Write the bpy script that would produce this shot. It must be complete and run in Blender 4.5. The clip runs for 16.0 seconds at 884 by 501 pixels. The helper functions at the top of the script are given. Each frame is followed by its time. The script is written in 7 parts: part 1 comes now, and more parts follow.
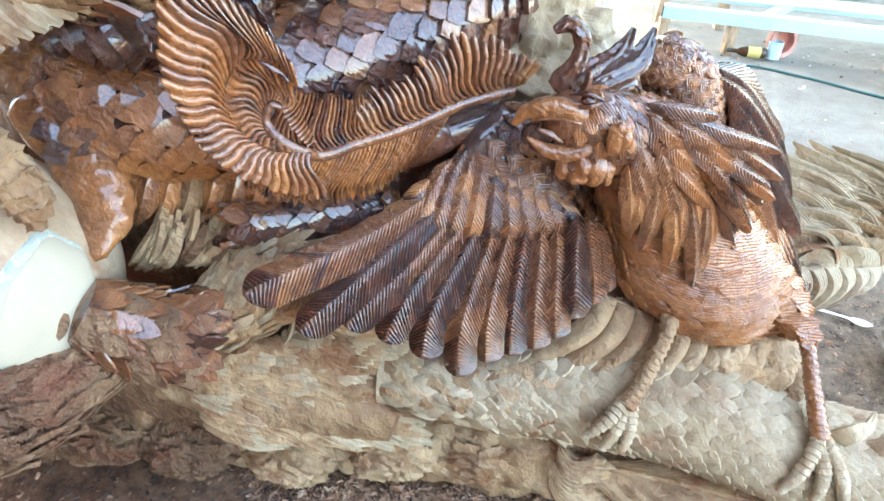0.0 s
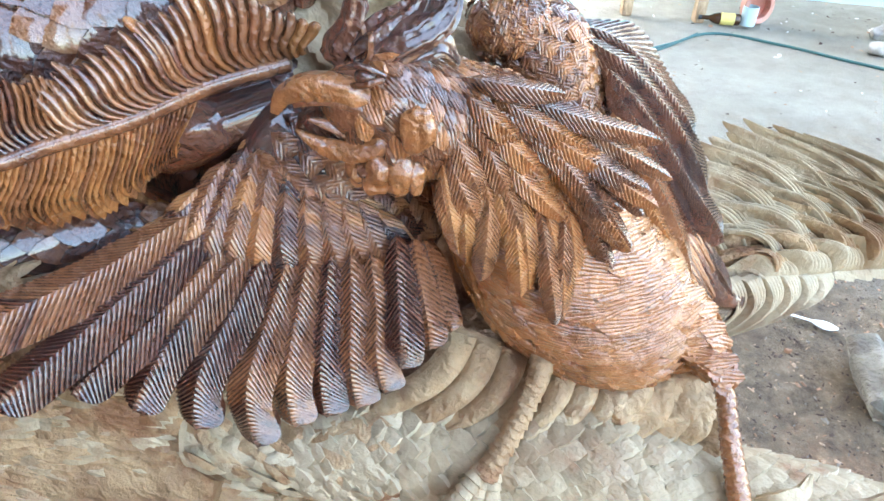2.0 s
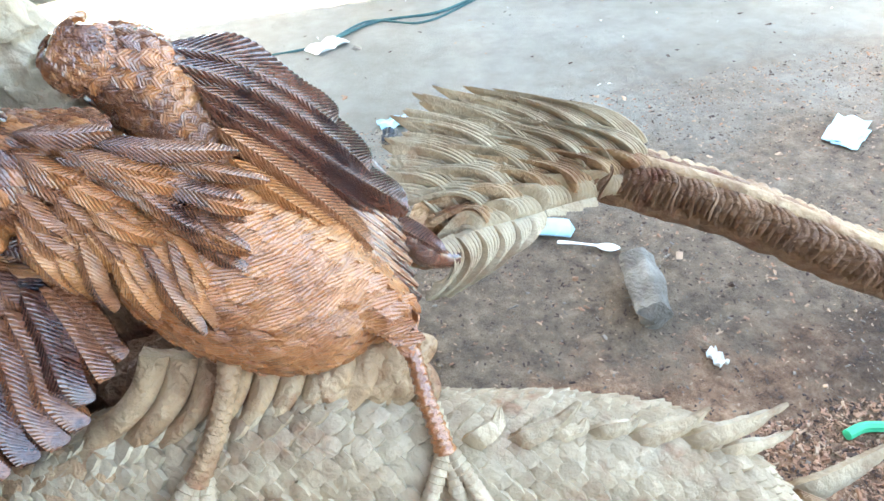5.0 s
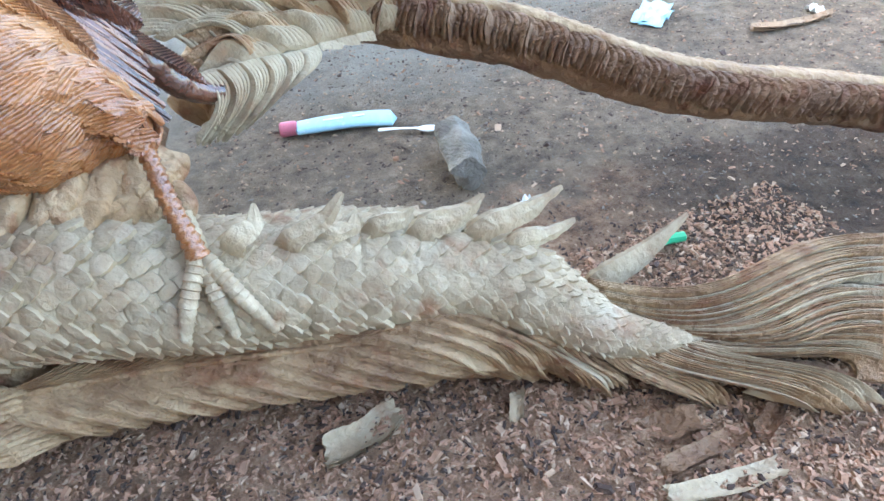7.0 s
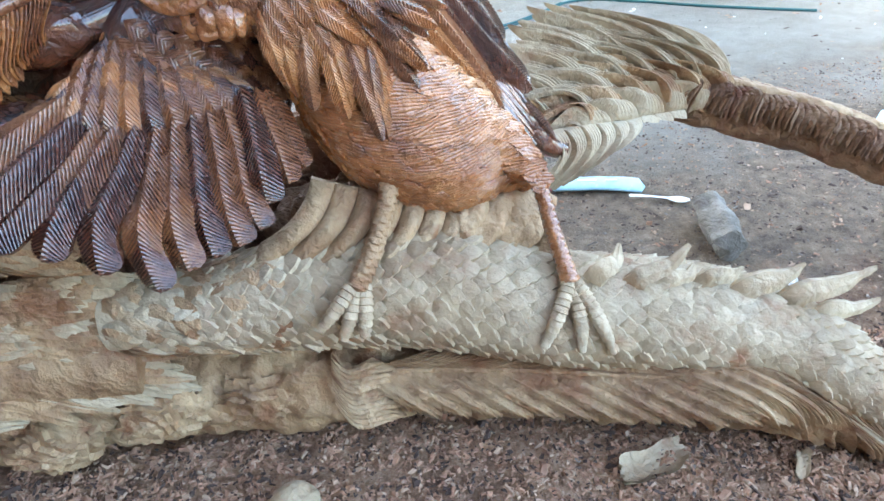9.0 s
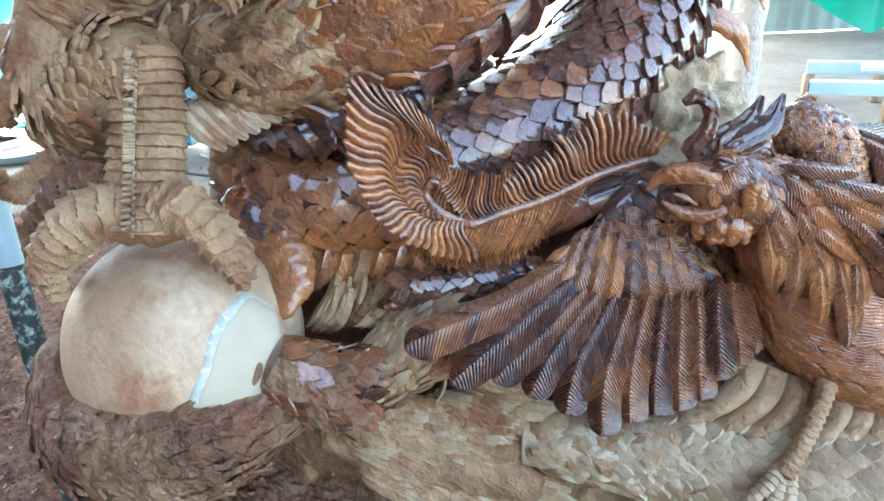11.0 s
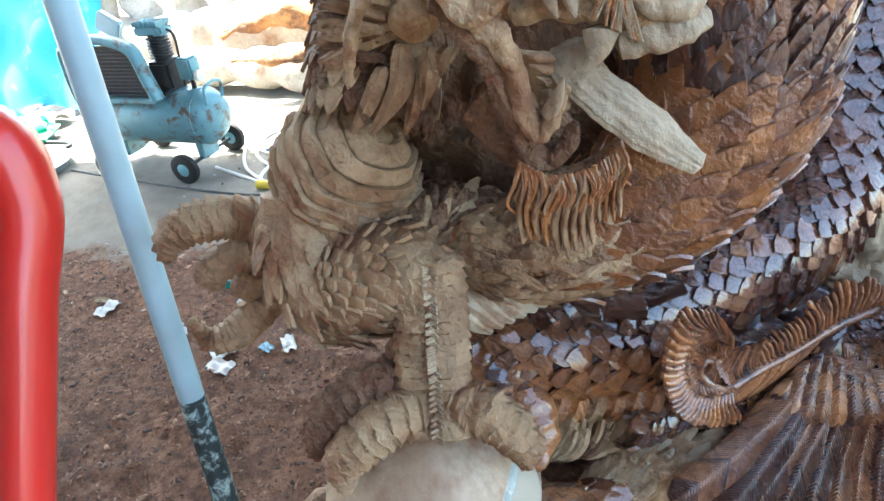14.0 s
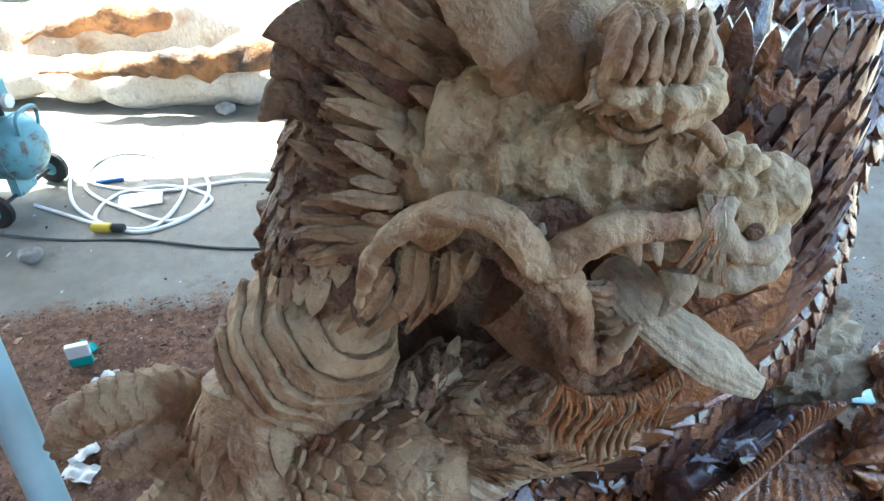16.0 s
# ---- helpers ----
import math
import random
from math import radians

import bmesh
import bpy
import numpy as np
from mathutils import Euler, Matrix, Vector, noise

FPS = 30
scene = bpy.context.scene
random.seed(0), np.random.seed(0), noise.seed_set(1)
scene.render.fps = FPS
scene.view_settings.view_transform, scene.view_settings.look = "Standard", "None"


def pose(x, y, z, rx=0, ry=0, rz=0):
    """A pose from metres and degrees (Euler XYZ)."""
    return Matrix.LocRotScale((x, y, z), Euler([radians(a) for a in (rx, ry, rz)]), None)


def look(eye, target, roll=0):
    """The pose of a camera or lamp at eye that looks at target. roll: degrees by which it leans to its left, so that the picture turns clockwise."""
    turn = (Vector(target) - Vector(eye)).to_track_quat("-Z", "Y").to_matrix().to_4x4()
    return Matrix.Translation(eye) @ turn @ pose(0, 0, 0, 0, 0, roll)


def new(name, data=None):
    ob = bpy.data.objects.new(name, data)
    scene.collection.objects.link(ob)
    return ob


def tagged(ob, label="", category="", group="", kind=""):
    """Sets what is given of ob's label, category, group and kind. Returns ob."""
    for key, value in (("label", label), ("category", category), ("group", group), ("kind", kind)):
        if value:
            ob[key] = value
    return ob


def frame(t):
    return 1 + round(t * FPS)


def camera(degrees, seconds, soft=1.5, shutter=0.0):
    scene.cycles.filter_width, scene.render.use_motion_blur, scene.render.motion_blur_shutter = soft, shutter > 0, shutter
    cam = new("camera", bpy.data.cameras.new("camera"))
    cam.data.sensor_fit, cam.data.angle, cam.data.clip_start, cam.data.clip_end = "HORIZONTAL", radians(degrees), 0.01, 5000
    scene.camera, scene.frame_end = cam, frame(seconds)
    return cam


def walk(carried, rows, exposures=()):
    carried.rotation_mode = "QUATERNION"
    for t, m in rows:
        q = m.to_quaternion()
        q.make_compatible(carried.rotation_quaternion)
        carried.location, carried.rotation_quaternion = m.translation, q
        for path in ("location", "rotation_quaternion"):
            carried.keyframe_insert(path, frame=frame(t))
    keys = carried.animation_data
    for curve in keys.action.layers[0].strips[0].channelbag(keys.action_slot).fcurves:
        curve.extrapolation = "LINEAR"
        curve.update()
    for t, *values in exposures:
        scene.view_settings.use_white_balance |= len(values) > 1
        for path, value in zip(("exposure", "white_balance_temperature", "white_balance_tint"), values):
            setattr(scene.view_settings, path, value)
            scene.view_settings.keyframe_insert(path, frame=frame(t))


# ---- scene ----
cam = camera(68.6, 16.0)
PATH = [
    (0, (0.013, 0.09, 1.281), (0.039, 1.733, 0.14), 3.2),
    (0.5, (0.108, 0.16, 1.256), (0.156, 1.819, 0.139), 1.0),
    (1, (0.192, 0.238, 1.206), (0.247, 1.898, 0.091), 0.4),
    (1.5, (0.227, 0.299, 1.184), (0.257, 1.929, 0.027), 0.2),
    (2, (0.282, 0.352, 1.186), (0.315, 1.958, -0.006), 2.0),
    (2.5, (0.321, 0.38, 1.207), (0.329, 1.994, 0.026), 0.8),
    (3, (0.336, 0.373, 1.221), (0.351, 1.976, 0.025), 1.2),
    (3.5, (0.403, 0.332, 1.264), (0.429, 1.919, 0.048), -0.9),
    (4, (0.501, 0.314, 1.268), (0.609, 1.874, 0.021), -1.9),
    (4.5, (0.57, 0.331, 1.254), (0.741, 1.87, -0.012), -3.5),
    (5, (0.649, 0.299, 1.241), (0.891, 1.82, -0.035), -5.3),
    (5.2, (0.672, 0.266, 1.227), (0.949, 1.766, -0.066), -4.9),
    (7.3, (0.797, 0.065, 0.943), (1.321, 1.491, -0.359), -5.6),
    (7.5, (0.743, 0.055, 0.953), (1.227, 1.508, -0.334), -5.6),
    (8, (0.618, 0.036, 0.987), (0.984, 1.576, -0.236), -4.4),
    (8.5, (0.507, 0.018, 1.013), (0.782, 1.599, -0.18), -5.3),
    (9, (0.396, 0.02, 1.056), (0.602, 1.663, -0.066), -4.7),
    (9.5, (0.28, 0.014, 1.107), (0.407, 1.739, 0.103), -2.6),
    (10, (0.159, 0.004, 1.166), (0.096, 1.791, 0.27), -0.8),
    (10.2, (0.123, -0.004, 1.185), (-0.015, 1.784, 0.299), -1.4),
    (12.3, (-0.236, -0.083, 1.492), (-0.855, 1.581, 0.571), -7.7),
    (12.5, (-0.294, -0.12, 1.515), (-0.801, 1.565, 0.565), -6.6),
    (13, (-0.373, -0.145, 1.558), (-0.72, 1.561, 0.573), -6.0),
    (13.5, (-0.438, -0.039, 1.685), (-0.725, 1.692, 0.725), -8.4),
    (14, (-0.493, 0.056, 1.709), (-0.753, 1.729, 0.644), -6.8),
    (14.5, (-0.51, 0.168, 1.777), (-0.641, 1.804, 0.635), -6.0),
    (15, (-0.561, 0.24, 1.833), (-0.575, 1.873, 0.678), -5.3),
    (15.5, (-0.647, 0.317, 1.876), (-0.471, 1.927, 0.703), -3.0),
    (16, (-0.708, 0.331, 1.892), (-0.466, 1.962, 0.76), -0.5),
]
walk(cam, [(t, look(eye, target, roll)) for t, eye, target, roll in PATH],
     [(0, 4.34, 7000, 3), (5.2, 4.1, 6800, 2), (7.3, 3.78, 6400, 3), (8.5, 3.9, 6400, 3), (10.2, 4.15, 6500, 2), (12.3, 3.54, 6250, 2), (13.5, 3.64, 6500, 2), (14.5, 3.52, 6350, 2), (15.5, 3.4, 6050, 0), (16, 3.3, 5850, -2)])

# ---- sky, sun ----
world = bpy.data.worlds.new("daylight")
scene.world = world
world.use_nodes = True
wn = world.node_tree.nodes
sky = wn.new("ShaderNodeTexSky")
sky.sky_type = "NISHITA"
sky.sun_disc = False
sky.sun_elevation = radians(62)
sky.sun_rotation = radians(-49)
sky.dust_density = 3.0
world.node_tree.links.new(sky.outputs[0], wn["Background"].inputs[0])
wn["Background"].inputs[1].default_value = 0.15
sun_data = bpy.data.lights.new("sun", "SUN")
sun_data.energy, sun_data.angle, sun_data.color = 4.5, radians(0.5), (1.0, 0.95, 0.86)
sun = new("sun", sun_data)
sun.matrix_world = look((-3.5, 3.0, 8.7), (0, 0, 0))

# ---- materials ----
def mat_nodes(name):
    m = bpy.data.materials.new(name)
    m.use_nodes = True
    nt = m.node_tree
    return m, nt, nt.nodes["Principled BSDF"]


def tex_noise(nt, scale, detail=5.0, rough=0.6, stretch=None, distortion=0.0):
    co = nt.nodes.new("ShaderNodeTexCoord")
    n = nt.nodes.new("ShaderNodeTexNoise")
    n.inputs["Scale"].default_value, n.inputs["Detail"].default_value = scale, detail
    n.inputs["Roughness"].default_value, n.inputs["Distortion"].default_value = rough, distortion
    if stretch:
        mp = nt.nodes.new("ShaderNodeMapping")
        mp.inputs["Scale"].default_value = stretch
        nt.links.new(co.outputs["Object"], mp.inputs["Vector"])
        nt.links.new(mp.outputs["Vector"], n.inputs["Vector"])
    else:
        nt.links.new(co.outputs["Object"], n.inputs["Vector"])
    return n.outputs["Fac"]


def ramp(nt, fac, stops):
    r = nt.nodes.new("ShaderNodeValToRGB")
    while len(r.color_ramp.elements) < len(stops):
        r.color_ramp.elements.new(0.5)
    for e, (p, c) in zip(r.color_ramp.elements, stops):
        e.position, e.color = p, (*c, 1.0)
    nt.links.new(fac, r.inputs["Fac"])
    return r.outputs["Color"]


def mix(nt, fac, a, b, mode="MIX"):
    n = nt.nodes.new("ShaderNodeMix")
    n.data_type, n.blend_type = "RGBA", mode
    for sock, v in ((n.inputs[0], fac), (n.inputs[6], a), (n.inputs[7], b)):
        if isinstance(v, (int, float)):
            sock.default_value = v
        elif isinstance(v, tuple):
            sock.default_value = (*v, 1.0)
        else:
            nt.links.new(v, sock)
    return n.outputs[2]


def bump(nt, bsdf, heights, dist=0.004):
    """Chains (height, strength, distance) into the normal."""
    last = None
    for h, s, d in heights:
        b = nt.nodes.new("ShaderNodeBump")
        b.inputs["Strength"].default_value, b.inputs["Distance"].default_value = s, d
        nt.links.new(h, b.inputs["Height"])
        if last:
            nt.links.new(last, b.inputs["Normal"])
        last = b.outputs["Normal"]
    nt.links.new(last, bsdf.inputs["Normal"])


def island(nt):
    return nt.nodes.new("ShaderNodeNewGeometry").outputs["Random Per Island"]


def wood(name, dark, mid, light, rough, coat, stain, stain_at=0.55, isl=0.25, big=3.0, grain=1.0, facet=0.6):
    """Carved wood: broad tone changes, fibres, stained patches and tool marks."""
    m, nt, b = mat_nodes(name)
    broad = tex_noise(nt, big, 4, 0.55)
    base = ramp(nt, broad, [(0.3, dark), (0.5, mid), (0.7, light)])
    one = ramp(nt, island(nt), [(0.0, tuple(c * 0.55 for c in mid)), (0.5, mid), (1.0, tuple(min(1, c * 1.35) for c in light))])
    base = mix(nt, isl, base, one)
    patch = tex_noise(nt, big * 1.6, 5, 0.6, None, 0.3)
    base = mix(nt, ramp(nt, patch, [(stain_at, (0, 0, 0)), (stain_at + 0.13, (1, 1, 1))]), base, stain)
    fine = tex_noise(nt, 16, 5, 0.6)
    base = mix(nt, ramp(nt, fine, [(0.52, (0, 0, 0)), (0.72, (0.6, 0.6, 0.6))]), base, tuple(0.5 * (a + c) for a, c in zip(dark, stain)))
    fibre = tex_noise(nt, 60, 4, 0.7, (1.0, 1.0, 0.25))
    base = mix(nt, 0.35, base, ramp(nt, fibre, [(0.3, (0.45, 0.45, 0.45)), (0.7, (1.0, 1.0, 1.0))]), "MULTIPLY")
    nt.links.new(base, b.inputs["Base Color"])
    rr = ramp(nt, tex_noise(nt, 14, 4), [(0.3, (rough * 0.7,) * 3), (0.7, (min(1, rough * 1.3),) * 3)])
    nt.links.new(rr, b.inputs["Roughness"])
    b.inputs["Coat Weight"].default_value = coat
    b.inputs["Specular IOR Level"].default_value = 0.5
    b.inputs["Coat Roughness"].default_value = 0.06
    b.inputs["Coat IOR"].default_value = 1.6
    cut = nt.nodes.new("ShaderNodeTexWave")
    cut.bands_direction = "DIAGONAL"
    for key, v in (("Scale", 17.0), ("Distortion", 14.0), ("Detail", 4.0), ("Detail Scale", 1.6), ("Detail Roughness", 0.6)):
        cut.inputs[key].default_value = v
    nt.links.new(nt.nodes.new("ShaderNodeTexCoord").outputs["Object"], cut.inputs["Vector"])
    co = nt.nodes.new("ShaderNodeTexCoord")
    warp = nt.nodes.new("ShaderNodeMapping")
    warp.inputs["Rotation"].default_value, warp.inputs["Scale"].default_value = (0.4, 0.7, 0.3), (1.0, 1.0, 0.55)
    nt.links.new(co.outputs["Object"], warp.inputs["Vector"])
    chisel = nt.nodes.new("ShaderNodeTexVoronoi")
    chisel.inputs["Scale"].default_value = 40.0
    nt.links.new(warp.outputs["Vector"], chisel.inputs["Vector"])
    bump(nt, b, [(chisel.outputs["Distance"], facet, 0.014), (tex_noise(nt, 28, 6, 0.7), 0.8 * grain, 0.012), (cut.outputs["Fac"], 0.55 * grain, 0.006), (fibre, 0.5 * grain, 0.003), (tex_noise(nt, 220, 4, 0.7), 0.35 * grain, 0.0015)])
    return m


def plain(name, color, rough=0.5, metal=0.0, var=0.25, scale=8.0, dirt=(0.2, 0.15, 0.1), dirt_at=0.62, bumpy=0.15, coat=0.0):
    """Paint, plastic or metal with uneven tone, dirt and faint relief."""
    m, nt, b = mat_nodes(name)
    n = tex_noise(nt, scale, 5, 0.6)
    base = ramp(nt, n, [(0.3, tuple(c * (1 - var) for c in color)), (0.7, color)])
    d = tex_noise(nt, scale * 2.3, 7, 0.7, None, 0.4)
    base = mix(nt, ramp(nt, d, [(dirt_at, (0, 0, 0)), (dirt_at + 0.1, (1, 1, 1))]), base, dirt)
    nt.links.new(base, b.inputs["Base Color"])
    b.inputs["Metallic"].default_value, b.inputs["Coat Weight"].default_value = metal, coat
    nt.links.new(ramp(nt, d, [(0.3, (rough * 0.8,) * 3), (0.75, (min(1, rough * 1.3),) * 3)]), b.inputs["Roughness"])
    bump(nt, b, [(tex_noise(nt, scale * 12, 4), bumpy, 0.002)])
    return m


RAW = wood("raw_wood", (0.175, 0.082, 0.036), (0.39, 0.245, 0.128), (0.52, 0.385, 0.23), 0.7, 0.0, (0.24, 0.11, 0.05), 0.53, 0.20, 7.0, 0.7, 0.4)
RAW_PALE = wood("pale_raw_wood", (0.25, 0.155, 0.085), (0.42, 0.325, 0.205), (0.53, 0.44, 0.31), 0.75, 0.0, (0.30, 0.15, 0.08), 0.60, 0.30, 5.0, 0.5, 0.25)
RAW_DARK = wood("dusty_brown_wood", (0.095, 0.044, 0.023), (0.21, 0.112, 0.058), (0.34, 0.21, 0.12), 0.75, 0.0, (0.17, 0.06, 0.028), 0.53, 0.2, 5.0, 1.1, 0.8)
VARN = wood("varnished_wood", (0.068, 0.023, 0.013), (0.225, 0.082, 0.034), (0.37, 0.165, 0.070), 0.22, 1.0, (0.06, 0.017, 0.012), 0.58, 0.22, 6.0, 0.8, 0.08)
VARN_DARK = wood("dark_varnished_wood", (0.030, 0.012, 0.012), (0.085, 0.027, 0.016), (0.19, 0.062, 0.028), 0.16, 1.0, (0.024, 0.010, 0.013), 0.56, 0.25, 6.0, 0.8, 0.08)
VARN_GOLD = wood("amber_varnished_wood", (0.16, 0.052, 0.020), (0.34, 0.13, 0.043), (0.48, 0.22, 0.08), 0.25, 0.8, (0.16, 0.045, 0.02), 0.60, 0.2, 6.0, 0.8, 0.15)
PUTTY = plain("wood_filler", (0.50, 0.44, 0.325), 0.8, 0, 0.2, 6, (0.45, 0.33, 0.2), 0.68)
PUTTY_EDGE = plain("teal_filler", (0.48, 0.53, 0.46), 0.8, 0, 0.35, 30, (0.62, 0.60, 0.48), 0.52)
SMOOTH = wood("sanded_pale_wood", (0.31, 0.18, 0.095), (0.50, 0.37, 0.24), (0.60, 0.49, 0.35), 0.5, 0.0, (0.31, 0.14, 0.07), 0.54, 0.0, 4.0, 0.25, 0.05)
BREAST = wood("breast_feather_wood", (0.24, 0.08, 0.028), (0.40, 0.16, 0.055), (0.52, 0.25, 0.10), 0.30, 0.7, (0.24, 0.07, 0.03), 0.62, 0.1, 6.0, 0.6, 0.15)
# raw wood made paler and warmer for the head, painting in its warm light
RAW_LIT = wood("raw_wood_lit", (0.27, 0.145, 0.065), (0.49, 0.345, 0.185), (0.62, 0.48, 0.285), 0.7, 0.0, (0.29, 0.13, 0.055), 0.55, 0.1, 8.0, 0.8, 0.45)
CARVED = [RAW, VARN, RAW_PALE, RAW_DARK, VARN_DARK, VARN_GOLD, PUTTY, BREAST, SMOOTH, PUTTY_EDGE, RAW_LIT]

# ---- carving tools ----
class Carving:
    """Gathers vertices and faces of one carved piece."""

    def __init__(self):
        self.v, self.f, self.m, self.n = [], [], [], 0

    def add(self, verts, faces, mat):
        verts = np.asarray(verts, float).reshape(-1, 3)
        faces = np.asarray(faces, int)
        self.v.append(verts)
        self.f.append(faces + self.n)
        self.m.append(np.broadcast_to(np.asarray(mat), len(faces)))
        self.n += len(verts)

    def build(self, name, mats, label, category, kind=""):
        me = bpy.data.meshes.new(name)
        V = np.concatenate(self.v)
        F = [tuple(q) if q[2] != q[3] else tuple(q[:3]) for f in self.f for q in f.tolist()]
        me.from_pydata(V.tolist(), [], F)
        for m in mats:
            me.materials.append(m)
        me.polygons.foreach_set("material_index", np.concatenate(self.m).astype(np.int32))
        me.polygons.foreach_set("use_smooth", np.ones(len(me.polygons), bool))
        me.update()
        bm = bmesh.new()
        bm.from_mesh(me)
        bmesh.ops.recalc_face_normals(bm, faces=bm.faces)
        bm.to_mesh(me)
        bm.free()
        me.set_sharp_from_angle(angle=radians(52))
        return tagged(new(name, me), label, category, kind=kind)


def unit(a):
    a = np.asarray(a, float)
    return a / np.maximum(np.linalg.norm(a, axis=-1, keepdims=True), 1e-9)


def spline(P, n):
    """n points along a smooth curve through the rows of P."""
    P = np.asarray(P, float)
    k = len(P)
    if k == 2:
        return P[0] + np.linspace(0, 1, n)[:, None] * (P[1] - P[0])
    d = np.r_[0, np.cumsum(np.linalg.norm(np.diff(P[:, :3], axis=0), axis=1))]
    M = np.gradient(P, d, axis=0)
    s = np.linspace(0, d[-1], n)
    i = np.clip(np.searchsorted(d, s, "right") - 1, 0, k - 2)
    h = (d[i + 1] - d[i])[:, None]
    t = ((s - d[i])[:, None]) / h
    return ((2 * t**3 - 3 * t**2 + 1) * P[i] + (t**3 - 2 * t**2 + t) * h * M[i]
            + (-2 * t**3 + 3 * t**2) * P[i + 1] + (t**3 - t**2) * h * M[i + 1])


def frames_of(C, up):
    T = unit(np.gradient(C, axis=0))
    N = np.zeros_like(T)
    v = np.asarray(up, float)
    for i in range(len(C)):
        v = unit(v - T[i] * (v @ T[i]))
        N[i] = v
    return T, N, np.cross(T, N)


WAVES = np.random.RandomState(7).normal(size=(14, 3))
PHASE = np.random.RandomState(8).uniform(0, 6.28, 14)


def rough(V, scale):
    """Smooth lumpy noise of about -1 to 1 at points V; scale: lumps per metre."""
    a = np.zeros(V.shape[:-1])
    for i in range(14):
        a = a + np.sin(V @ WAVES[i] * scale * 4 + PHASE[i] + 1.7 * np.sin(V @ WAVES[(i + 5) % 14] * scale * 2.3))
    return a / 4.5


def grid_faces(m, n, closed):
    i, j = np.meshgrid(np.arange(m - 1), np.arange(n if closed else n - 1), indexing="ij")
    k = (j + 1) % n
    return np.stack([i * n + j, i * n + k, (i + 1) * n + k, (i + 1) * n + j], -1).reshape(-1, 4)


def tube(S, P, R, mat=0, n=24, m=60, up=(0, 0, 1), flat=1.0, disp=None, lumps=0.0, lump_scale=10.0, chip=None):
    """A limb swept along P with radii R. flat: thickness along the up side over the width. disp(s metres, angle): relief in metres."""
    D = spline(np.c_[np.array(P, float), np.array(R, float)], m)
    C, r = D[:, :3], np.maximum(D[:, 3], 0.0015)
    T, N, B = frames_of(C, up)
    s = np.r_[0, np.cumsum(np.linalg.norm(np.diff(C, axis=0), axis=1))]
    th = np.linspace(0, 2 * np.pi, n, endpoint=False)
    out = np.cos(th)[None, :, None] * N[:, None] * flat + np.sin(th)[None, :, None] * B[:, None]
    rr = np.repeat(r[:, None], n, 1)
    if disp:
        rr = rr + disp(s[:, None], th[None, :])
    V = C[:, None] + out * rr[..., None]
    if lumps:
        V = V + unit(out) * (rough(V, lump_scale) * lumps)[..., None]
    if chip:
        V = V + unit(out) * ((scoops(V, chip[0]) - 0.4) * chip[1])[..., None]
    faces = grid_faces(m, n, True)
    V = V.reshape(-1, 3)
    a, b = len(V), len(V) + 1
    V = np.vstack([V, C[0] - T[0] * r[0] * 0.45, C[-1] + T[-1] * r[-1] * 0.45])
    j = np.arange(n)
    k = (j + 1) % n
    ca = np.stack([k, j, np.full(n, a), np.full(n, a)], -1)
    cb = np.stack([(m - 1) * n + j, (m - 1) * n + k, np.full(n, b), np.full(n, b)], -1)
    S.add(V, np.vstack([faces, ca, cb]), mat)
    return dict(C=C, T=T, N=N, B=B, r=r, s=s, flat=flat)


SCALE_V = np.array([(-.52, 0, -.10), (.52, 0, -.10), (-.56, .5, .10), (0, .45, .24), (.56, .5, .10), (-.34, .92, .16), (0, 1.2, .20), (.34, .92, .16),
                    (-.56, .5, -.25), (.56, .5, -.25), (-.34, .95, -.25), (0, 1.24, -.25), (.34, .95, -.25)])
SCALE_F = np.array([(0, 3, 2, 2), (0, 1, 3, 3), (1, 4, 3, 3), (2, 3, 5, 5), (3, 6, 5, 5), (3, 7, 6, 6), (3, 4, 7, 7),
                    (2, 5, 10, 8), (5, 6, 11, 10), (6, 7, 12, 11), (7, 4, 9, 12)])


def plates(S, O, Y, Z, w, l, h, mat):
    """One carved scale at each origin O, pointing along Y, standing off along Z."""
    X = np.cross(Y, Z)
    w, l, h = (np.broadcast_to(np.asarray(a, float), len(O))[:, None, None] for a in (w, l, h))
    V = O[:, None] + SCALE_V[None, :, :1] * w * X[:, None] + SCALE_V[None, :, 1:2] * l * Y[:, None] + SCALE_V[None, :, 2:] * h * Z[:, None]
    F = (np.arange(len(O))[:, None, None] * len(SCALE_V) + SCALE_F[None]).reshape(-1, 4)
    S.add(V, F, mat)


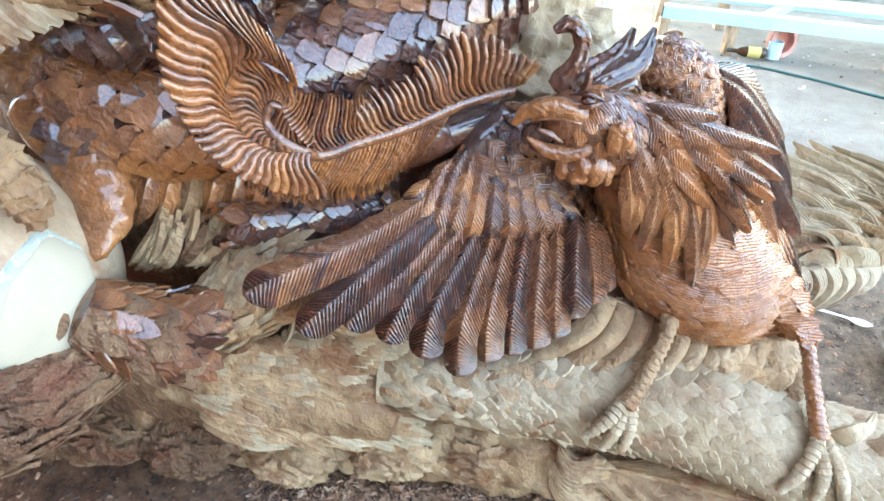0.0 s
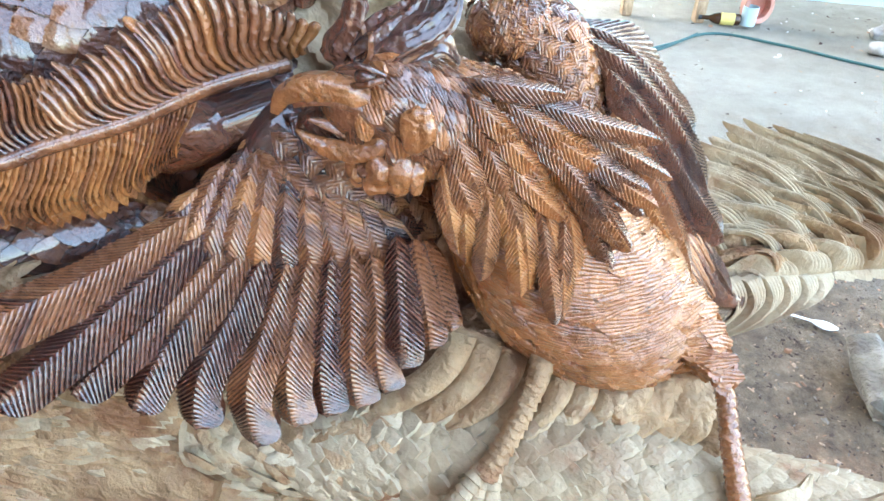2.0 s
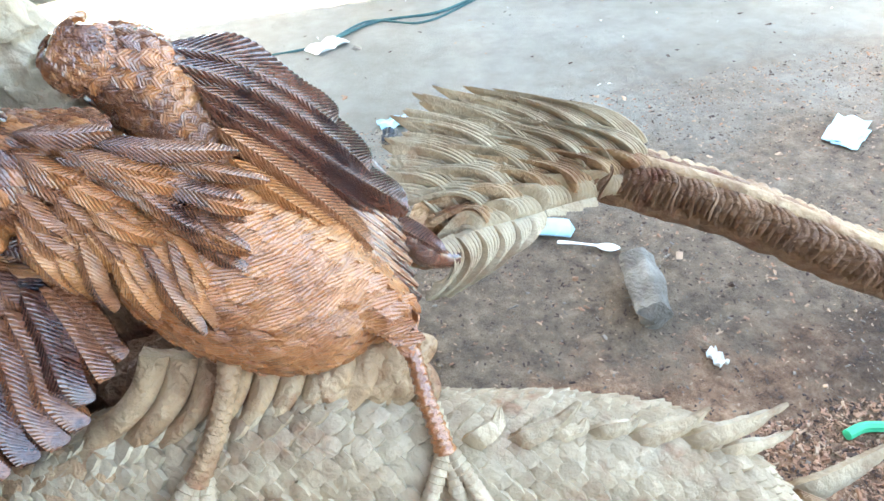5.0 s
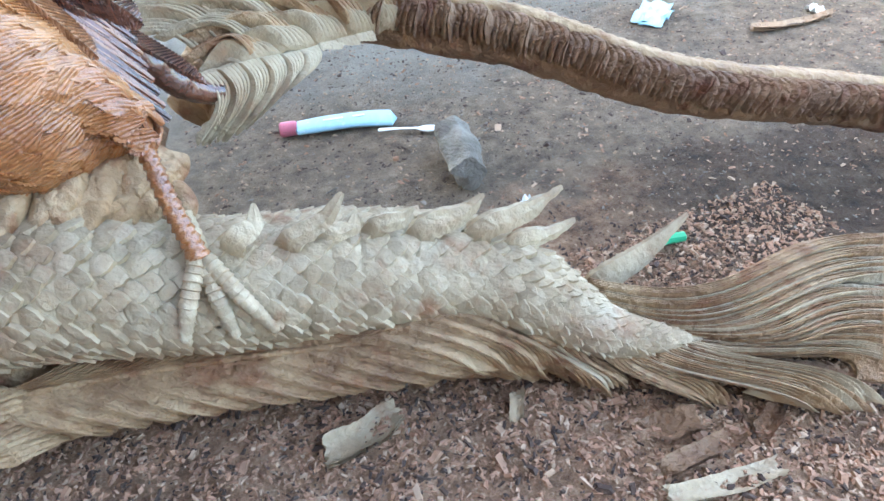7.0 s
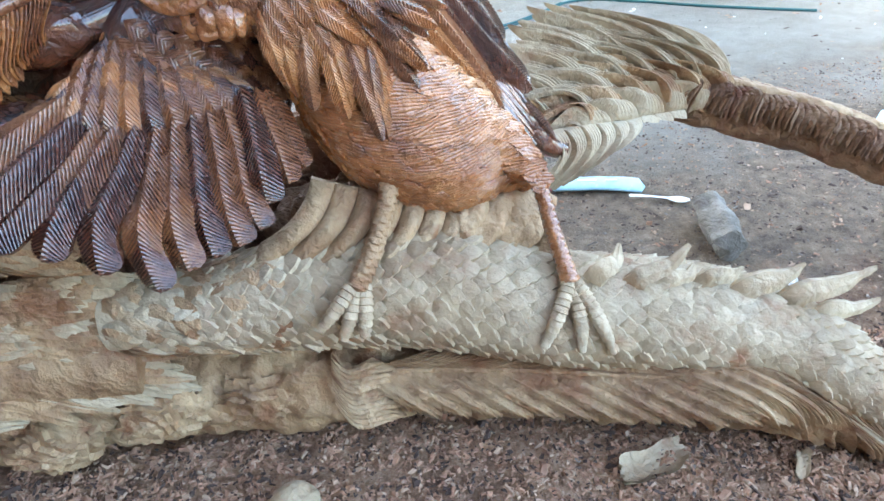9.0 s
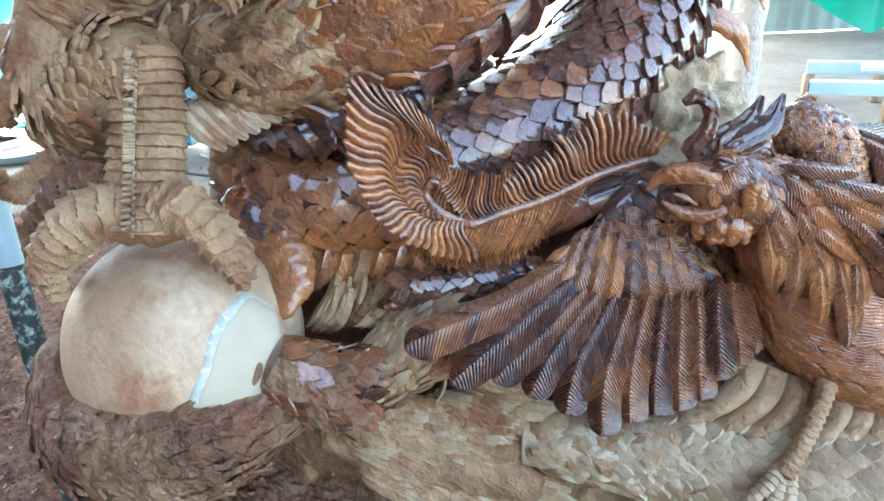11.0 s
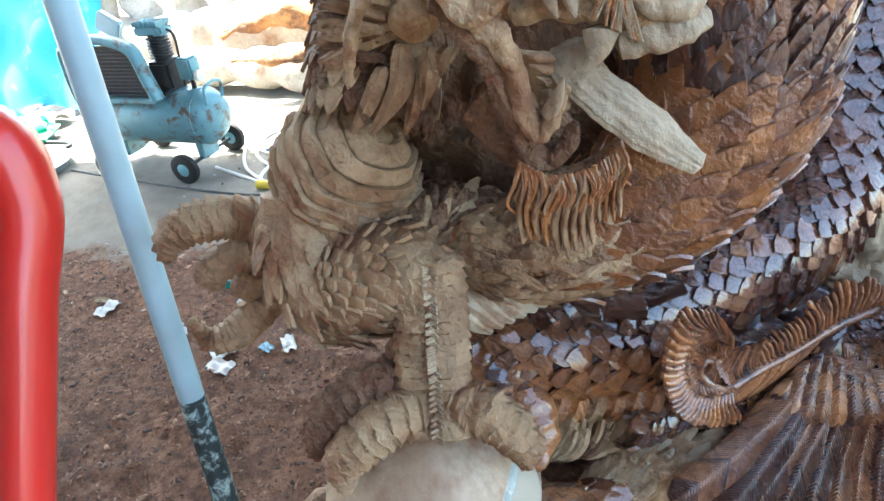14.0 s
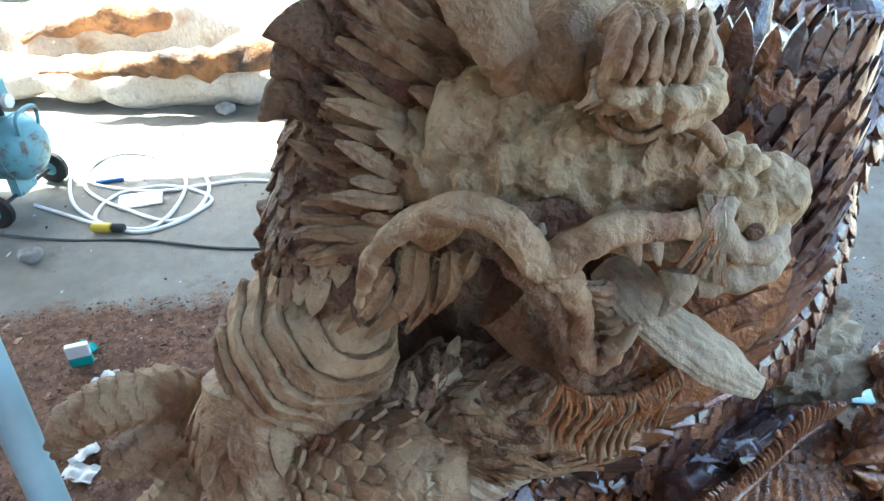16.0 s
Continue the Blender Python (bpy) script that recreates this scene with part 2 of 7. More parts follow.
def scales(S, tb, size, mat, a0=-180, a1=180, s0=0.0, s1=1.0, way=1, tall=1.0, seed=0, sink=0.0, long=1.0, skew=0.0, lift=0.12):
    """Staggered rows of scales over the limb tb, between two angles (degrees from its up side)."""
    rnd = np.random.RandomState(seed + 1)
    L = tb["s"][-1]
    O, Y, Z, W = [], [], [], []
    row, s = 0, s0 * L
    while s < s1 * L:
        i = int(np.clip(np.searchsorted(tb["s"], s), 0, len(tb["s"]) - 1))
        r = tb["r"][i]
        span = np.radians(a1 - a0)
        k = max(3, int(round(span * r / size)))
        for q in range(k):
            th = np.radians(a0) + span * (q + 0.25 + 0.5 * (row % 2)) / k + rnd.normal() * 0.02
            c, sn = np.cos(th), np.sin(th)
            n = unit(c * tb["N"][i] + sn * tb["B"][i])
            j0, j1 = max(i - 1, 0), min(i + 1, len(tb["s"]) - 1)
            along = [tb["C"][j] + (c * tb["N"][j] * tb["flat"] + sn * tb["B"][j]) * tb["r"][j] for j in (j0, j1)]
            t0 = unit(along[1] - along[0])
            n = unit(n - t0 * (n @ t0))
            t = unit(t0 * way + skew * np.cross(t0, n) + n * lift)
            n = unit(n - t * (n @ t))
            O.append(tb["C"][i] + (c * tb["N"][i] * tb["flat"] + sn * tb["B"][i]) * r - n * sink)
            Y.append(t)
            Z.append(n)
            W.append(span * r / k * rnd.uniform(0.92, 1.1))
        s += size * 0.72 * long
        row += 1
    O, Y, Z, W = np.array(O), np.array(Y), np.array(Z), np.array(W)
    Y = unit(Y + rnd.normal(size=Y.shape) * 0.06)
    if isinstance(mat, tuple):
        mat = np.repeat(rnd.choice(mat, len(O)), len(SCALE_F))
    plates(S, O, Y, Z, W * 1.02, W * long * rnd.uniform(0.95, 1.15, len(W)), size * 0.42 * tall, mat)


def feather(S, P, width, face, mat, pitch=0.009, amp=0.003, camber=0.18, thick=0.007, slope=0.9, point=0.5, k=3, quill=0.003, wave=0.0, split=0.0, tip=None, oneway=False, lean=0.5, gable=2.0):
    """A carved feather along P, its face turned to `face`; barbs are grooves that run out and forward from the quill."""
    L = np.linalg.norm(np.diff(np.array(P, float), axis=0), axis=1).sum()
    c = int(np.clip(L / pitch, 4, 80))
    m = c * 4 + 1
    C = spline(P, m)
    T, N, B = frames_of(C, face)
    s = np.linspace(0, L, m)
    u = s / L
    w = width * 0.5 * np.minimum(1, 0.55 + u * 3) * np.sqrt(np.clip(1 - np.clip((u - (1 - point)) / point, 0, 1) ** 2.4, 0.0008, 1))
    v = np.linspace(-1, 1, 2 * k + 1)
    groove = np.tile(np.array((-1.0, 0.5, 0.9, 0.5)), c + 1)[:m]
    side = np.minimum(1, np.abs(v) * 5)
    hgt = camber * w[:, None] * (1 - np.abs(v)[None] ** gable) + amp * groove[:, None] * side[None] + quill * np.exp(-(v[None] / 0.12) ** 2)
    if wave:
        hgt = hgt + wave * np.sin(v[None] * 3 + s[:, None] * 25)
    ahead = (v if oneway else np.abs(v))[None] * w[:, None] * slope * (1 - u[:, None] ** 5)
    frng = 1.0 + split * groove[:, None] * (np.abs(v)[None] > 0.9)
    part_of = np.where(v < 0, 2 * lean, 2 - 2 * lean)
    top = C[:, None] + B[:, None] * (w[:, None] * (v * part_of)[None] * frng)[..., None] + N[:, None] * hgt[..., None] + T[:, None] * ahead[..., None]
    edge = [C + B * (w * q * part_of[0 if q < 0 else -1])[:, None] - N * (thick * (0.4 + 0.6 * np.sqrt(w / w.max())))[:, None] + T * (0.9 * ahead[:, -1 if q > 0 else 0])[:, None] for q in (0.88, -0.88)]
    V = np.concatenate([top, edge[0][:, None], edge[1][:, None]], 1)
    n = V.shape[1]
    barb = np.arange((m - 1) * n) // n // 4
    ragged = barb / c + 0.26 * np.sin(barb * 12.99 + width * 900)
    S.add(V, grid_faces(m, n, True), mat if tip is None else np.where(ragged > tip[1], tip[0], mat))


def vane(S, Q, E, mat, count=40, amp=0.004, bow=0.0, bend=0.0, ragged=0.2, thick=0.012, face=(-0.15, -0.8, 0.55), n=11, per=6, group=0, deep=0.0, sway=0.0, seed=0):
    """A carved sheet of barbs or hair: furrows run from the curve Q to the curve E and end in a fringe. group, deep: every so many barbs a lock rises from a cut."""
    r_ = np.random.RandomState(seed)
    m = count * per + 1
    A, B = spline(Q, m), spline(E, m)
    u = np.linspace(0, 1, m) * count
    idx = np.minimum(u.astype(int), count - 1)
    f = u - idx
    f[-1] = 0.0
    ridge = np.sin(np.pi * f) ** 0.55
    tall = r_.uniform(0.65, 1.25, count)[idx]
    reach = 1 + ragged * (ridge - 0.6) + ragged * 0.6 * (r_.uniform(-1, 1, count)[idx])
    lift = np.zeros(m)
    if group:
        g = (u / group) % 1.0
        lift = deep * (np.minimum(1, g * 1.25) ** 1.3 - np.clip((g - 0.86) / 0.14, 0, 1))
        reach = reach + 0.14 * (g - 0.5)
    v = np.linspace(0, 1, n)
    X = B - A
    size = np.linalg.norm(X, axis=1)
    T = unit(np.gradient(0.5 * (A + B), axis=0))
    N = unit(np.cross(T, X))
    N = N * np.sign(N @ np.asarray(face, float))[:, None]
    P = A[:, None] + X[:, None] * (v[None] * (1 + (reach[:, None] - 1) * v[None] ** 2))[..., None]
    P = P + T[:, None] * ((bend * 4 * v * (1 - v))[None] * size[:, None] + (sway * np.sin(2 * np.pi * v))[None] * size[:, None])[..., None]
    soft = np.minimum(1, 0.35 + 3 * v)
    h = (bow * 4 * v * (1 - v))[None] * size[:, None] + (amp * tall * (ridge - 0.5))[:, None] * soft[None] + lift[:, None] * np.sin(np.pi * (0.15 + 0.75 * v))[None]
    top = P + N[:, None] * h[..., None]
    low = top - N[:, None] * (thick * (1 - 0.7 * v))[None, :, None]
    V = np.concatenate([top, low[:, ::-1]], 1)
    k = V.shape[1]
    if isinstance(mat, tuple):
        mat = np.repeat(r_.choice(mat, count)[idx[:-1]], k)
    S.add(V, grid_faces(m, k, True), mat)


def scoops(V, cell):
    """Gouge marks: 0 in the middle of each scoop, about 1 on the crests between them."""
    V = np.asarray(V) / cell
    shp = V.shape[:-1]
    V = V.reshape(-1, 3)
    base = np.floor(V)
    best = np.full(len(V), 9.0)
    for dx in (-1, 0, 1):
        for dy in (-1, 0, 1):
            for dz in (-1, 0, 1):
                g = base + (dx, dy, dz)
                h = np.sin(g @ np.array(((127.1, 269.5, 113.5), (311.7, 183.3, 271.9), (74.7, 246.1, 124.6)))) * 43758.5
                best = np.minimum(best, ((g + (h - np.floor(h)) - V) ** 2).sum(1))
    return np.minimum(best, 1.2).reshape(shp)


def strand(S, P, r0, r1, mat, n=7, m=12, flat=1.0, up=(0, 0, 1), groove=0.0):
    """A tapering lock; groove: depth of the furrows along it."""
    k = len(P)
    R = np.linspace(r0, r1, k) * np.r_[0.8, np.ones(k - 1)]
    return tube(S, P, R, mat, n, m, up, flat, (lambda s, th: groove * np.cos(4 * th) + 0 * s) if groove else None)


def blob(S, c, rx, ry, rz, mat, lumps=0.0, lump_scale=12.0, n=28, m=20, disp=None, chip=None):
    """An uneven rounded lump."""
    a = np.linspace(0.02, np.pi - 0.02, m)
    th = np.linspace(0, 2 * np.pi, n, endpoint=False)
    D = np.stack([np.sin(a)[:, None] * np.cos(th), np.sin(a)[:, None] * np.sin(th), np.repeat(np.cos(a)[:, None], n, 1)], -1)
    V = np.array(c) + D * (rx, ry, rz)
    if disp:
        V = V + D * disp(V)[..., None]
    if lumps:
        V = V + D * (rough(V, lump_scale) * lumps)[..., None]
    if chip:
        V = V + D * ((scoops(V, chip[0]) - 0.4) * chip[1])[..., None]
    S.add(V, grid_faces(m, n, True), mat)


def tuft(S, P, width, mat, face, k=4, flat=0.35, deep=0.13):
    """A broad feathery lock: flattened, furrowed along its length, rounded off to a blunt point."""
    u = np.linspace(0, 1, len(P))
    R = width * 0.5 * (0.45 + 0.55 * np.minimum(1, 2.2 * u)) * np.sqrt(np.clip(1 - u ** 5, 0.02, 1))
    tube(S, P, R, mat, 10 * k, 26, face, flat, lambda s, th: deep * width * (np.abs(np.sin(k * th + 6 * s)) - 0.6))


def mid(a, b, t=0.5):
    return tuple(np.asarray(a, float) * (1 - t) + np.asarray(b, float) * t)


def plus(a, b, k=1.0):
    return tuple(np.asarray(a, float) + np.asarray(b, float) * k)


def lock(S, P, width, mat, face, k=5, thick=0.5):
    """A lock of carved hair: a tapering blade with furrows along it."""
    tube(S, P, np.r_[0.75, np.ones(len(P) - 2), 0.12] * width * 0.5, mat, 6 * k, 16, face, thick,
         (lambda s, th: 0.10 * width * np.cos(k * 2 * th) + 0 * s))


def fur(S, tb, size, mat, s0=0.0, s1=1.0, a0=-180, a1=180, seed=0, long=2.5, way=1, lift=0.10, swirl=0.0, gap=0.45):
    """Overlapping carved locks of hair laid along the limb tb; swirl turns them across it."""
    r_ = np.random.RandomState(seed)
    L = tb["s"][-1]
    s = s0 * L
    while s < s1 * L:
        i = int(np.clip(np.searchsorted(tb["s"], s), 1, len(tb["s"]) - 2))
        span = np.radians(a1 - a0)
        k = max(3, int(round(span * tb["r"][i] / size)))
        for q in range(k):
            th = np.radians(a0) + span * (q + r_.rand()) / k
            c, sn = np.cos(th), np.sin(th)
            at = lambda j: tb["C"][j] + (c * tb["N"][j] * tb["flat"] + sn * tb["B"][j]) * tb["r"][j]
            t = unit(at(i + 1) - at(i - 1)) * way
            n = unit(c * tb["N"][i] + sn * tb["B"][i])
            n = unit(n - t * (n @ t))
            x = np.cross(n, t)
            t = unit(t + x * (swirl + 0.22 * r_.normal()))
            bend = x * size * 0.35 * r_.normal()
            o, ln = at(i), size * long * r_.uniform(0.75, 1.25)
            m_ = mat[r_.randint(len(mat))] if isinstance(mat, tuple) else mat
            lock(S, [o - n * 0.3 * size, o + t * ln * 0.35 + n * lift * size * 2 + bend, o + t * ln * 0.7 + n * lift * size * 3, o + t * ln + n * lift * size - bend], size * r_.uniform(0.9, 1.3), m_, n, 2, 0.4)
        s += size * long * gap


def plumage(S, tb, size, mat, s0=0.0, s1=1.0, a0=-180, a1=180, seed=0, long=1.5, pitch=0.0045, amp=0.0012, point=0.6, way=1, rise=0.004, bow=0.2, oneway=False, slope=1.0):
    """Rows of small barbed feathers laid over the limb tb."""
    r_ = np.random.RandomState(seed)
    L = tb["s"][-1]
    s, row = s0 * L, 0
    while s < s1 * L:
        i = int(np.clip(np.searchsorted(tb["s"], s), 1, len(tb["s"]) - 2))
        span = np.radians(a1 - a0)
        k = max(3, int(round(span * tb["r"][i] / size)))
        for q in range(k):
            th = np.radians(a0) + span * (q + 0.5 * (row % 2)) / k + r_.normal() * 0.03
            c, sn = np.cos(th), np.sin(th)
            at = lambda j: tb["C"][j] + (c * tb["N"][j] * tb["flat"] + sn * tb["B"][j]) * tb["r"][j]
            t = unit(at(i + 1) - at(i - 1)) * way
            n = unit(c * tb["N"][i] + sn * tb["B"][i])
            n = unit(n - t * (n @ t))
            t = unit(t + np.cross(n, t) * r_.normal() * 0.12)
            o, ln = at(i), size * long * r_.uniform(0.85, 1.15)
            m_ = mat[r_.randint(len(mat))] if isinstance(mat, tuple) else mat
            feather(S, [o - n * 0.003, o + t * ln * 0.5 + n * rise, o + t * ln + n * rise * 0.5], size * 1.25, n, m_, pitch, amp, bow, 0.005, slope, point, 2, 0.0 if oneway else 0.0010, oneway=oneway)
        s += size * long * 0.55
        row += 1

# ---- ground ----
def ground_height(x, y):
    h = 0.05 * math.exp(-((x + 1.3) ** 2 + (y - 1.5) ** 2) / 1.1) + 0.012 * noise.noise((x * 1.7, y * 1.7, 0)) + 0.006 * noise.noise((x * 6, y * 6, 3))
    near = math.exp(-((x - 0.2) ** 2 + (y - 1.0) ** 2) / 2.5)
    heap = math.exp(-((x + 1.5) ** 2 + (y - 1.7) ** 2) / 1.6)
    h += heap * (0.014 * noise.noise((x * 9, y * 9, 11)) + 0.013 * noise.noise((x * 22, y * 22, 7)))
    return h - 0.012 + near * (0.012 * noise.noise((x * 14, y * 14, 5)) + 0.008 * noise.noise((x * 33, y * 33, 9)))


def ground_material():
    m, nt, b = mat_nodes("dusty_ground")
    co = nt.nodes.new("ShaderNodeTexCoord")
    sep = nt.nodes.new("ShaderNodeSeparateXYZ")
    nt.links.new(co.outputs["Object"], sep.inputs[0])
    n1 = tex_noise(nt, 0.9, 6, 0.6)
    cement = ramp(nt, n1, [(0.3, (0.26, 0.24, 0.195)), (0.55, (0.37, 0.35, 0.295)), (0.75, (0.44, 0.425, 0.37))])
    n2 = tex_noise(nt, 9, 6, 0.7)
    cement = mix(nt, 0.5, cement, ramp(nt, n2, [(0.3, (0.55, 0.52, 0.5)), (0.7, (1, 1, 1))]), "MULTIPLY")
    dust = ramp(nt, tex_noise(nt, 26, 6, 0.75), [(0.32, (0.12, 0.062, 0.034)), (0.5, (0.42, 0.245, 0.142)), (0.68, (0.66, 0.45, 0.29))])
    dust = mix(nt, 0.8, dust, ramp(nt, tex_noise(nt, 5, 6, 0.7), [(0.35, (0.45, 0.42, 0.40)), (0.65, (1, 1, 1))]), "MULTIPLY")
    earth = ramp(nt, tex_noise(nt, 17, 7, 0.75), [(0.3, (0.075, 0.050, 0.032)), (0.52, (0.21, 0.15, 0.098)), (0.75, (0.37, 0.29, 0.20))])

    def math_node(op, a, c):
        k = nt.nodes.new("ShaderNodeMath")
        k.operation = op
        for sock, v in ((k.inputs[0], a), (k.inputs[1], c)):
            if isinstance(v, (int, float)):
                sock.default_value = v
            else:
                nt.links.new(v, sock)
        return k.outputs[0]

    ragged = math_node("MULTIPLY", tex_noise(nt, 1.6, 6, 0.7), 2.4)
    far = math_node("SUBTRACT", math_node("ADD", sep.outputs["Y"], math_node("MULTIPLY", sep.outputs["X"], -0.12)), ragged)
    # dust turns darker and redder towards -X, with a ragged edge
    left_dark = math_node("ADD", math_node("MULTIPLY", math_node("ADD", sep.outputs["X"], 0.45), 1.4), math_node("MULTIPLY", tex_noise(nt, 3.0, 6, 0.7), 0.8))
    dust = mix(nt, 1.0, dust, ramp(nt, left_dark, [(0.0, (0.60, 0.48, 0.42)), (0.8, (1, 1, 1))]), "MULTIPLY")
    humus = math_node("ADD", math_node("MULTIPLY", math_node("SUBTRACT", 1.62, sep.outputs["X"]), 1.8), math_node("MULTIPLY", tex_noise(nt, 3.5, 6, 0.7), 0.9))
    dust = mix(nt, 1.0, dust, ramp(nt, humus, [(0.1, (0.28, 0.29, 0.29)), (0.8, (1, 1, 1))]), "MULTIPLY")
    soil = mix(nt, ramp(nt, math_node("MULTIPLY", math_node("ADD", far, -0.35), 0.9), [(0.0, (0, 0, 0)), (1.0, (1, 1, 1))]), earth, cement)
    front = math_node("MULTIPLY", math_node("ADD", sep.outputs["Y"], -1.0), 2.2)
    which = math_node("MINIMUM", math_node("MAXIMUM", math_node("MULTIPLY", math_node("ADD", sep.outputs["Y"], -2.5), 1.3), math_node("MULTIPLY", math_node("ADD", sep.outputs["X"], 0.2), 1.1)), front)
    which = math_node("ADD", which, math_node("MULTIPLY", math_node("ADD", tex_noise(nt, 2.2, 7, 0.75), -0.5), 1.6))
    col = mix(nt, ramp(nt, which, [(0.35, (0, 0, 0)), (0.6, (1, 1, 1))]), dust, soil)
    fleck = nt.nodes.new("ShaderNodeTexVoronoi")
    fleck.inputs["Scale"].default_value = 38
    nt.links.new(co.outputs["Object"], fleck.inputs["Vector"])
    col = mix(nt, ramp(nt, fleck.outputs["Distance"], [(0.05, (0.35, 0.35, 0.35)), (0.10, (0, 0, 0))]), col, (0.42, 0.34, 0.26))
    nt.links.new(col, b.inputs["Base Color"])
    b.inputs["Roughness"].default_value = 0.92
    bump(nt, b, [(tex_noise(nt, 9, 6, 0.75), 0.35, 0.04), (tex_noise(nt, 32, 6, 0.8), 0.9, 0.03), (tex_noise(nt, 120, 4, 0.75), 1.0, 0.010)])
    return m


def build_ground():
    me = bpy.data.meshes.new("ground")
    def axis(a, b, near0, near1, fine):
        return sorted(set([a, a * 0.5, a * 0.25, b * 0.5, b * 0.25, b] + [round(near0 + i * fine, 3) for i in range(int((near1 - near0) / fine) + 1)]))
    xs, ys = axis(-400, 400, -4, 4, 0.025), axis(-400, 400, -1.0, 5.5, 0.025)
    V = [(x, y, ground_height(x, y) if abs(x) < 30 and abs(y) < 30 else 0.0) for x in xs for y in ys]
    F = grid_faces(len(xs), len(ys), False)
    me.from_pydata(V, [], F[:, ::-1].tolist())
    me.polygons.foreach_set("use_smooth", np.ones(len(me.polygons), bool))
    me.materials.append(ground_material())
    return tagged(new("ground", me), "dusty grey-brown workshop ground with reddish sawdust heaps", "ground", kind="structure")


ground = build_ground()

# ---- carved dragon ----
VIEW = (-0.15, -0.8, 0.55)
D = Carving()
rnd = np.random.RandomState(3)
CHIP = (0.020, 0.006)

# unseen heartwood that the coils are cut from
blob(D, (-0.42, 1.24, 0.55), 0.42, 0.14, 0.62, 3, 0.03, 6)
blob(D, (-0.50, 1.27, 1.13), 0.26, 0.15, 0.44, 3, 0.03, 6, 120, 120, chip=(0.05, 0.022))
# the next three dark lumps plug see-through gaps in place of shade
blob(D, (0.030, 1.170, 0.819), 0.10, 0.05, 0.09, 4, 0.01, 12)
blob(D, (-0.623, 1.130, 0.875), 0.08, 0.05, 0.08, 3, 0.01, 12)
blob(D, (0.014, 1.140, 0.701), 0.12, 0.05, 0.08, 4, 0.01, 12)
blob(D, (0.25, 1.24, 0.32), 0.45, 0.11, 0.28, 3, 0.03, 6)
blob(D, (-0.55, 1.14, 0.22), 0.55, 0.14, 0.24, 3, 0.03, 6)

# resting log with its carved plume
log = tube(D, [(-0.95, 1.10, 0.10), (-0.44, 1.13, 0.11), (0.0, 1.10, 0.11), (0.24, 1.06, 0.11), (0.45, 1.03, 0.10), (0.82, 0.93, 0.085), (1.2, 0.77, 0.06), (1.38, 0.68, 0.04)],
           [0.10, 0.14, 0.13, 0.125, 0.11, 0.095, 0.07, 0.03], 0, 70, 240, lumps=0.014, lump_scale=9, chip=(0.035, 0.008))

# tail body
tail = tube(D, [(-0.077, 1.000, 0.355), (0.101, 0.980, 0.354), (0.283, 0.970, 0.363), (0.484, 0.960, 0.344), (0.731, 0.925, 0.268), (0.936, 0.895, 0.232), (1.110, 0.860, 0.185), (1.233, 0.760, 0.140), (1.287, 0.697, 0.110), (1.347, 0.656, 0.092), (1.419, 0.631, 0.078), (1.475, 0.616, 0.072)],
            [0.06, 0.075, 0.095, 0.105, 0.10, 0.098, 0.086, 0.062, 0.044, 0.030, 0.018, 0.006], 2, 36, 200, lumps=0.003)
scales(D, tail, 0.031, 2, -170, 170, 0.10, 0.80, 1, 1.7, lift=0.22, long=0.95)
scales(D, tail, 0.021, 2, -170, 170, 0.80, 0.97, 1, 1.5, 9, lift=0.18, long=1.0)

fur(D, tail, 0.022, (0, 2), 0.0, 0.16, -180, 180, 81, 3.0, 1, 0.06, 0.0, 0.3)

# chest and neck front
chest = tube(D, [(-0.150, 1.160, 1.591), (-0.163, 1.130, 1.428), (-0.204, 1.080, 1.279), (-0.302, 1.030, 1.171), (-0.440, 1.000, 1.118), (-0.551, 1.000, 1.108), (-0.625, 1.020, 1.121)],
             [0.15, 0.16, 0.15, 0.12, 0.095, 0.075, 0.05], 1, 40, 90)
scales(D, chest, 0.040, (5, 5, 1), -180, 180, 0.35, 0.82, -1, 0.9, 4, long=1.4)
scales(D, chest, 0.026, (1, 4, 4), -180, 180, 0, 0.38, -1, 1.2, 44, long=2.0, lift=0.16)

# great coil, scaled outside and banded inside
coil = tube(D, [(-0.068, 1.420, 1.552), (0.053, 1.420, 1.546), (0.173, 1.400, 1.451), (0.123, 1.370, 1.293), (0.117, 1.320, 1.154), (0.060, 1.260, 1.034), (-0.060, 1.190, 0.956), (-0.224, 1.120, 0.904), (-0.392, 1.070, 0.873), (-0.526, 1.040, 0.820)],
            [0.10, 0.12, 0.13, 0.135, 0.13, 0.125, 0.12, 0.11, 0.10, 0.09], 4, 40, 140)
scales(D, coil, 0.038, 4, -180, 180, 0, 0.55, 1, 1.5, 5, lift=0.22)
scales(D, coil, 0.040, (1, 4, 4), -180, 180, 0.55, 1, 1, 1.2, 55, lift=0.15)
tube(D, [(-0.056, 1.190, 1.391), (-0.057, 1.160, 1.268), (-0.103, 1.100, 1.177), (-0.190, 1.045, 1.124), (-0.290, 1.010, 1.070), (-0.375, 0.990, 1.024), (-0.453, 0.980, 0.980)], [0.05, 0.058, 0.056, 0.052, 0.05, 0.048, 0.04], 4, 28, 220,
     disp=lambda s, th: 0.014 * ((s / 0.05 + 0.25 * np.cos(th)) % 1.0) ** 2 - 0.004)

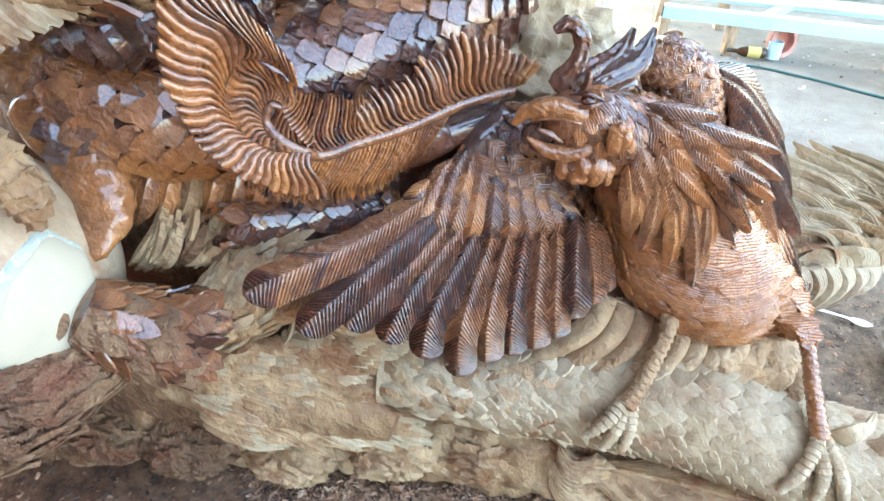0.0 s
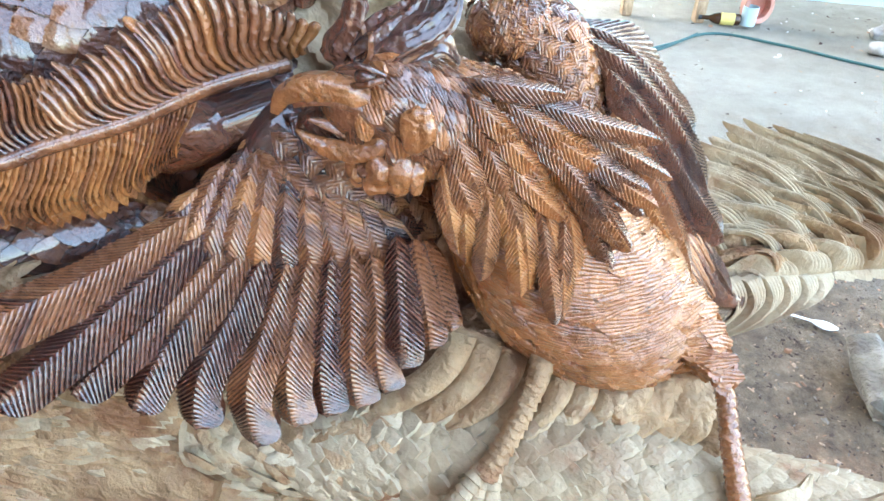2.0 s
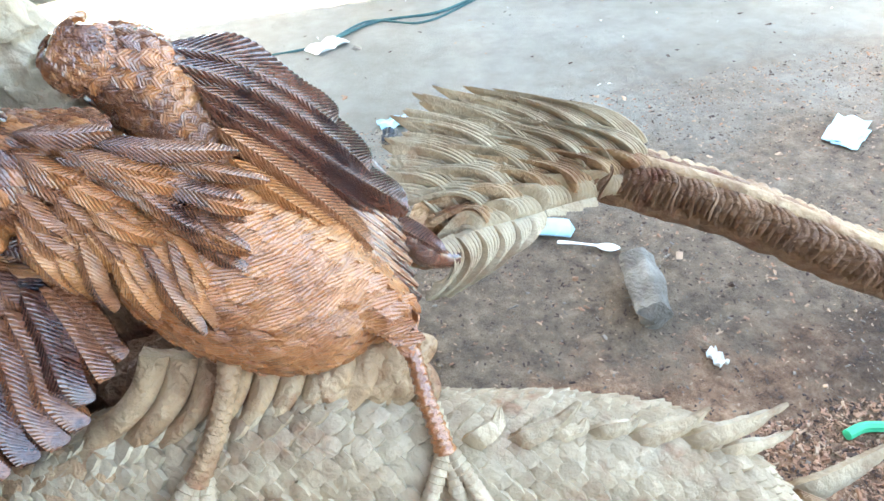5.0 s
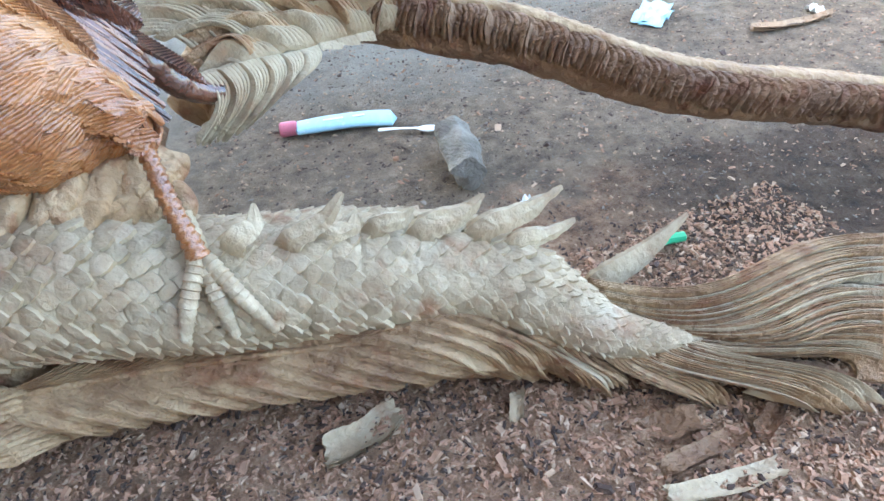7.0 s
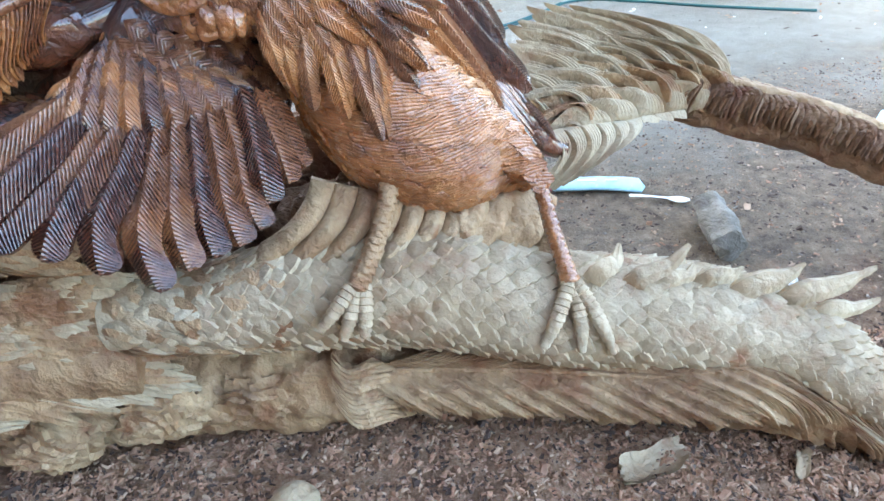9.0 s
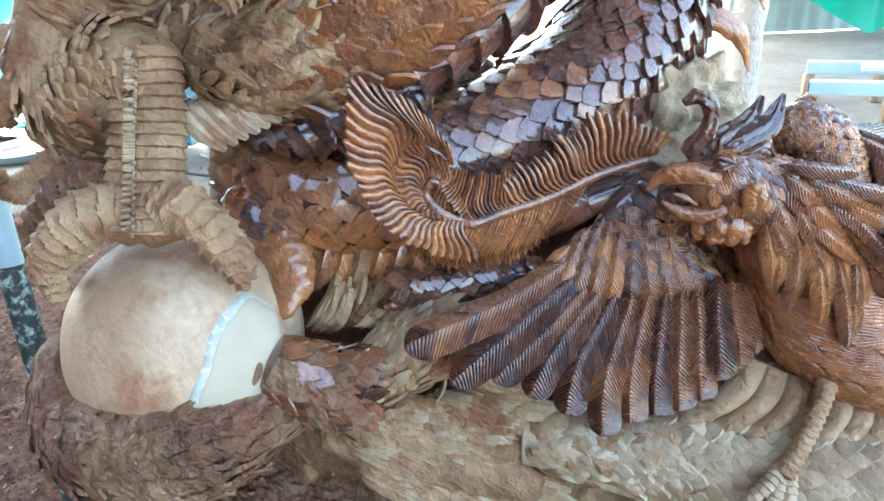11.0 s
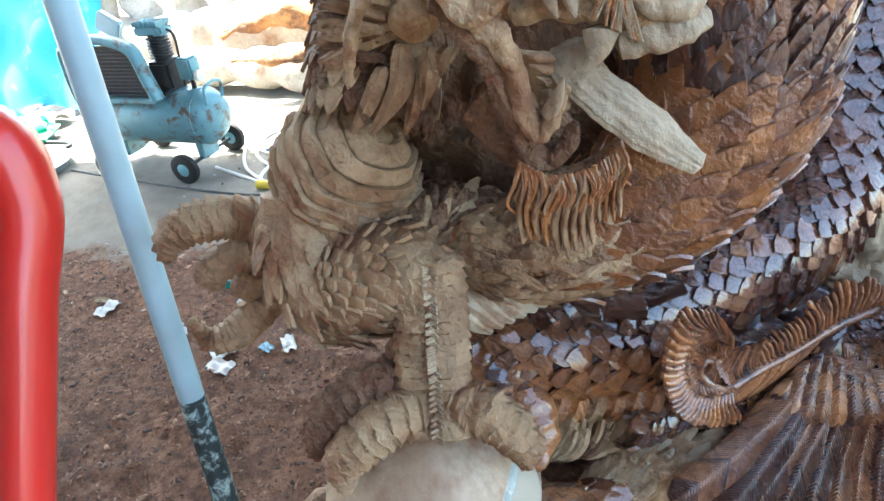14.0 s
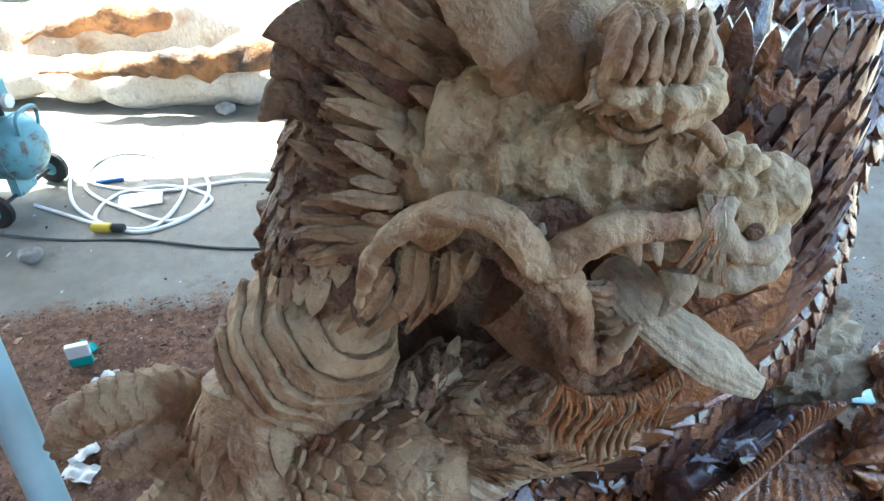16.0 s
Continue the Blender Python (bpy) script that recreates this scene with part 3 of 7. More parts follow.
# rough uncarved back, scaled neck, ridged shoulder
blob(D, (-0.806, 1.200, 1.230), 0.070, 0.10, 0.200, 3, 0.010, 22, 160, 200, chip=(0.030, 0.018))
neck = tube(D, [(-0.607, 1.200, 1.726), (-0.654, 1.150, 1.593), (-0.703, 1.100, 1.466), (-0.728, 1.050, 1.374)], [0.11, 0.108, 0.108, 0.10], 3, 32, 60)
scales(D, neck, 0.026, (0, 3, 3), -180, 180, 0, 1, 1, 1.2, 6, long=1.6, lift=0.16)
HUB = np.array((-0.649, 0.950, 1.445))
def crescents(V):
    """Shell-like bands nested round the jaw, each overlapping the next."""
    q = V - HUB
    r = np.hypot(q[..., 0], q[..., 2])
    a = np.arctan2(q[..., 2], -q[..., 0])
    f = (-r / 0.031 - 0.5 * a + 0.35 * rough(V, 5)) % 1.0
    w = np.clip((r - 0.03) / 0.04, 0, 1)
    return w * (0.0085 * np.where(f < 0.92, (f / 0.92) ** 1.8, (1 - f) / 0.08) - 0.007 * np.exp(-((f - 0.02) / 0.045) ** 2)) + 0.002 * rough(V, 22)
blob(D, (-0.802, 1.060, 1.231), 0.128, 0.12, 0.135, 0, 0.004, 8, 300, 260, crescents, (0.03, 0.003))
for i in range(46):
    t, k = rnd.rand(), i / 45
    a = mid(mid((-0.890, 0.985, 1.241), (-0.763, 0.955, 1.270), t), mid((-0.926, 0.955, 1.025), (-0.788, 0.935, 1.022), t), k)
    c = plus(a, (0.012 + 0.03 * (0.5 - t), -0.006, -0.065 - 0.02 * rnd.rand()))
    lock(D, [plus(a, (0, 0.01, 0.01)), plus(mid(a, c, 0.35), (0, -0.012, 0)), plus(mid(a, c, 0.7), (0, -0.010, 0)), c], 0.030, 0, VIEW, 3, 0.4)

# foreleg
arm = tube(D, [(-0.868, 1.040, 1.205), (-0.878, 1.000, 1.107), (-0.829, 0.960, 1.051), (-0.745, 0.940, 1.076)], [0.085, 0.085, 0.075, 0.07], 0, 30, 50)
scales(D, arm, 0.028, 0, -180, 180, 0.1, 1, 1, 1.1, 7, long=1.8, lift=0.18)
knee = tube(D, [(-0.861, 0.980, 0.972), (-0.793, 0.950, 1.072), (-0.684, 0.920, 1.127), (-0.655, 0.900, 1.103)], [0.05, 0.075, 0.065, 0.05], 0, 28, 36)
scales(D, knee, 0.028, 0, -180, 180, 0, 1, 1, 1.3, 8, lift=0.25)
for dx, r in ((-24, 0.030), (22, 0.034)):
    tube(D, [plus(p, (dx * 0.001, 0, 0)) for p in ((-0.654, 0.908, 1.152), (-0.651, 0.880, 1.079), (-0.654, 0.839, 0.988), (-0.653, 0.786, 0.892))], [r, r * 1.05, r * 1.1, r * 1.3], 0, 24, 150,
         disp=lambda s, th: 0.007 * ((s / 0.019 + 0.35 * np.abs(np.sin(th * 0.5))) % 1.0), lumps=0.002, lump_scale=20)
for k in range(60):
    a = mid((-0.644, 0.879, 1.158), (-0.642, 0.751, 0.910), k / 59)
    strand(D, [a, plus(a, (rnd.choice((-1, 1)) * 0.01, -0.012, 0.004))], 0.006, 0.002, 2, 5, 4)

# pearl under the claws, with a filled split
BALL = np.array((-0.69, 0.87, 0.64))
blob(D, BALL, 0.21, 0.21, 0.21, 8, 0.002, 5, 64, 48)
def cap(toward, ra, rb, turn, mat, lift, n=40, m=14):
    w = unit(np.array(toward) - BALL)
    x = unit(np.cross((0, 0, 1), w))
    y = np.cross(w, x)
    c, s = math.cos(turn), math.sin(turn)
    x, y = c * x + s * y, -s * x + c * y
    th = np.linspace(0, 2 * np.pi, n, endpoint=False)
    rows = []
    for k in np.linspace(0.02, 1, m):
        wob = 1 + 0.06 * np.sin(3 * th + 1) + 0.04 * np.sin(7 * th)
        d = unit(w + (k * ra * np.cos(th) * wob)[:, None] * x + (k * rb * np.sin(th) * wob)[:, None] * y)
        rows.append(BALL + d * (0.2125 + lift * (1 - k ** 6) - 0.004 * (k > 0.99)))
    D.add(np.array(rows), grid_faces(m, n, True), mat)
cap((-0.542, 0.777, 0.670), 0.37, 0.66, -0.75, 9, 0.0025)
cap((-0.536, 0.776, 0.665), 0.345, 0.645, -0.75, 6, 0.0050)
cap((-0.515, 0.774, 0.651), 0.05, 0.12, -0.6, 3, 0.0070, 16, 5)
def toe(points, r, mat=0, pitch=0.020):
    return tube(D, points, [r * 1.1, r * 1.15, r, r * 0.8, r * 0.3] if len(points) == 5 else np.linspace(r * 1.1, r * 0.5, len(points)), mat, 32, 190, VIEW,
                disp=lambda s, th: 0.0075 * ((s / pitch + 0.22 * np.cos(th * 2) + 0.12 * np.sin(th * 5)) % 1.0) ** 2.6, lumps=0.003, lump_scale=18)
toe([(-0.657, 0.815, 0.933), (-0.719, 0.775, 0.934), (-0.771, 0.755, 0.900), (-0.809, 0.750, 0.850), (-0.812, 0.752, 0.793)], 0.036)
toe([(-0.686, 0.850, 0.935), (-0.750, 0.820, 0.959), (-0.816, 0.805, 0.925), (-0.860, 0.805, 0.863), (-0.871, 0.810, 0.802)], 0.036, 3)
toe([(-0.641, 0.815, 0.933), (-0.574, 0.790, 0.938), (-0.527, 0.785, 0.895), (-0.506, 0.795, 0.839), (-0.511, 0.800, 0.797)], 0.032)
blob(D, (-0.664, 0.811, 0.923), 0.055, 0.04, 0.04, 0, 0.006, 25, 40, 30, chip=CHIP)
tube(D, [(-0.611, 0.993, 0.880), (-0.529, 0.970, 0.817), (-0.491, 0.918, 0.746), (-0.491, 0.868, 0.700)], [0.03, 0.05, 0.05, 0.02], 5, 24, 60, VIEW, 0.6, lumps=0.004, lump_scale=16)

# far hand with hooked claws
blob(D, (-1.044, 1.180, 0.948), 0.07, 0.06, 0.09, 3, 0.008, 20, 40, 30, chip=CHIP)
toe([(-1.006, 1.140, 1.062), (-1.043, 1.100, 1.135), (-1.112, 1.080, 1.143), (-1.173, 1.065, 1.118), (-1.193, 1.060, 1.068)], 0.036)
toe([(-1.014, 1.120, 1.016), (-1.036, 1.090, 1.061), (-1.082, 1.070, 1.056), (-1.119, 1.065, 1.025), (-1.099, 1.060, 1.000)], 0.032)
toe([(-1.027, 1.120, 0.931), (-1.067, 1.100, 0.904), (-1.127, 1.080, 0.861), (-1.175, 1.070, 0.858), (-1.192, 1.065, 0.919)], 0.030)
blob(D, (-1.064, 1.100, 0.976), 0.035, 0.035, 0.035, 0, 0.004, 20, 40, 30, chip=CHIP)

# head: hewn snout with gouge marks, knobbed ridge
tube(D, [(-0.624, 1.000, 1.544), (-0.574, 0.955, 1.583), (-0.528, 0.920, 1.596), (-0.482, 0.895, 1.595), (-0.434, 0.880, 1.594), (-0.386, 0.865, 1.591), (-0.341, 0.855, 1.578), (-0.306, 0.850, 1.564)],
             [0.06, 0.080, 0.078, 0.070, 0.064, 0.055, 0.044, 0.028], 10, 190, 240, lumps=0.008, lump_scale=18, chip=(0.015, 0.008))
# flat dark lump at the mouth corner stands in for a shaded hollow
blob(D, (-0.536, 0.830, 1.574), 0.050, 0.012, 0.018, 3, 0.003, 20)
for c, r in (((-0.408, 0.850, 1.643), 0.020), ((-0.385, 0.845, 1.631), 0.018), ((-0.362, 0.840, 1.620), 0.018), ((-0.337, 0.840, 1.610), 0.018), ((-0.428, 0.855, 1.645), 0.018)):
    blob(D, c, r, r, r * 0.8, 10, 0.003, 30, 36, 28, chip=(0.014, 0.004))
# muzzle: nose bulb, nostril wings, upper lip
blob(D, (-0.307, 0.835, 1.573), 0.034, 0.034, 0.040, 10, 0.004, 20, 60, 50, chip=(0.022, 0.006))
blob(D, (-0.337, 0.822, 1.564), 0.034, 0.028, 0.034, 10, 0.003, 20, 60, 50, chip=(0.020, 0.006))
tube(D, [(-0.367, 0.802, 1.591), (-0.377, 0.795, 1.578), (-0.368, 0.793, 1.553), (-0.339, 0.795, 1.536), (-0.308, 0.805, 1.536), (-0.299, 0.815, 1.552)], [0.009, 0.012, 0.013, 0.015, 0.014, 0.008], 2, 18, 60, lumps=0.002, lump_scale=25, chip=(0.014, 0.003))
blob(D, (-0.341, 0.794, 1.559), 0.010, 0.007, 0.009, 3)
tube(D, [(-0.290, 0.815, 1.520), (-0.320, 0.805, 1.511), (-0.349, 0.805, 1.506), (-0.381, 0.810, 1.499)], [0.016, 0.022, 0.022, 0.018], 2, 24, 50, VIEW, 0.8, lumps=0.003, lump_scale=20, chip=(0.016, 0.005))
tube(D, [(-0.349, 0.815, 1.527), (-0.404, 0.820, 1.543), (-0.452, 0.830, 1.545), (-0.499, 0.840, 1.533)], [0.026, 0.028, 0.024, 0.016], 0, 30, 70, VIEW, 0.8, lumps=0.003, lump_scale=20, chip=(0.016, 0.005))
for k in range(26):
    a = mid((-0.403, 0.805, 1.599), (-0.379, 0.795, 1.599), rnd.rand())
    b = mid((-0.403, 0.785, 1.578), (-0.384, 0.780, 1.576), rnd.rand())
    c = mid((-0.418, 0.790, 1.532), (-0.353, 0.785, 1.499), rnd.rand())
    strand(D, [a, b, mid(b, plus(c, (0, -0.004, 0))), c], 0.0030, 0.0018, 2 if k % 3 else 5, 5, 18)
lip = tube(D, [(-0.402, 0.795, 1.571), (-0.449, 0.787, 1.581), (-0.487, 0.783, 1.582), (-0.516, 0.785, 1.568), (-0.545, 0.790, 1.550), (-0.572, 0.792, 1.580), (-0.592, 0.800, 1.596), (-0.618, 0.812, 1.600), (-0.651, 0.830, 1.584), (-0.681, 0.850, 1.550), (-0.705, 0.870, 1.501), (-0.718, 0.882, 1.449)],
           [0.013, 0.015, 0.016, 0.017, 0.019, 0.018, 0.018, 0.017, 0.015, 0.013, 0.011, 0.004], 0, 34, 260, VIEW, 0.75, lumps=0.002, lump_scale=18, chip=(0.02, 0.005))
tube(D, [(-0.518, 0.800, 1.536), (-0.542, 0.815, 1.555), (-0.572, 0.830, 1.567), (-0.602, 0.840, 1.573)], [0.010, 0.016, 0.016, 0.010], 3, 16, 40, VIEW, 0.8)
# lower jaw: outer red rim, pale inner lip, gums
tube(D, [(-0.586, 0.815, 1.559), (-0.557, 0.806, 1.537), (-0.526, 0.806, 1.496), (-0.505, 0.816, 1.436), (-0.489, 0.826, 1.379), (-0.463, 0.826, 1.351), (-0.438, 0.820, 1.373), (-0.430, 0.812, 1.405)], [0.014, 0.020, 0.020, 0.018, 0.017, 0.016, 0.013, 0.006], 3, 26, 160, VIEW, 0.7, lumps=0.002, lump_scale=25, chip=(0.02, 0.005))
tube(D, [(-0.550, 0.795, 1.547), (-0.521, 0.795, 1.521), (-0.499, 0.800, 1.472), (-0.488, 0.806, 1.423), (-0.473, 0.806, 1.396), (-0.456, 0.800, 1.420), (-0.442, 0.790, 1.459)], [0.014, 0.017, 0.015, 0.014, 0.014, 0.012, 0.004], 0, 26, 160, VIEW, 0.7, lumps=0.002, lump_scale=25, chip=(0.016, 0.004))
vane(D, [(-0.491, 0.815, 1.495), (-0.472, 0.820, 1.452), (-0.463, 0.820, 1.411)], [(-0.458, 0.830, 1.487), (-0.440, 0.835, 1.443), (-0.434, 0.830, 1.414)], 0, 5, 0.008, 0.2, 0.0, 0.1, 0.02, VIEW, 8, 8)
tube(D, [(-0.540, 0.930, 1.404), (-0.480, 0.900, 1.350), (-0.443, 0.870, 1.371)], [0.05, 0.045, 0.03], 3, 20, 30)
tube(D, [(-0.441, 0.870, 1.478), (-0.436, 0.835, 1.477), (-0.413, 0.805, 1.452), (-0.369, 0.785, 1.419), (-0.327, 0.778, 1.386), (-0.288, 0.778, 1.356)], [0.026, 0.027, 0.027, 0.026, 0.022, 0.012], 2, 60, 140, VIEW, 0.35, disp=lambda s, th: 0.0016 * np.cos(14 * th) - 0.004 * np.exp(-(th / 0.4) ** 2) + 0 * s, lumps=0.002, chip=(0.02, 0.003))
for pts, r in (([(-0.404, 0.800, 1.513), (-0.408, 0.790, 1.497), (-0.425, 0.782, 1.476)], 0.026), ([(-0.462, 0.802, 1.419), (-0.452, 0.790, 1.444), (-0.445, 0.782, 1.472)], 0.014), ([(-0.545, 0.815, 1.558), (-0.545, 0.812, 1.569), (-0.544, 0.812, 1.578)], 0.010), ([(-0.461, 0.800, 1.559), (-0.458, 0.795, 1.549), (-0.452, 0.792, 1.534)], 0.013), ([(-0.438, 0.800, 1.556), (-0.436, 0.795, 1.547), (-0.432, 0.792, 1.532)], 0.012)):
    strand(D, pts, r, 0.002, 2, 14, 18, 0.6, VIEW)
for dy, n, sd in ((0.0, 17, 91), (-0.012, 13, 92)):
    vane(D, [plus(p, (0, dy, 0.004)) for p in ((-0.500, 0.850, 1.351), (-0.482, 0.838, 1.337), (-0.447, 0.830, 1.331), (-0.407, 0.826, 1.345), (-0.373, 0.826, 1.373))],
         [plus(p, (0, dy, 0.3 * dy)) for p in ((-0.501, 0.850, 1.256), (-0.474, 0.840, 1.238), (-0.440, 0.832, 1.236), (-0.394, 0.830, 1.268), (-0.367, 0.830, 1.300))], (0, 5, 0), n, 0.009, 0.10, 0.04, 0.34, 0.008, VIEW, 18, 8, 0, 0.0, 0.05, sd)
for i in range(44):
    t = (i + rnd.rand()) / 44
    a = spline([(-0.498, 0.830, 1.352), (-0.478, 0.818, 1.341), (-0.447, 0.810, 1.337), (-0.407, 0.806, 1.349), (-0.375, 0.806, 1.377)], 100)[int(t * 99)]
    c = plus(a, (0.004 + 0.008 * rnd.normal(), 0.012, -0.085 + 0.030 * t - 0.02 * rnd.rand()))
    w = 0.006 * rnd.normal()
    strand(D, [a, plus(mid(a, c, 0.33), (0.006 + w, -0.008, 0)), plus(mid(a, c, 0.66), (-0.006 + w, -0.008, 0)), c], 0.0042, 0.0016, 5 if i % 3 else 0, 6, 16)
# brow: stacked slabs over a hair fringe, small sunk eye, ear, horn stubs
tube(D, [(-0.484, 0.890, 1.692), (-0.440, 0.870, 1.701), (-0.397, 0.860, 1.692)], [0.03, 0.04, 0.036], 0, 24, 40, lumps=0.004, lump_scale=30)
for k in range(6):
    t = k / 5
    a = mid((-0.506, 0.812, 1.706), (-0.432, 0.812, 1.696), t)
    b = mid((-0.510, 0.800, 1.735), (-0.444, 0.805, 1.725), t)
    c = mid((-0.494, 0.835, 1.749), (-0.415, 0.845, 1.737), t)
    tube(D, [a, plus(b, (0.008, -0.006, 0)), plus(mid(b, c, 0.7), (0.004, 0, 0.004)), plus(c, (-0.008, 0.01, 0.006 * math.sin(5 * k)))], [0.014, 0.020, 0.017, 0.005], 0, 20, 40, (0.9, -0.4, 0.1), 0.42, lumps=0.003, lump_scale=30, chip=(0.014, 0.004))
for i in range(34):
    t = (i + rnd.rand()) / 34
    a = mid((-0.516, 0.810, 1.712), (-0.430, 0.810, 1.699), t)
    strand(D, [a, plus(a, (-0.006, -0.010, -0.012)), plus(a, (-0.010 - 0.006 * rnd.rand(), -0.004, -0.018 - 0.008 * rnd.rand()))], 0.0042, 0.0016, 2 if i % 3 else 0, 6, 10)
tube(D, [(-0.399, 0.870, 1.673), (-0.403, 0.860, 1.713), (-0.407, 0.880, 1.732)], [0.02, 0.022, 0.012], 2, 14, 20, lumps=0.003)
tube(D, [(-0.499, 0.830, 1.711), (-0.491, 0.800, 1.706), (-0.466, 0.793, 1.701), (-0.436, 0.797, 1.694), (-0.413, 0.815, 1.699), (-0.409, 0.835, 1.709)], [0.012, 0.020, 0.022, 0.023, 0.020, 0.012], 10, 40, 120, VIEW, 0.8, lumps=0.006, lump_scale=26, chip=(0.016, 0.006))
blob(D, (-0.464, 0.830, 1.662), 0.017, 0.013, 0.016, 0, 0.001, 20)
strand(D, [(-0.498, 0.825, 1.675), (-0.483, 0.815, 1.660), (-0.462, 0.813, 1.655), (-0.440, 0.820, 1.659)], 0.006, 0.004, 0, 8, 24)
strand(D, [(-0.495, 0.835, 1.664), (-0.474, 0.820, 1.655), (-0.443, 0.828, 1.660)], 0.005, 0.003, 0, 8, 16)
strand(D, [(-0.433, 0.820, 1.671), (-0.407, 0.810, 1.660), (-0.386, 0.810, 1.637)], 0.012, 0.006, 0, 8, 16)
tube(D, [(-0.544, 0.910, 1.667), (-0.571, 0.885, 1.719), (-0.592, 0.890, 1.761), (-0.596, 0.920, 1.787)], [0.02, 0.036, 0.036, 0.02], 0, 24, 40, VIEW, 0.4, lumps=0.004, chip=(0.018, 0.012))
tube(D, [(-0.504, 0.930, 1.663), (-0.505, 0.930, 1.702), (-0.491, 0.970, 1.744)], [0.05, 0.055, 0.04], 0, 40, 40, lumps=0.006, chip=CHIP)
tube(D, [(-0.417, 0.950, 1.703), (-0.415, 0.980, 1.728), (-0.425, 1.000, 1.767)], [0.05, 0.055, 0.05], 0, 40, 40, lumps=0.006, chip=CHIP)
for c, a, b, d in (((-0.625, 0.965, 1.562), 0.040, 0.05, 0.062), ((-0.580, 0.930, 1.614), 0.055, 0.05, 0.075), ((-0.628, 0.930, 1.518), 0.035, 0.03, 0.03)):
    blob(D, c, a, b, d, 10, 0.004, 14, 50, 40, chip=(0.03, 0.004))
# mane: long pointed blades over the neck
for root, tip, w in (((-0.641, 0.970, 1.608), (-0.731, 0.970, 1.650), 0.040), ((-0.660, 0.950, 1.564), (-0.725, 0.950, 1.615), 0.038), ((-0.641, 0.950, 1.587), (-0.683, 0.950, 1.622), 0.036), ((-0.662, 0.940, 1.537), (-0.736, 0.940, 1.559), 0.032), ((-0.668, 0.945, 1.555), (-0.714, 0.945, 1.572), 0.030),
                     ((-0.597, 0.950, 1.630), (-0.648, 0.960, 1.661), 0.036), ((-0.582, 0.950, 1.651), (-0.620, 0.960, 1.691), 0.034), ((-0.588, 0.965, 1.642), (-0.694, 1.000, 1.717), 0.045), ((-0.608, 0.970, 1.615), (-0.698, 0.990, 1.678), 0.040), ((-0.672, 0.930, 1.503), (-0.737, 0.940, 1.515), 0.030),
                     ((-0.575, 0.960, 1.674), (-0.643, 1.000, 1.722), 0.040), ((-0.568, 0.970, 1.693), (-0.620, 1.000, 1.748), 0.040), ((-0.620, 0.955, 1.566), (-0.671, 0.955, 1.584), 0.026), ((-0.670, 0.935, 1.519), (-0.706, 0.935, 1.533), 0.024), ((-0.599, 0.990, 1.659), (-0.689, 1.020, 1.697), 0.040), ((-0.635, 1.000, 1.627), (-0.722, 1.030, 1.659), 0.040),
                     ((-0.679, 0.940, 1.464), (-0.736, 0.950, 1.471), 0.028), ((-0.574, 1.000, 1.708), (-0.655, 1.040, 1.746), 0.045)):
    lock(D, [root, plus(mid(root, tip, 0.35), (0, -0.014, 0.004)), plus(mid(root, tip, 0.7), (0, -0.014, 0.004)), plus(tip, (0, -0.012, 0))], w * 0.48, 3 if rnd.rand() < 0.4 else 0, VIEW, 3, 0.6)
for i in range(230):
    t, k = rnd.rand(), rnd.rand()
    k *= 0.35 + 0.65 * min(1, t / 0.7)
    root = mid(mid((-0.562, 1.000, 1.696), (-0.655, 0.970, 1.488), t), mid((-0.684, 1.060, 1.732), (-0.736, 1.000, 1.462), t), k)
    tip = plus(root, (-(0.06 + 0.06 * rnd.rand()) * (1 - 0.45 * k), -0.012, 0.095 * (0.85 - t) + 0.014 * rnd.normal()))
    lock(D, [root, plus(mid(root, tip, 0.35), (0, -0.012, 0.003)), plus(mid(root, tip, 0.7), (0, -0.010, 0.002)), tip], 0.013 + 0.009 * rnd.rand(), 3 if i % 5 < 2 else 0, VIEW, 2, 0.7)
for a, b, c, r in (((-0.647, 0.930, 1.482), (-0.653, 0.920, 1.443), (-0.713, 0.930, 1.357), 0.030), ((-0.610, 0.920, 1.477), (-0.612, 0.910, 1.453), (-0.631, 0.920, 1.394), 0.026),
                   ((-0.680, 0.940, 1.448), (-0.702, 0.940, 1.409), (-0.747, 0.950, 1.353), 0.028), ((-0.585, 0.920, 1.475), (-0.593, 0.910, 1.467), (-0.602, 0.910, 1.444), 0.022), ((-0.628, 0.935, 1.461), (-0.636, 0.930, 1.417), (-0.664, 0.940, 1.350), 0.024)):
    lock(D, [a, mid(a, b), b, c], r, 0, VIEW, 3, 0.8)
# fur over the chest's end, running down into the foreleg
fur(D, chest, 0.018, (0, 0, 0, 3), 0.72, 1.0, -180, 180, 61, 4.2, -1, 0.06, 0.25, 0.25)
for i in range(11):
    t = i / 10
    a = mid((-0.643, 0.930, 1.057), (-0.420, 0.970, 1.089), t)
    ln = 0.085 - 0.03 * t
    c = plus(a, (ln, -0.01, -0.02 - 0.05 * (1 - t)))
    lock(D, [a, plus(mid(a, c, 0.4), (0, -0.012, 0.014)), plus(mid(a, c, 0.75), (0, -0.01, 0.01)), c], 0.030, 2, VIEW, 2, 0.6)
collar = tube(D, [(-0.745, 0.985, 1.084), (-0.679, 1.000, 1.137), (-0.619, 1.040, 1.147), (-0.543, 1.075, 1.116), (-0.460, 1.090, 1.064)], [0.030, 0.040, 0.042, 0.045, 0.040], 3, 28, 60)
fur(D, collar, 0.018, (3, 3, 0), 0.0, 0.9, -180, 180, 62, 3.6, 1, 0.04, 0.5, 0.22)
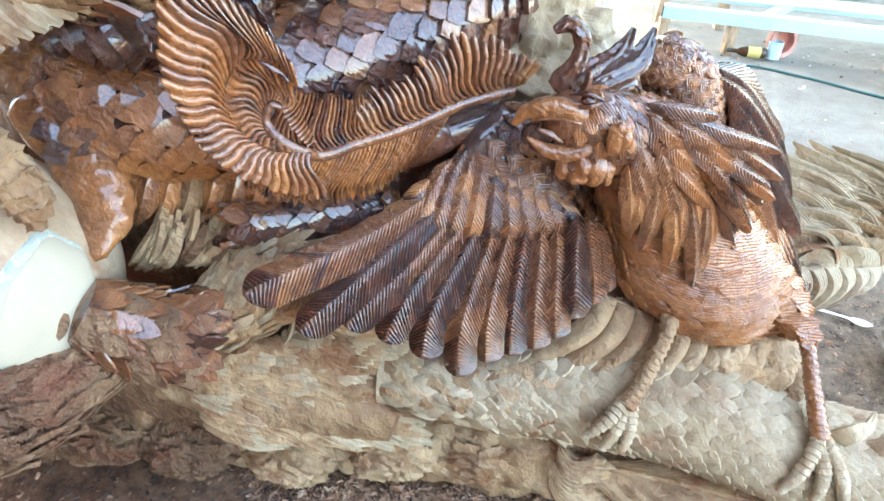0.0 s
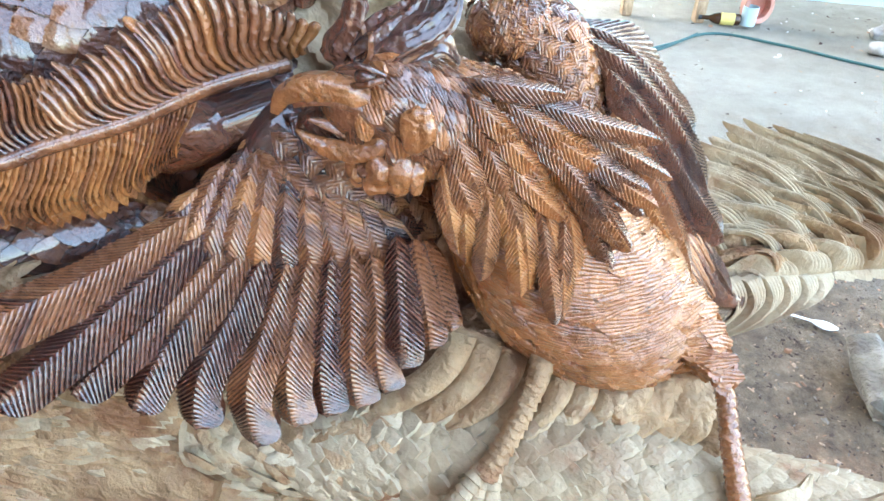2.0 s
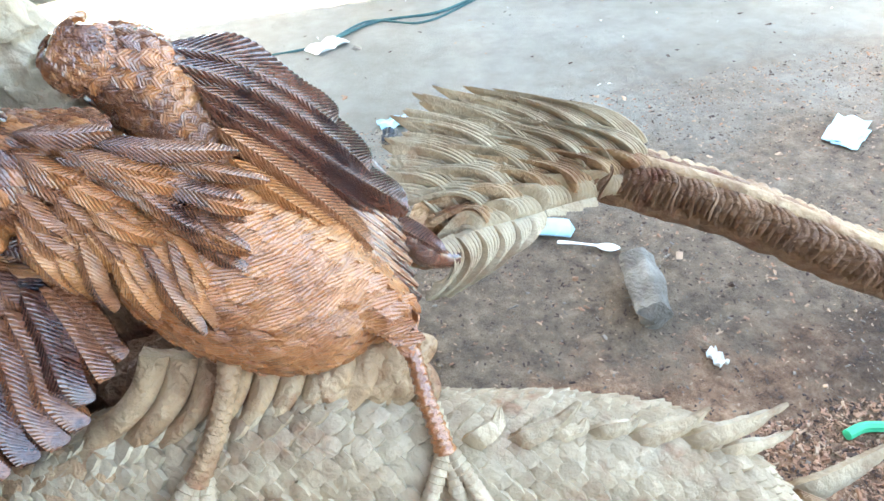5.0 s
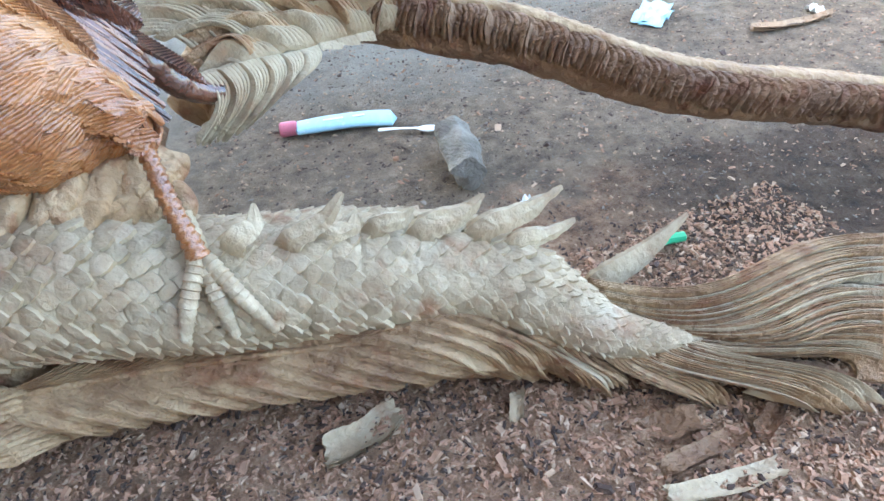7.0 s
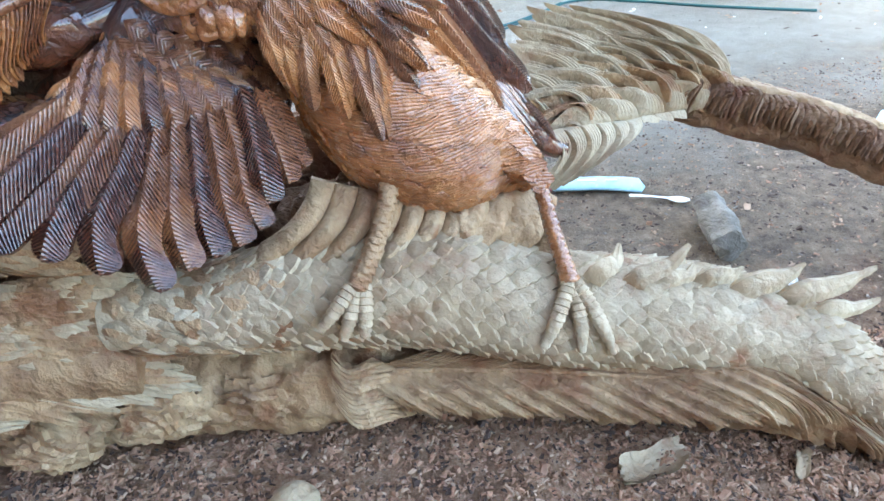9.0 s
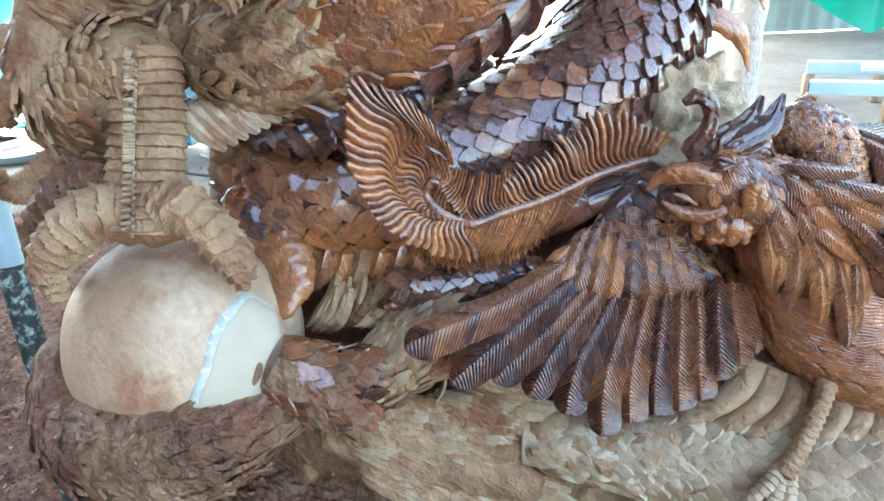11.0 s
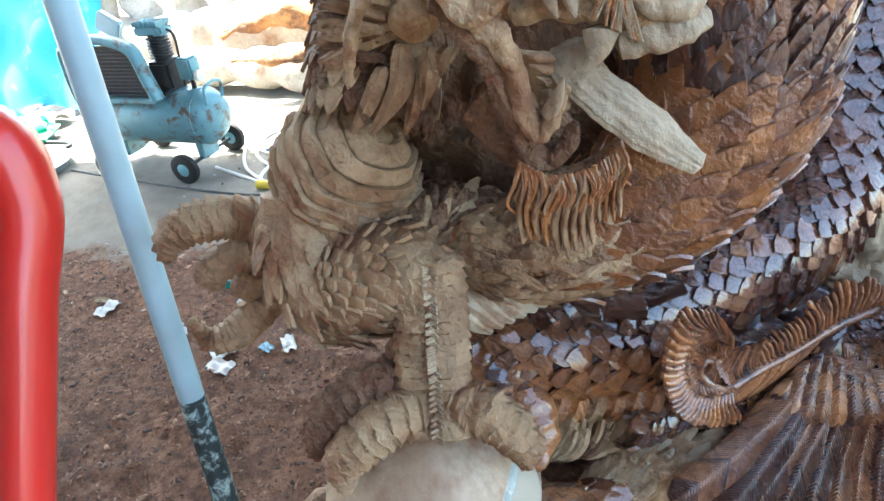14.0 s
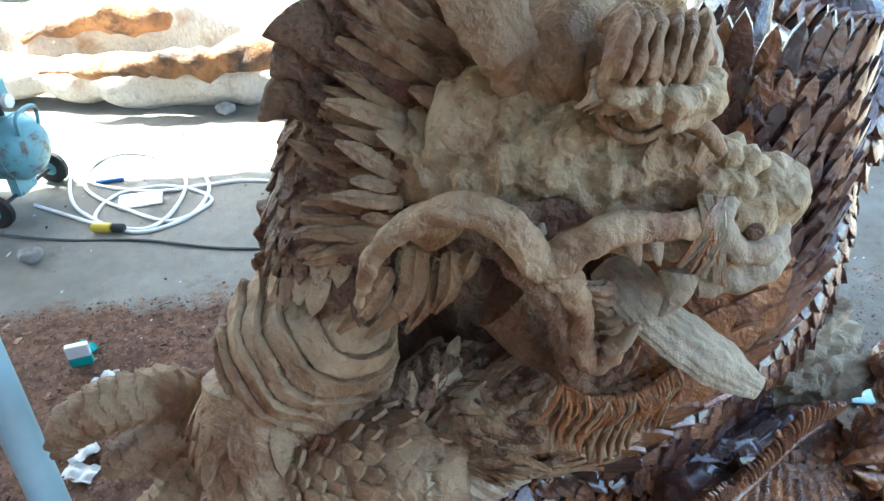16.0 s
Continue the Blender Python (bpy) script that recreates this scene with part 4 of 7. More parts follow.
# spikes on the coil's back and on the nape
for a, b in (((0.251, 1.420, 1.404), (0.358, 1.420, 1.355)), ((0.258, 1.400, 1.346), (0.339, 1.420, 1.306)), ((0.258, 1.380, 1.275), (0.382, 1.400, 1.193)), ((0.261, 1.360, 1.193), (0.354, 1.380, 1.107)),
             ((0.240, 1.320, 1.122), (0.331, 1.340, 0.999)), ((0.216, 1.300, 1.044), (0.253, 1.300, 0.924)), ((0.203, 1.400, 1.351), (0.287, 1.420, 1.307)), ((0.232, 1.380, 1.248), (0.318, 1.400, 1.149)), ((0.171, 1.280, 1.089), (0.226, 1.270, 0.953))):
    tube(D, [plus(a, (-0.03, 0, 0)), plus(mid(a, b), (0.016, 0, 0.012)), b], [0.026, 0.021, 0.003], 5, 14, 24, VIEW, 0.5, lumps=0.002, lump_scale=25)
for a, b in (((-0.709, 1.020, 1.671), (-0.789, 1.020, 1.700)), ((-0.689, 1.020, 1.697), (-0.737, 1.020, 1.746)), ((-0.736, 1.030, 1.615), (-0.809, 1.030, 1.606)), ((-0.675, 1.050, 1.711), (-0.684, 1.050, 1.746)), ((-0.735, 1.030, 1.648), (-0.788, 1.030, 1.655))):
    tube(D, [plus(a, (0.03, 0, 0)), plus(mid(a, b), (0, 0, 0.02)), b], [0.036, 0.027, 0.003], 3, 16, 30, VIEW, 0.5, lumps=0.002, lump_scale=25)
tube(D, [(-0.188, 1.120, 1.482), (-0.187, 1.120, 1.590), (-0.168, 1.140, 1.694)], [0.02, 0.035, 0.02], 4, 12, 20, VIEW, 0.5)
for i in range(9):
    a = mid((-0.113, 1.280, 1.594), (0.066, 1.300, 1.533), i / 8)
    c = plus(a, (0.02 + 0.01 * i, 0, 0.07))
    lock(D, [plus(a, (0, 0, -0.03)), mid(a, c, 0.4), mid(a, c, 0.8), c], 0.036, 1, VIEW, 3, 0.6)

# lower coil behind the pearl: scales, belly plates above, leaf spikes below
low = tube(D, [(-0.625, 1.100, 0.886), (-0.522, 1.060, 0.852), (-0.414, 1.040, 0.851), (-0.286, 1.050, 0.846), (-0.204, 1.080, 0.843)], [0.07, 0.095, 0.095, 0.085, 0.07], 4, 40, 80)
scales(D, low, 0.044, (5, 5, 1), -180, 180, 0, 1, -1, 0.8, 11, long=0.9, lift=0.12)
tube(D, [(-0.548, 1.040, 0.982), (-0.465, 1.010, 1.002), (-0.378, 0.990, 1.022), (-0.305, 1.000, 1.022), (-0.242, 1.030, 1.043)], [0.03, 0.048, 0.055, 0.052, 0.045], 4, 30, 160, disp=lambda s, th: 0.018 * ((s / 0.062 + 0.15 * np.cos(th)) % 1.0) ** 1.6 - 0.006)
for i in range(7):
    a = mid((-0.465, 0.985, 0.780), (-0.254, 0.985, 0.798), i / 6)
    b = plus(a, (-0.012, -0.014, -0.040))
    c = plus(a, (-0.045, -0.004, -0.095))
    lock(D, [a, mid(a, b), b, c], 0.034, (5, 1, 5, 0)[i % 4], VIEW, 3, 0.6)
for i in range(34):
    a = mid((-0.437, 0.965, 0.708), (-0.231, 0.960, 0.733), rnd.rand())
    c = plus(a, (-0.055 - 0.02 * rnd.rand(), -0.006, -0.075 - 0.03 * rnd.rand()))
    a = plus(a, (0, 0.012 * rnd.normal(), 0.014 * rnd.normal()))
    lock(D, [a, plus(mid(a, c, 0.35), (0.010, -0.010, 0)), plus(mid(a, c, 0.7), (0.008, -0.010, 0)), c], 0.012 + 0.010 * rnd.rand(), (0, 3, 0)[i % 3], VIEW, 2, 0.8)
sweep = tube(D, [(-0.414, 0.900, 0.473), (-0.318, 0.930, 0.566), (-0.226, 0.950, 0.616), (-0.115, 0.980, 0.565)], [0.03, 0.06, 0.07, 0.07], 0, 30, 50)
fur(D, sweep, 0.018, (0, 0, 2), 0.0, 1.0, -180, 180, 66, 4.0, 1, 0.07, 0.2, 0.25)
under = tube(D, [(-0.917, 0.848, 0.617), (-0.844, 0.753, 0.556), (-0.716, 0.678, 0.546), (-0.600, 0.690, 0.551), (-0.540, 0.760, 0.550), (-0.500, 0.846, 0.548)], [0.07, 0.085, 0.088, 0.080, 0.065, 0.05], 3, 36, 80, lumps=0.006)
fur(D, under, 0.018, 3, 0, 1, -180, 180, 71, 4.0, 1, 0.05, 0.3, 0.3)
scales(D, under, 0.030, 3, -180, 180, 0, 1, 1, 0.9, 12, long=1.8)
patch = tube(D, [(-0.500, 0.810, 0.645), (-0.438, 0.830, 0.593), (-0.380, 0.870, 0.501)], [0.05, 0.062, 0.045], 1, 30, 40)
scales(D, patch, 0.028, (1, 3), -180, 180, 0, 1, 1, 0.8, 13, long=1.3, lift=0.2)
foot = tube(D, [(-0.503, 0.860, 0.553), (-0.426, 0.865, 0.566), (-0.356, 0.885, 0.577), (-0.303, 0.915, 0.591)], [0.04, 0.052, 0.046, 0.03], 1, 30, 50)
scales(D, foot, 0.036, (1, 4, 1), -180, 180, 0, 1, 1, 0.6, 14, long=1.2, lift=0.08)
# fur where the tail leaves the body
tube(D, [(-0.494, 1.000, 0.355), (-0.335, 1.000, 0.303), (-0.052, 1.000, 0.254)], [0.07, 0.085, 0.07], 0, 40, 60, chip=CHIP)
for i in range(240):
    t, k = rnd.rand(), rnd.rand() ** 1.3
    a = mid((-0.452, 0.940, 0.459), (-0.408, 0.920, 0.257), t)
    a = plus(a, (0.34 * k, 0.05 * k, 0.015 * k - 0.03 * k * t))
    b = plus(a, (0.05, -0.012, -0.004 + 0.012 * rnd.normal() - 0.02 * t))
    c = plus(a, (0.11, 0.004, -0.02 + 0.016 * rnd.normal() - 0.05 * t))
    lock(D, [a, mid(a, b), b, c], 0.022 + 0.01 * rnd.rand(), 0 if rnd.rand() < 0.7 else 2, VIEW, 3, 0.5)
base_lumps = ((-0.687, 1.020, 0.100), (-0.872, 1.050, 0.071), (-0.494, 1.000, 0.100), (-0.274, 1.000, 0.096), (-0.051, 1.000, 0.129), (0.133, 1.000, 0.123), (-0.782, 1.080, 0.173), (-0.897, 1.100, 0.232))
for i, c in enumerate(base_lumps):
    cc = np.array(c)
    blob(D, c, 0.10, 0.06, 0.07, (3, 3, 3, 0, 0, 0, 3, 3)[i], 0.006, 9, 80, 60, lambda V: 0.012 * (((np.linalg.norm(V - cc + 0.04, axis=-1) + 0.012 * rough(V, 12)) / 0.022) % 1.0), CHIP)

# spike fins along the tail
for a, b, r in (((0.769, 0.860, 0.392), (0.807, 0.880, 0.428), 0.017), ((0.840, 0.860, 0.361), (0.932, 0.870, 0.409), 0.019), ((1.045, 0.840, 0.319), (1.152, 0.850, 0.342), 0.024), ((1.137, 0.830, 0.287), (1.293, 0.840, 0.314), 0.024),
                ((1.191, 0.820, 0.244), (1.317, 0.830, 0.242), 0.020), ((1.352, 0.780, 0.119), (1.544, 0.800, 0.190), 0.03), ((0.974, 0.850, 0.348), (1.034, 0.855, 0.352), 0.018), ((0.902, 0.860, 0.350), (0.944, 0.865, 0.369), 0.016)):
    tube(D, [plus(a, (-0.01, 0.01, -0.025)), a, plus(mid(a, b), (0.012, 0, -0.008)), b], [r, r, r * 0.7, 0.003], 2, 18, 30, VIEW, 0.4, lumps=0.002, lump_scale=25, disp=lambda s, th: 0.0025 * np.cos(6 * th) + 0 * s)
# flowing tail tuft: sheets of wavy hair, some swept up, some hooked towards the ground
for q, e, n, bw, sw, sd in (([(1.316, 0.774, 0.150), (1.322, 0.736, 0.130), (1.341, 0.699, 0.105)], [(1.884, 0.622, 0.130), (1.858, 0.584, 0.120), (1.819, 0.548, 0.110)], 20, 0.05, 0.05, 51),
                            ([(1.344, 0.703, 0.100), (1.383, 0.657, 0.092), (1.437, 0.625, 0.085)], [(1.812, 0.539, 0.100), (1.786, 0.492, 0.090), (1.752, 0.460, 0.080)], 20, 0.05, 0.06, 52),
                            ([(1.397, 0.626, 0.082), (1.448, 0.622, 0.082), (1.489, 0.606, 0.080)], [(1.690, 0.413, 0.040), (1.720, 0.424, 0.055), (1.741, 0.447, 0.070)], 18, 0.06, -0.07, 53),
                            ([(1.305, 0.651, 0.075), (1.356, 0.634, 0.080), (1.428, 0.620, 0.080)], [(1.504, 0.485, 0.020), (1.548, 0.456, 0.020), (1.632, 0.425, 0.030)], 20, 0.08, -0.08, 54),
                            ([(1.272, 0.670, 0.080), (1.310, 0.650, 0.078), (1.365, 0.630, 0.078)], [(1.383, 0.572, 0.020), (1.399, 0.547, 0.020), (1.438, 0.531, 0.020)], 12, 0.10, -0.08, 55),
                            ([(1.146, 0.798, 0.110), (1.197, 0.745, 0.100), (1.251, 0.683, 0.085)], [(1.237, 0.653, 0.020), (1.272, 0.636, 0.020), (1.314, 0.630, 0.025)], 9, 0.10, -0.08, 56)):
    vane(D, q, e, (0, 0, 2), n, 0.0065, bw, 0.05, 0.16, 0.03, (0, -0.6, 0.8), 26, 8, 5, 0.010, sw, sd)
for pts in (((1.368, 0.695, 0.060), (1.516, 0.675, 0.060), (1.690, 0.634, 0.060), (1.865, 0.572, 0.050)), ((1.310, 0.696, 0.050), (1.406, 0.629, 0.045), (1.507, 0.546, 0.040), (1.655, 0.467, 0.030)), ((1.442, 0.675, 0.050), (1.579, 0.612, 0.050), (1.792, 0.497, 0.040))):
    tube(D, pts, np.linspace(0.035, 0.022, len(pts)), 3, 24, 40, (0, 0, 1), 0.6)
# carved plume on the log: quill, hooked lower locks, short upper barbs
LOW = (-0.1, -0.9, 0.35)
strand(D, [(0.332, 0.930, 0.189), (0.522, 0.900, 0.179), (0.714, 0.850, 0.176), (0.904, 0.795, 0.173), (0.980, 0.775, 0.187)], 0.007, 0.004, 0, 8, 40)
vane(D, [(0.289, 0.940, 0.204), (0.474, 0.908, 0.182), (0.666, 0.862, 0.175), (0.857, 0.808, 0.172), (0.932, 0.785, 0.173)], [(0.414, 0.926, 0.059), (0.600, 0.884, 0.056), (0.795, 0.832, 0.052), (0.999, 0.778, 0.047), (1.120, 0.745, 0.056)], 0, 84, 0.0075, 0.14, 0.26, 0.05, 0.014, LOW, 16, 6, 7, 0.013, 0.0, 41)
vane(D, [(0.361, 0.935, 0.192), (0.522, 0.902, 0.180), (0.715, 0.853, 0.176), (0.906, 0.800, 0.170)], [(0.484, 0.940, 0.218), (0.647, 0.900, 0.207), (0.816, 0.845, 0.169), (0.957, 0.795, 0.183)], 0, 50, 0.004, 0.10, 0.15, 0.16, 0.014, LOW, 8, 6, 5, 0.010, 0.0, 42)
vane(D, [(0.884, 0.795, 0.180), (0.985, 0.785, 0.186), (1.086, 0.770, 0.170), (1.188, 0.750, 0.091)], [(1.041, 0.750, 0.075), (1.159, 0.725, 0.032), (1.267, 0.710, -0.022), (1.344, 0.695, -0.072)], 0, 40, 0.006, 0.14, 0.25, 0.2, 0.014, LOW, 16, 6, 6, 0.026, 0.06, 43)
vane(D, [(0.286, 0.945, 0.225), (0.280, 0.940, 0.176), (0.277, 0.935, 0.108)], [(0.385, 0.925, 0.210), (0.386, 0.920, 0.144), (0.393, 0.920, 0.056)], 0, 14, 0.005, 0.2, 0.1, 0.2, 0.014, LOW, 10, 6, 5, 0.012, 0.08, 44)
# long toes of a hind foot beneath the bird
vane(D, [(0.311, 1.000, 0.569), (0.387, 1.000, 0.539), (0.470, 1.000, 0.512), (0.572, 1.000, 0.464)], [(0.208, 0.970, 0.475), (0.298, 0.940, 0.430), (0.375, 0.935, 0.413), (0.482, 0.945, 0.400)], 0, 7, 0.024, 0.16, 0.12, 0.25, 0.03, VIEW, 14, 14, seed=71)
vane(D, [(0.575, 1.030, 0.510), (0.649, 1.020, 0.468), (0.718, 1.010, 0.426)], [(0.533, 0.970, 0.458), (0.602, 0.950, 0.411), (0.707, 0.940, 0.369)], 0, 5, 0.020, 0.25, 0.2, 0.3, 0.03, VIEW, 12, 12, seed=72)
blob(D, (0.609, 1.020, 0.442), 0.12, 0.07, 0.04, 0, 0.008, 14, 90, 60, chip=(0.03, 0.010))
blob(D, (0.622, 0.990, 0.421), 0.10, 0.05, 0.03, 0, 0.008, 18, 90, 60, chip=(0.022, 0.008))
blob(D, (0.363, 1.060, 0.447), 0.15, 0.09, 0.08, 3, 0.012, 14, 60, 40, chip=(0.03, 0.012))

# curled plume: quill, three upper lobes, lower vane, coiled tip with its broad fan
sp = [(0.123, 1.040, 0.924), (0.048, 1.015, 0.910), (-0.038, 0.975, 0.882), (-0.104, 0.940, 0.871), (-0.157, 0.905, 0.866), (-0.170, 0.890, 0.879), (-0.197, 0.880, 0.899), (-0.216, 0.885, 0.925), (-0.207, 0.890, 0.944), (-0.190, 0.895, 0.935)]
strand(D, sp, 0.011, 0.006, 1, 10, 90)
vane(D, [(0.142, 1.045, 0.934), (0.093, 1.030, 0.920), (0.037, 1.010, 0.905)], [(0.161, 1.045, 0.961), (0.082, 1.020, 0.997), (0.014, 1.000, 0.994), (-0.016, 0.990, 0.968)], (1, 1, 5), 15, 0.009, 0.10, 0.12, 0.22, 0.02, sway=0.06, seed=1)
vane(D, [(0.048, 1.015, 0.909), (-0.009, 0.985, 0.891), (-0.069, 0.960, 0.874)], [(0.012, 0.995, 0.975), (-0.042, 0.975, 0.955), (-0.088, 0.955, 0.941), (-0.116, 0.945, 0.923)], (1, 1, 4), 15, 0.009, 0.10, 0.12, 0.22, 0.02, sway=0.06, seed=2)
vane(D, [(-0.062, 0.962, 0.877), (-0.110, 0.935, 0.869), (-0.163, 0.900, 0.866), (-0.197, 0.880, 0.873)], [(-0.082, 0.955, 0.937), (-0.128, 0.925, 0.939), (-0.162, 0.900, 0.956), (-0.188, 0.890, 0.963)], (1, 4, 1), 22, 0.008, -0.06, 0.15, 0.14, 0.02, sway=0.06, seed=3)
vane(D, [(-0.214, 0.870, 0.883), (-0.164, 0.900, 0.861), (-0.104, 0.938, 0.868), (-0.038, 0.975, 0.878), (0.033, 1.010, 0.904)], [(-0.259, 0.890, 0.821), (-0.215, 0.925, 0.782), (-0.148, 0.955, 0.769), (-0.090, 0.985, 0.767), (-0.004, 1.010, 0.833)], (1, 5, 5), 44, 0.006, 0.08, -0.12, 0.14, 0.02, sway=0.05, seed=4)
vane(D, [(-0.157, 0.880, 0.882), (-0.210, 0.850, 0.900), (-0.245, 0.838, 0.947), (-0.246, 0.845, 0.993), (-0.227, 0.855, 1.013), (-0.194, 0.875, 1.000), (-0.173, 0.890, 0.968)], [(-0.137, 0.880, 0.814), (-0.225, 0.825, 0.866), (-0.285, 0.795, 0.951), (-0.295, 0.795, 1.046), (-0.273, 0.805, 1.115), (-0.224, 0.840, 1.084), (-0.171, 0.885, 0.999)], (1, 1, 5), 38, 0.006, 0.10, 0.10, 0.10, 0.02, sway=0.07, seed=5)
vane(D, [(-0.185, 0.885, 0.894), (-0.212, 0.880, 0.911), (-0.219, 0.882, 0.938), (-0.205, 0.885, 0.954), (-0.182, 0.890, 0.938)], [(-0.172, 0.875, 0.881), (-0.231, 0.845, 0.918), (-0.251, 0.842, 0.967), (-0.231, 0.856, 1.012), (-0.174, 0.888, 0.975)], (1, 5), 24, 0.005, -0.10, 0.10, 0.10, 0.014, sway=0.08, seed=6)
vane(D, [(-0.176, 0.895, 0.966), (-0.170, 0.892, 0.933), (-0.153, 0.890, 0.899)], [(-0.195, 0.890, 0.951), (-0.187, 0.885, 0.925), (-0.162, 0.885, 0.887)], 1, 12, 0.004, -0.08, 0.10, 0.10, 0.014, seed=7)
blob(D, (-0.200, 0.905, 0.919), 0.014, 0.012, 0.018, 4, 0.002, 20)
tube(D, [(0.088, 1.110, 0.847), (-0.015, 1.070, 0.823), (-0.122, 1.020, 0.825), (-0.208, 0.960, 0.886)], [0.03, 0.035, 0.04, 0.04], 4, 20, 40)
blob(D, (-0.074, 1.070, 0.828), 0.12, 0.05, 0.05, 4, 0.006, 20)
blob(D, (0.267, 1.200, 0.849), 0.10, 0.05, 0.075, 2, 0.012, 16, 90, 60, chip=(0.024, 0.02))
# rough uncarved stub behind the bird's head
blob(D, (0.155, 1.220, 0.911), 0.17, 0.06, 0.15, 2, 0.016, 14, 120, 90, chip=(0.026, 0.022))

dragon = D.build("dragon_sculpture", CARVED, "large carved wooden dragon, part raw, part varnished, clutching a pearl", "wood sculpture")

# ---- carved bird ----
FRONT = (-0.05, -0.75, 0.65)
Bd = Carving()
rnd = np.random.RandomState(5)
body = tube(Bd, [(0.322, 1.050, 0.844), (0.390, 1.060, 0.749), (0.480, 1.070, 0.618), (0.560, 1.070, 0.553), (0.644, 1.060, 0.515), (0.697, 1.030, 0.506)],
            [0.06, 0.10, 0.125, 0.115, 0.07, 0.025], 7, 40, 70, FRONT)
plumage(Bd, body, 0.040, (7, 7, 7, 5), 0.05, 0.97, -180, 180, 21, 1.15, pitch=0.0062, rise=0.0030, bow=0.16, amp=0.0014, point=0.75, oneway=True, slope=-0.8)
head = tube(Bd, [(0.345, 1.050, 0.850), (0.255, 1.005, 0.887), (0.223, 0.990, 0.911), (0.196, 0.980, 0.917), (0.179, 0.975, 0.930)], [0.065, 0.064, 0.054, 0.044, 0.028], 1, 36, 60, FRONT)
plumage(Bd, head, 0.017, (1, 1, 7), 0.02, 0.96, -180, 180, 22, 1.7, pitch=0.0050, amp=0.0008, rise=0.0015, bow=0.14, point=0.8, way=-1, oneway=True)
blob(Bd, (0.216, 0.940, 0.952), 0.011, 0.009, 0.008, 4)
tube(Bd, [(0.191, 0.952, 0.954), (0.214, 0.934, 0.963), (0.236, 0.936, 0.954)], [0.002, 0.0035, 0.002], 4, 10, 24, FRONT)
tube(Bd, [(0.199, 0.944, 0.940), (0.217, 0.934, 0.946), (0.234, 0.936, 0.951)], [0.003, 0.004, 0.003], 1, 10, 24, FRONT)
# gaping hooked beak with its tongue
tube(Bd, [(0.242, 0.965, 0.903), (0.211, 0.953, 0.926), (0.180, 0.950, 0.937), (0.152, 0.953, 0.934), (0.131, 0.958, 0.922), (0.120, 0.963, 0.903)], [0.010, 0.015, 0.015, 0.014, 0.010, 0.003], 5, 28, 70, FRONT, 0.9, lambda s, th: 0.0012 * np.cos(3 * th) + 0 * s, lumps=0.0015, lump_scale=30)
tube(Bd, [(0.239, 0.945, 0.905), (0.207, 0.943, 0.919), (0.174, 0.946, 0.924), (0.143, 0.953, 0.915)], [0.004, 0.006, 0.006, 0.003], 1, 14, 40, FRONT, 0.8)
tube(Bd, [(0.233, 0.948, 0.878), (0.200, 0.948, 0.867), (0.168, 0.953, 0.871), (0.141, 0.958, 0.885)], [0.012, 0.013, 0.010, 0.003], 5, 18, 50, FRONT, 0.75, lumps=0.001, lump_scale=30)
tube(Bd, [(0.221, 0.955, 0.883), (0.196, 0.955, 0.886), (0.174, 0.953, 0.895), (0.156, 0.952, 0.901)], [0.008, 0.008, 0.006, 0.002], 1, 14, 40, FRONT, 0.6)
blob(Bd, (0.195, 0.985, 0.878), 0.060, 0.022, 0.034, 4)
for c, a, b in (((0.201, 0.958, 0.841), 0.018, 0.026), ((0.224, 0.945, 0.845), 0.022, 0.032), ((0.247, 0.945, 0.843), 0.022, 0.034), ((0.263, 0.948, 0.839), 0.018, 0.026)):
    blob(Bd, c, a * 0.75, 0.014, b * 0.8, 5, 0.003, 30, 28, 20)
blob(Bd, (0.267, 0.930, 0.902), 0.016, 0.012, 0.027, 5, 0.003, 30, 28, 20)
# curled horn and crest
tube(Bd, [(0.178, 0.990, 0.950), (0.194, 0.985, 0.978), (0.205, 0.985, 1.001), (0.205, 0.988, 1.021), (0.194, 0.990, 1.034), (0.177, 0.990, 1.039), (0.164, 0.990, 1.030)], [0.014, 0.013, 0.012, 0.012, 0.011, 0.009, 0.003], 4, 24, 70, FRONT, 0.8, disp=lambda s, th: 0.0016 * np.cos(5 * th) + 0 * s, lumps=0.002, lump_scale=30, chip=(0.015, 0.003))
for pts, w in (([(0.197, 0.985, 0.955), (0.228, 0.990, 0.977), (0.258, 1.000, 0.995), (0.277, 1.010, 1.033)], 0.045), ([(0.205, 0.980, 0.949), (0.250, 0.985, 0.974), (0.286, 0.995, 0.993), (0.306, 1.010, 1.035)], 0.052),
               ([(0.210, 0.990, 0.954), (0.243, 1.000, 0.971), (0.276, 1.010, 0.979), (0.302, 1.020, 1.015)], 0.040), ([(0.220, 0.985, 0.941), (0.260, 0.990, 0.963), (0.288, 1.000, 0.965), (0.307, 1.010, 0.941)], 0.040)):
    tube(Bd, pts, np.array((0.7, 1.0, 0.8, 0.08)) * w * 0.42, 4, 36, 60, FRONT, 0.5, lambda s, th: 0.0022 * np.cos(7 * th) + 0 * s, chip=(0.014, 0.003))
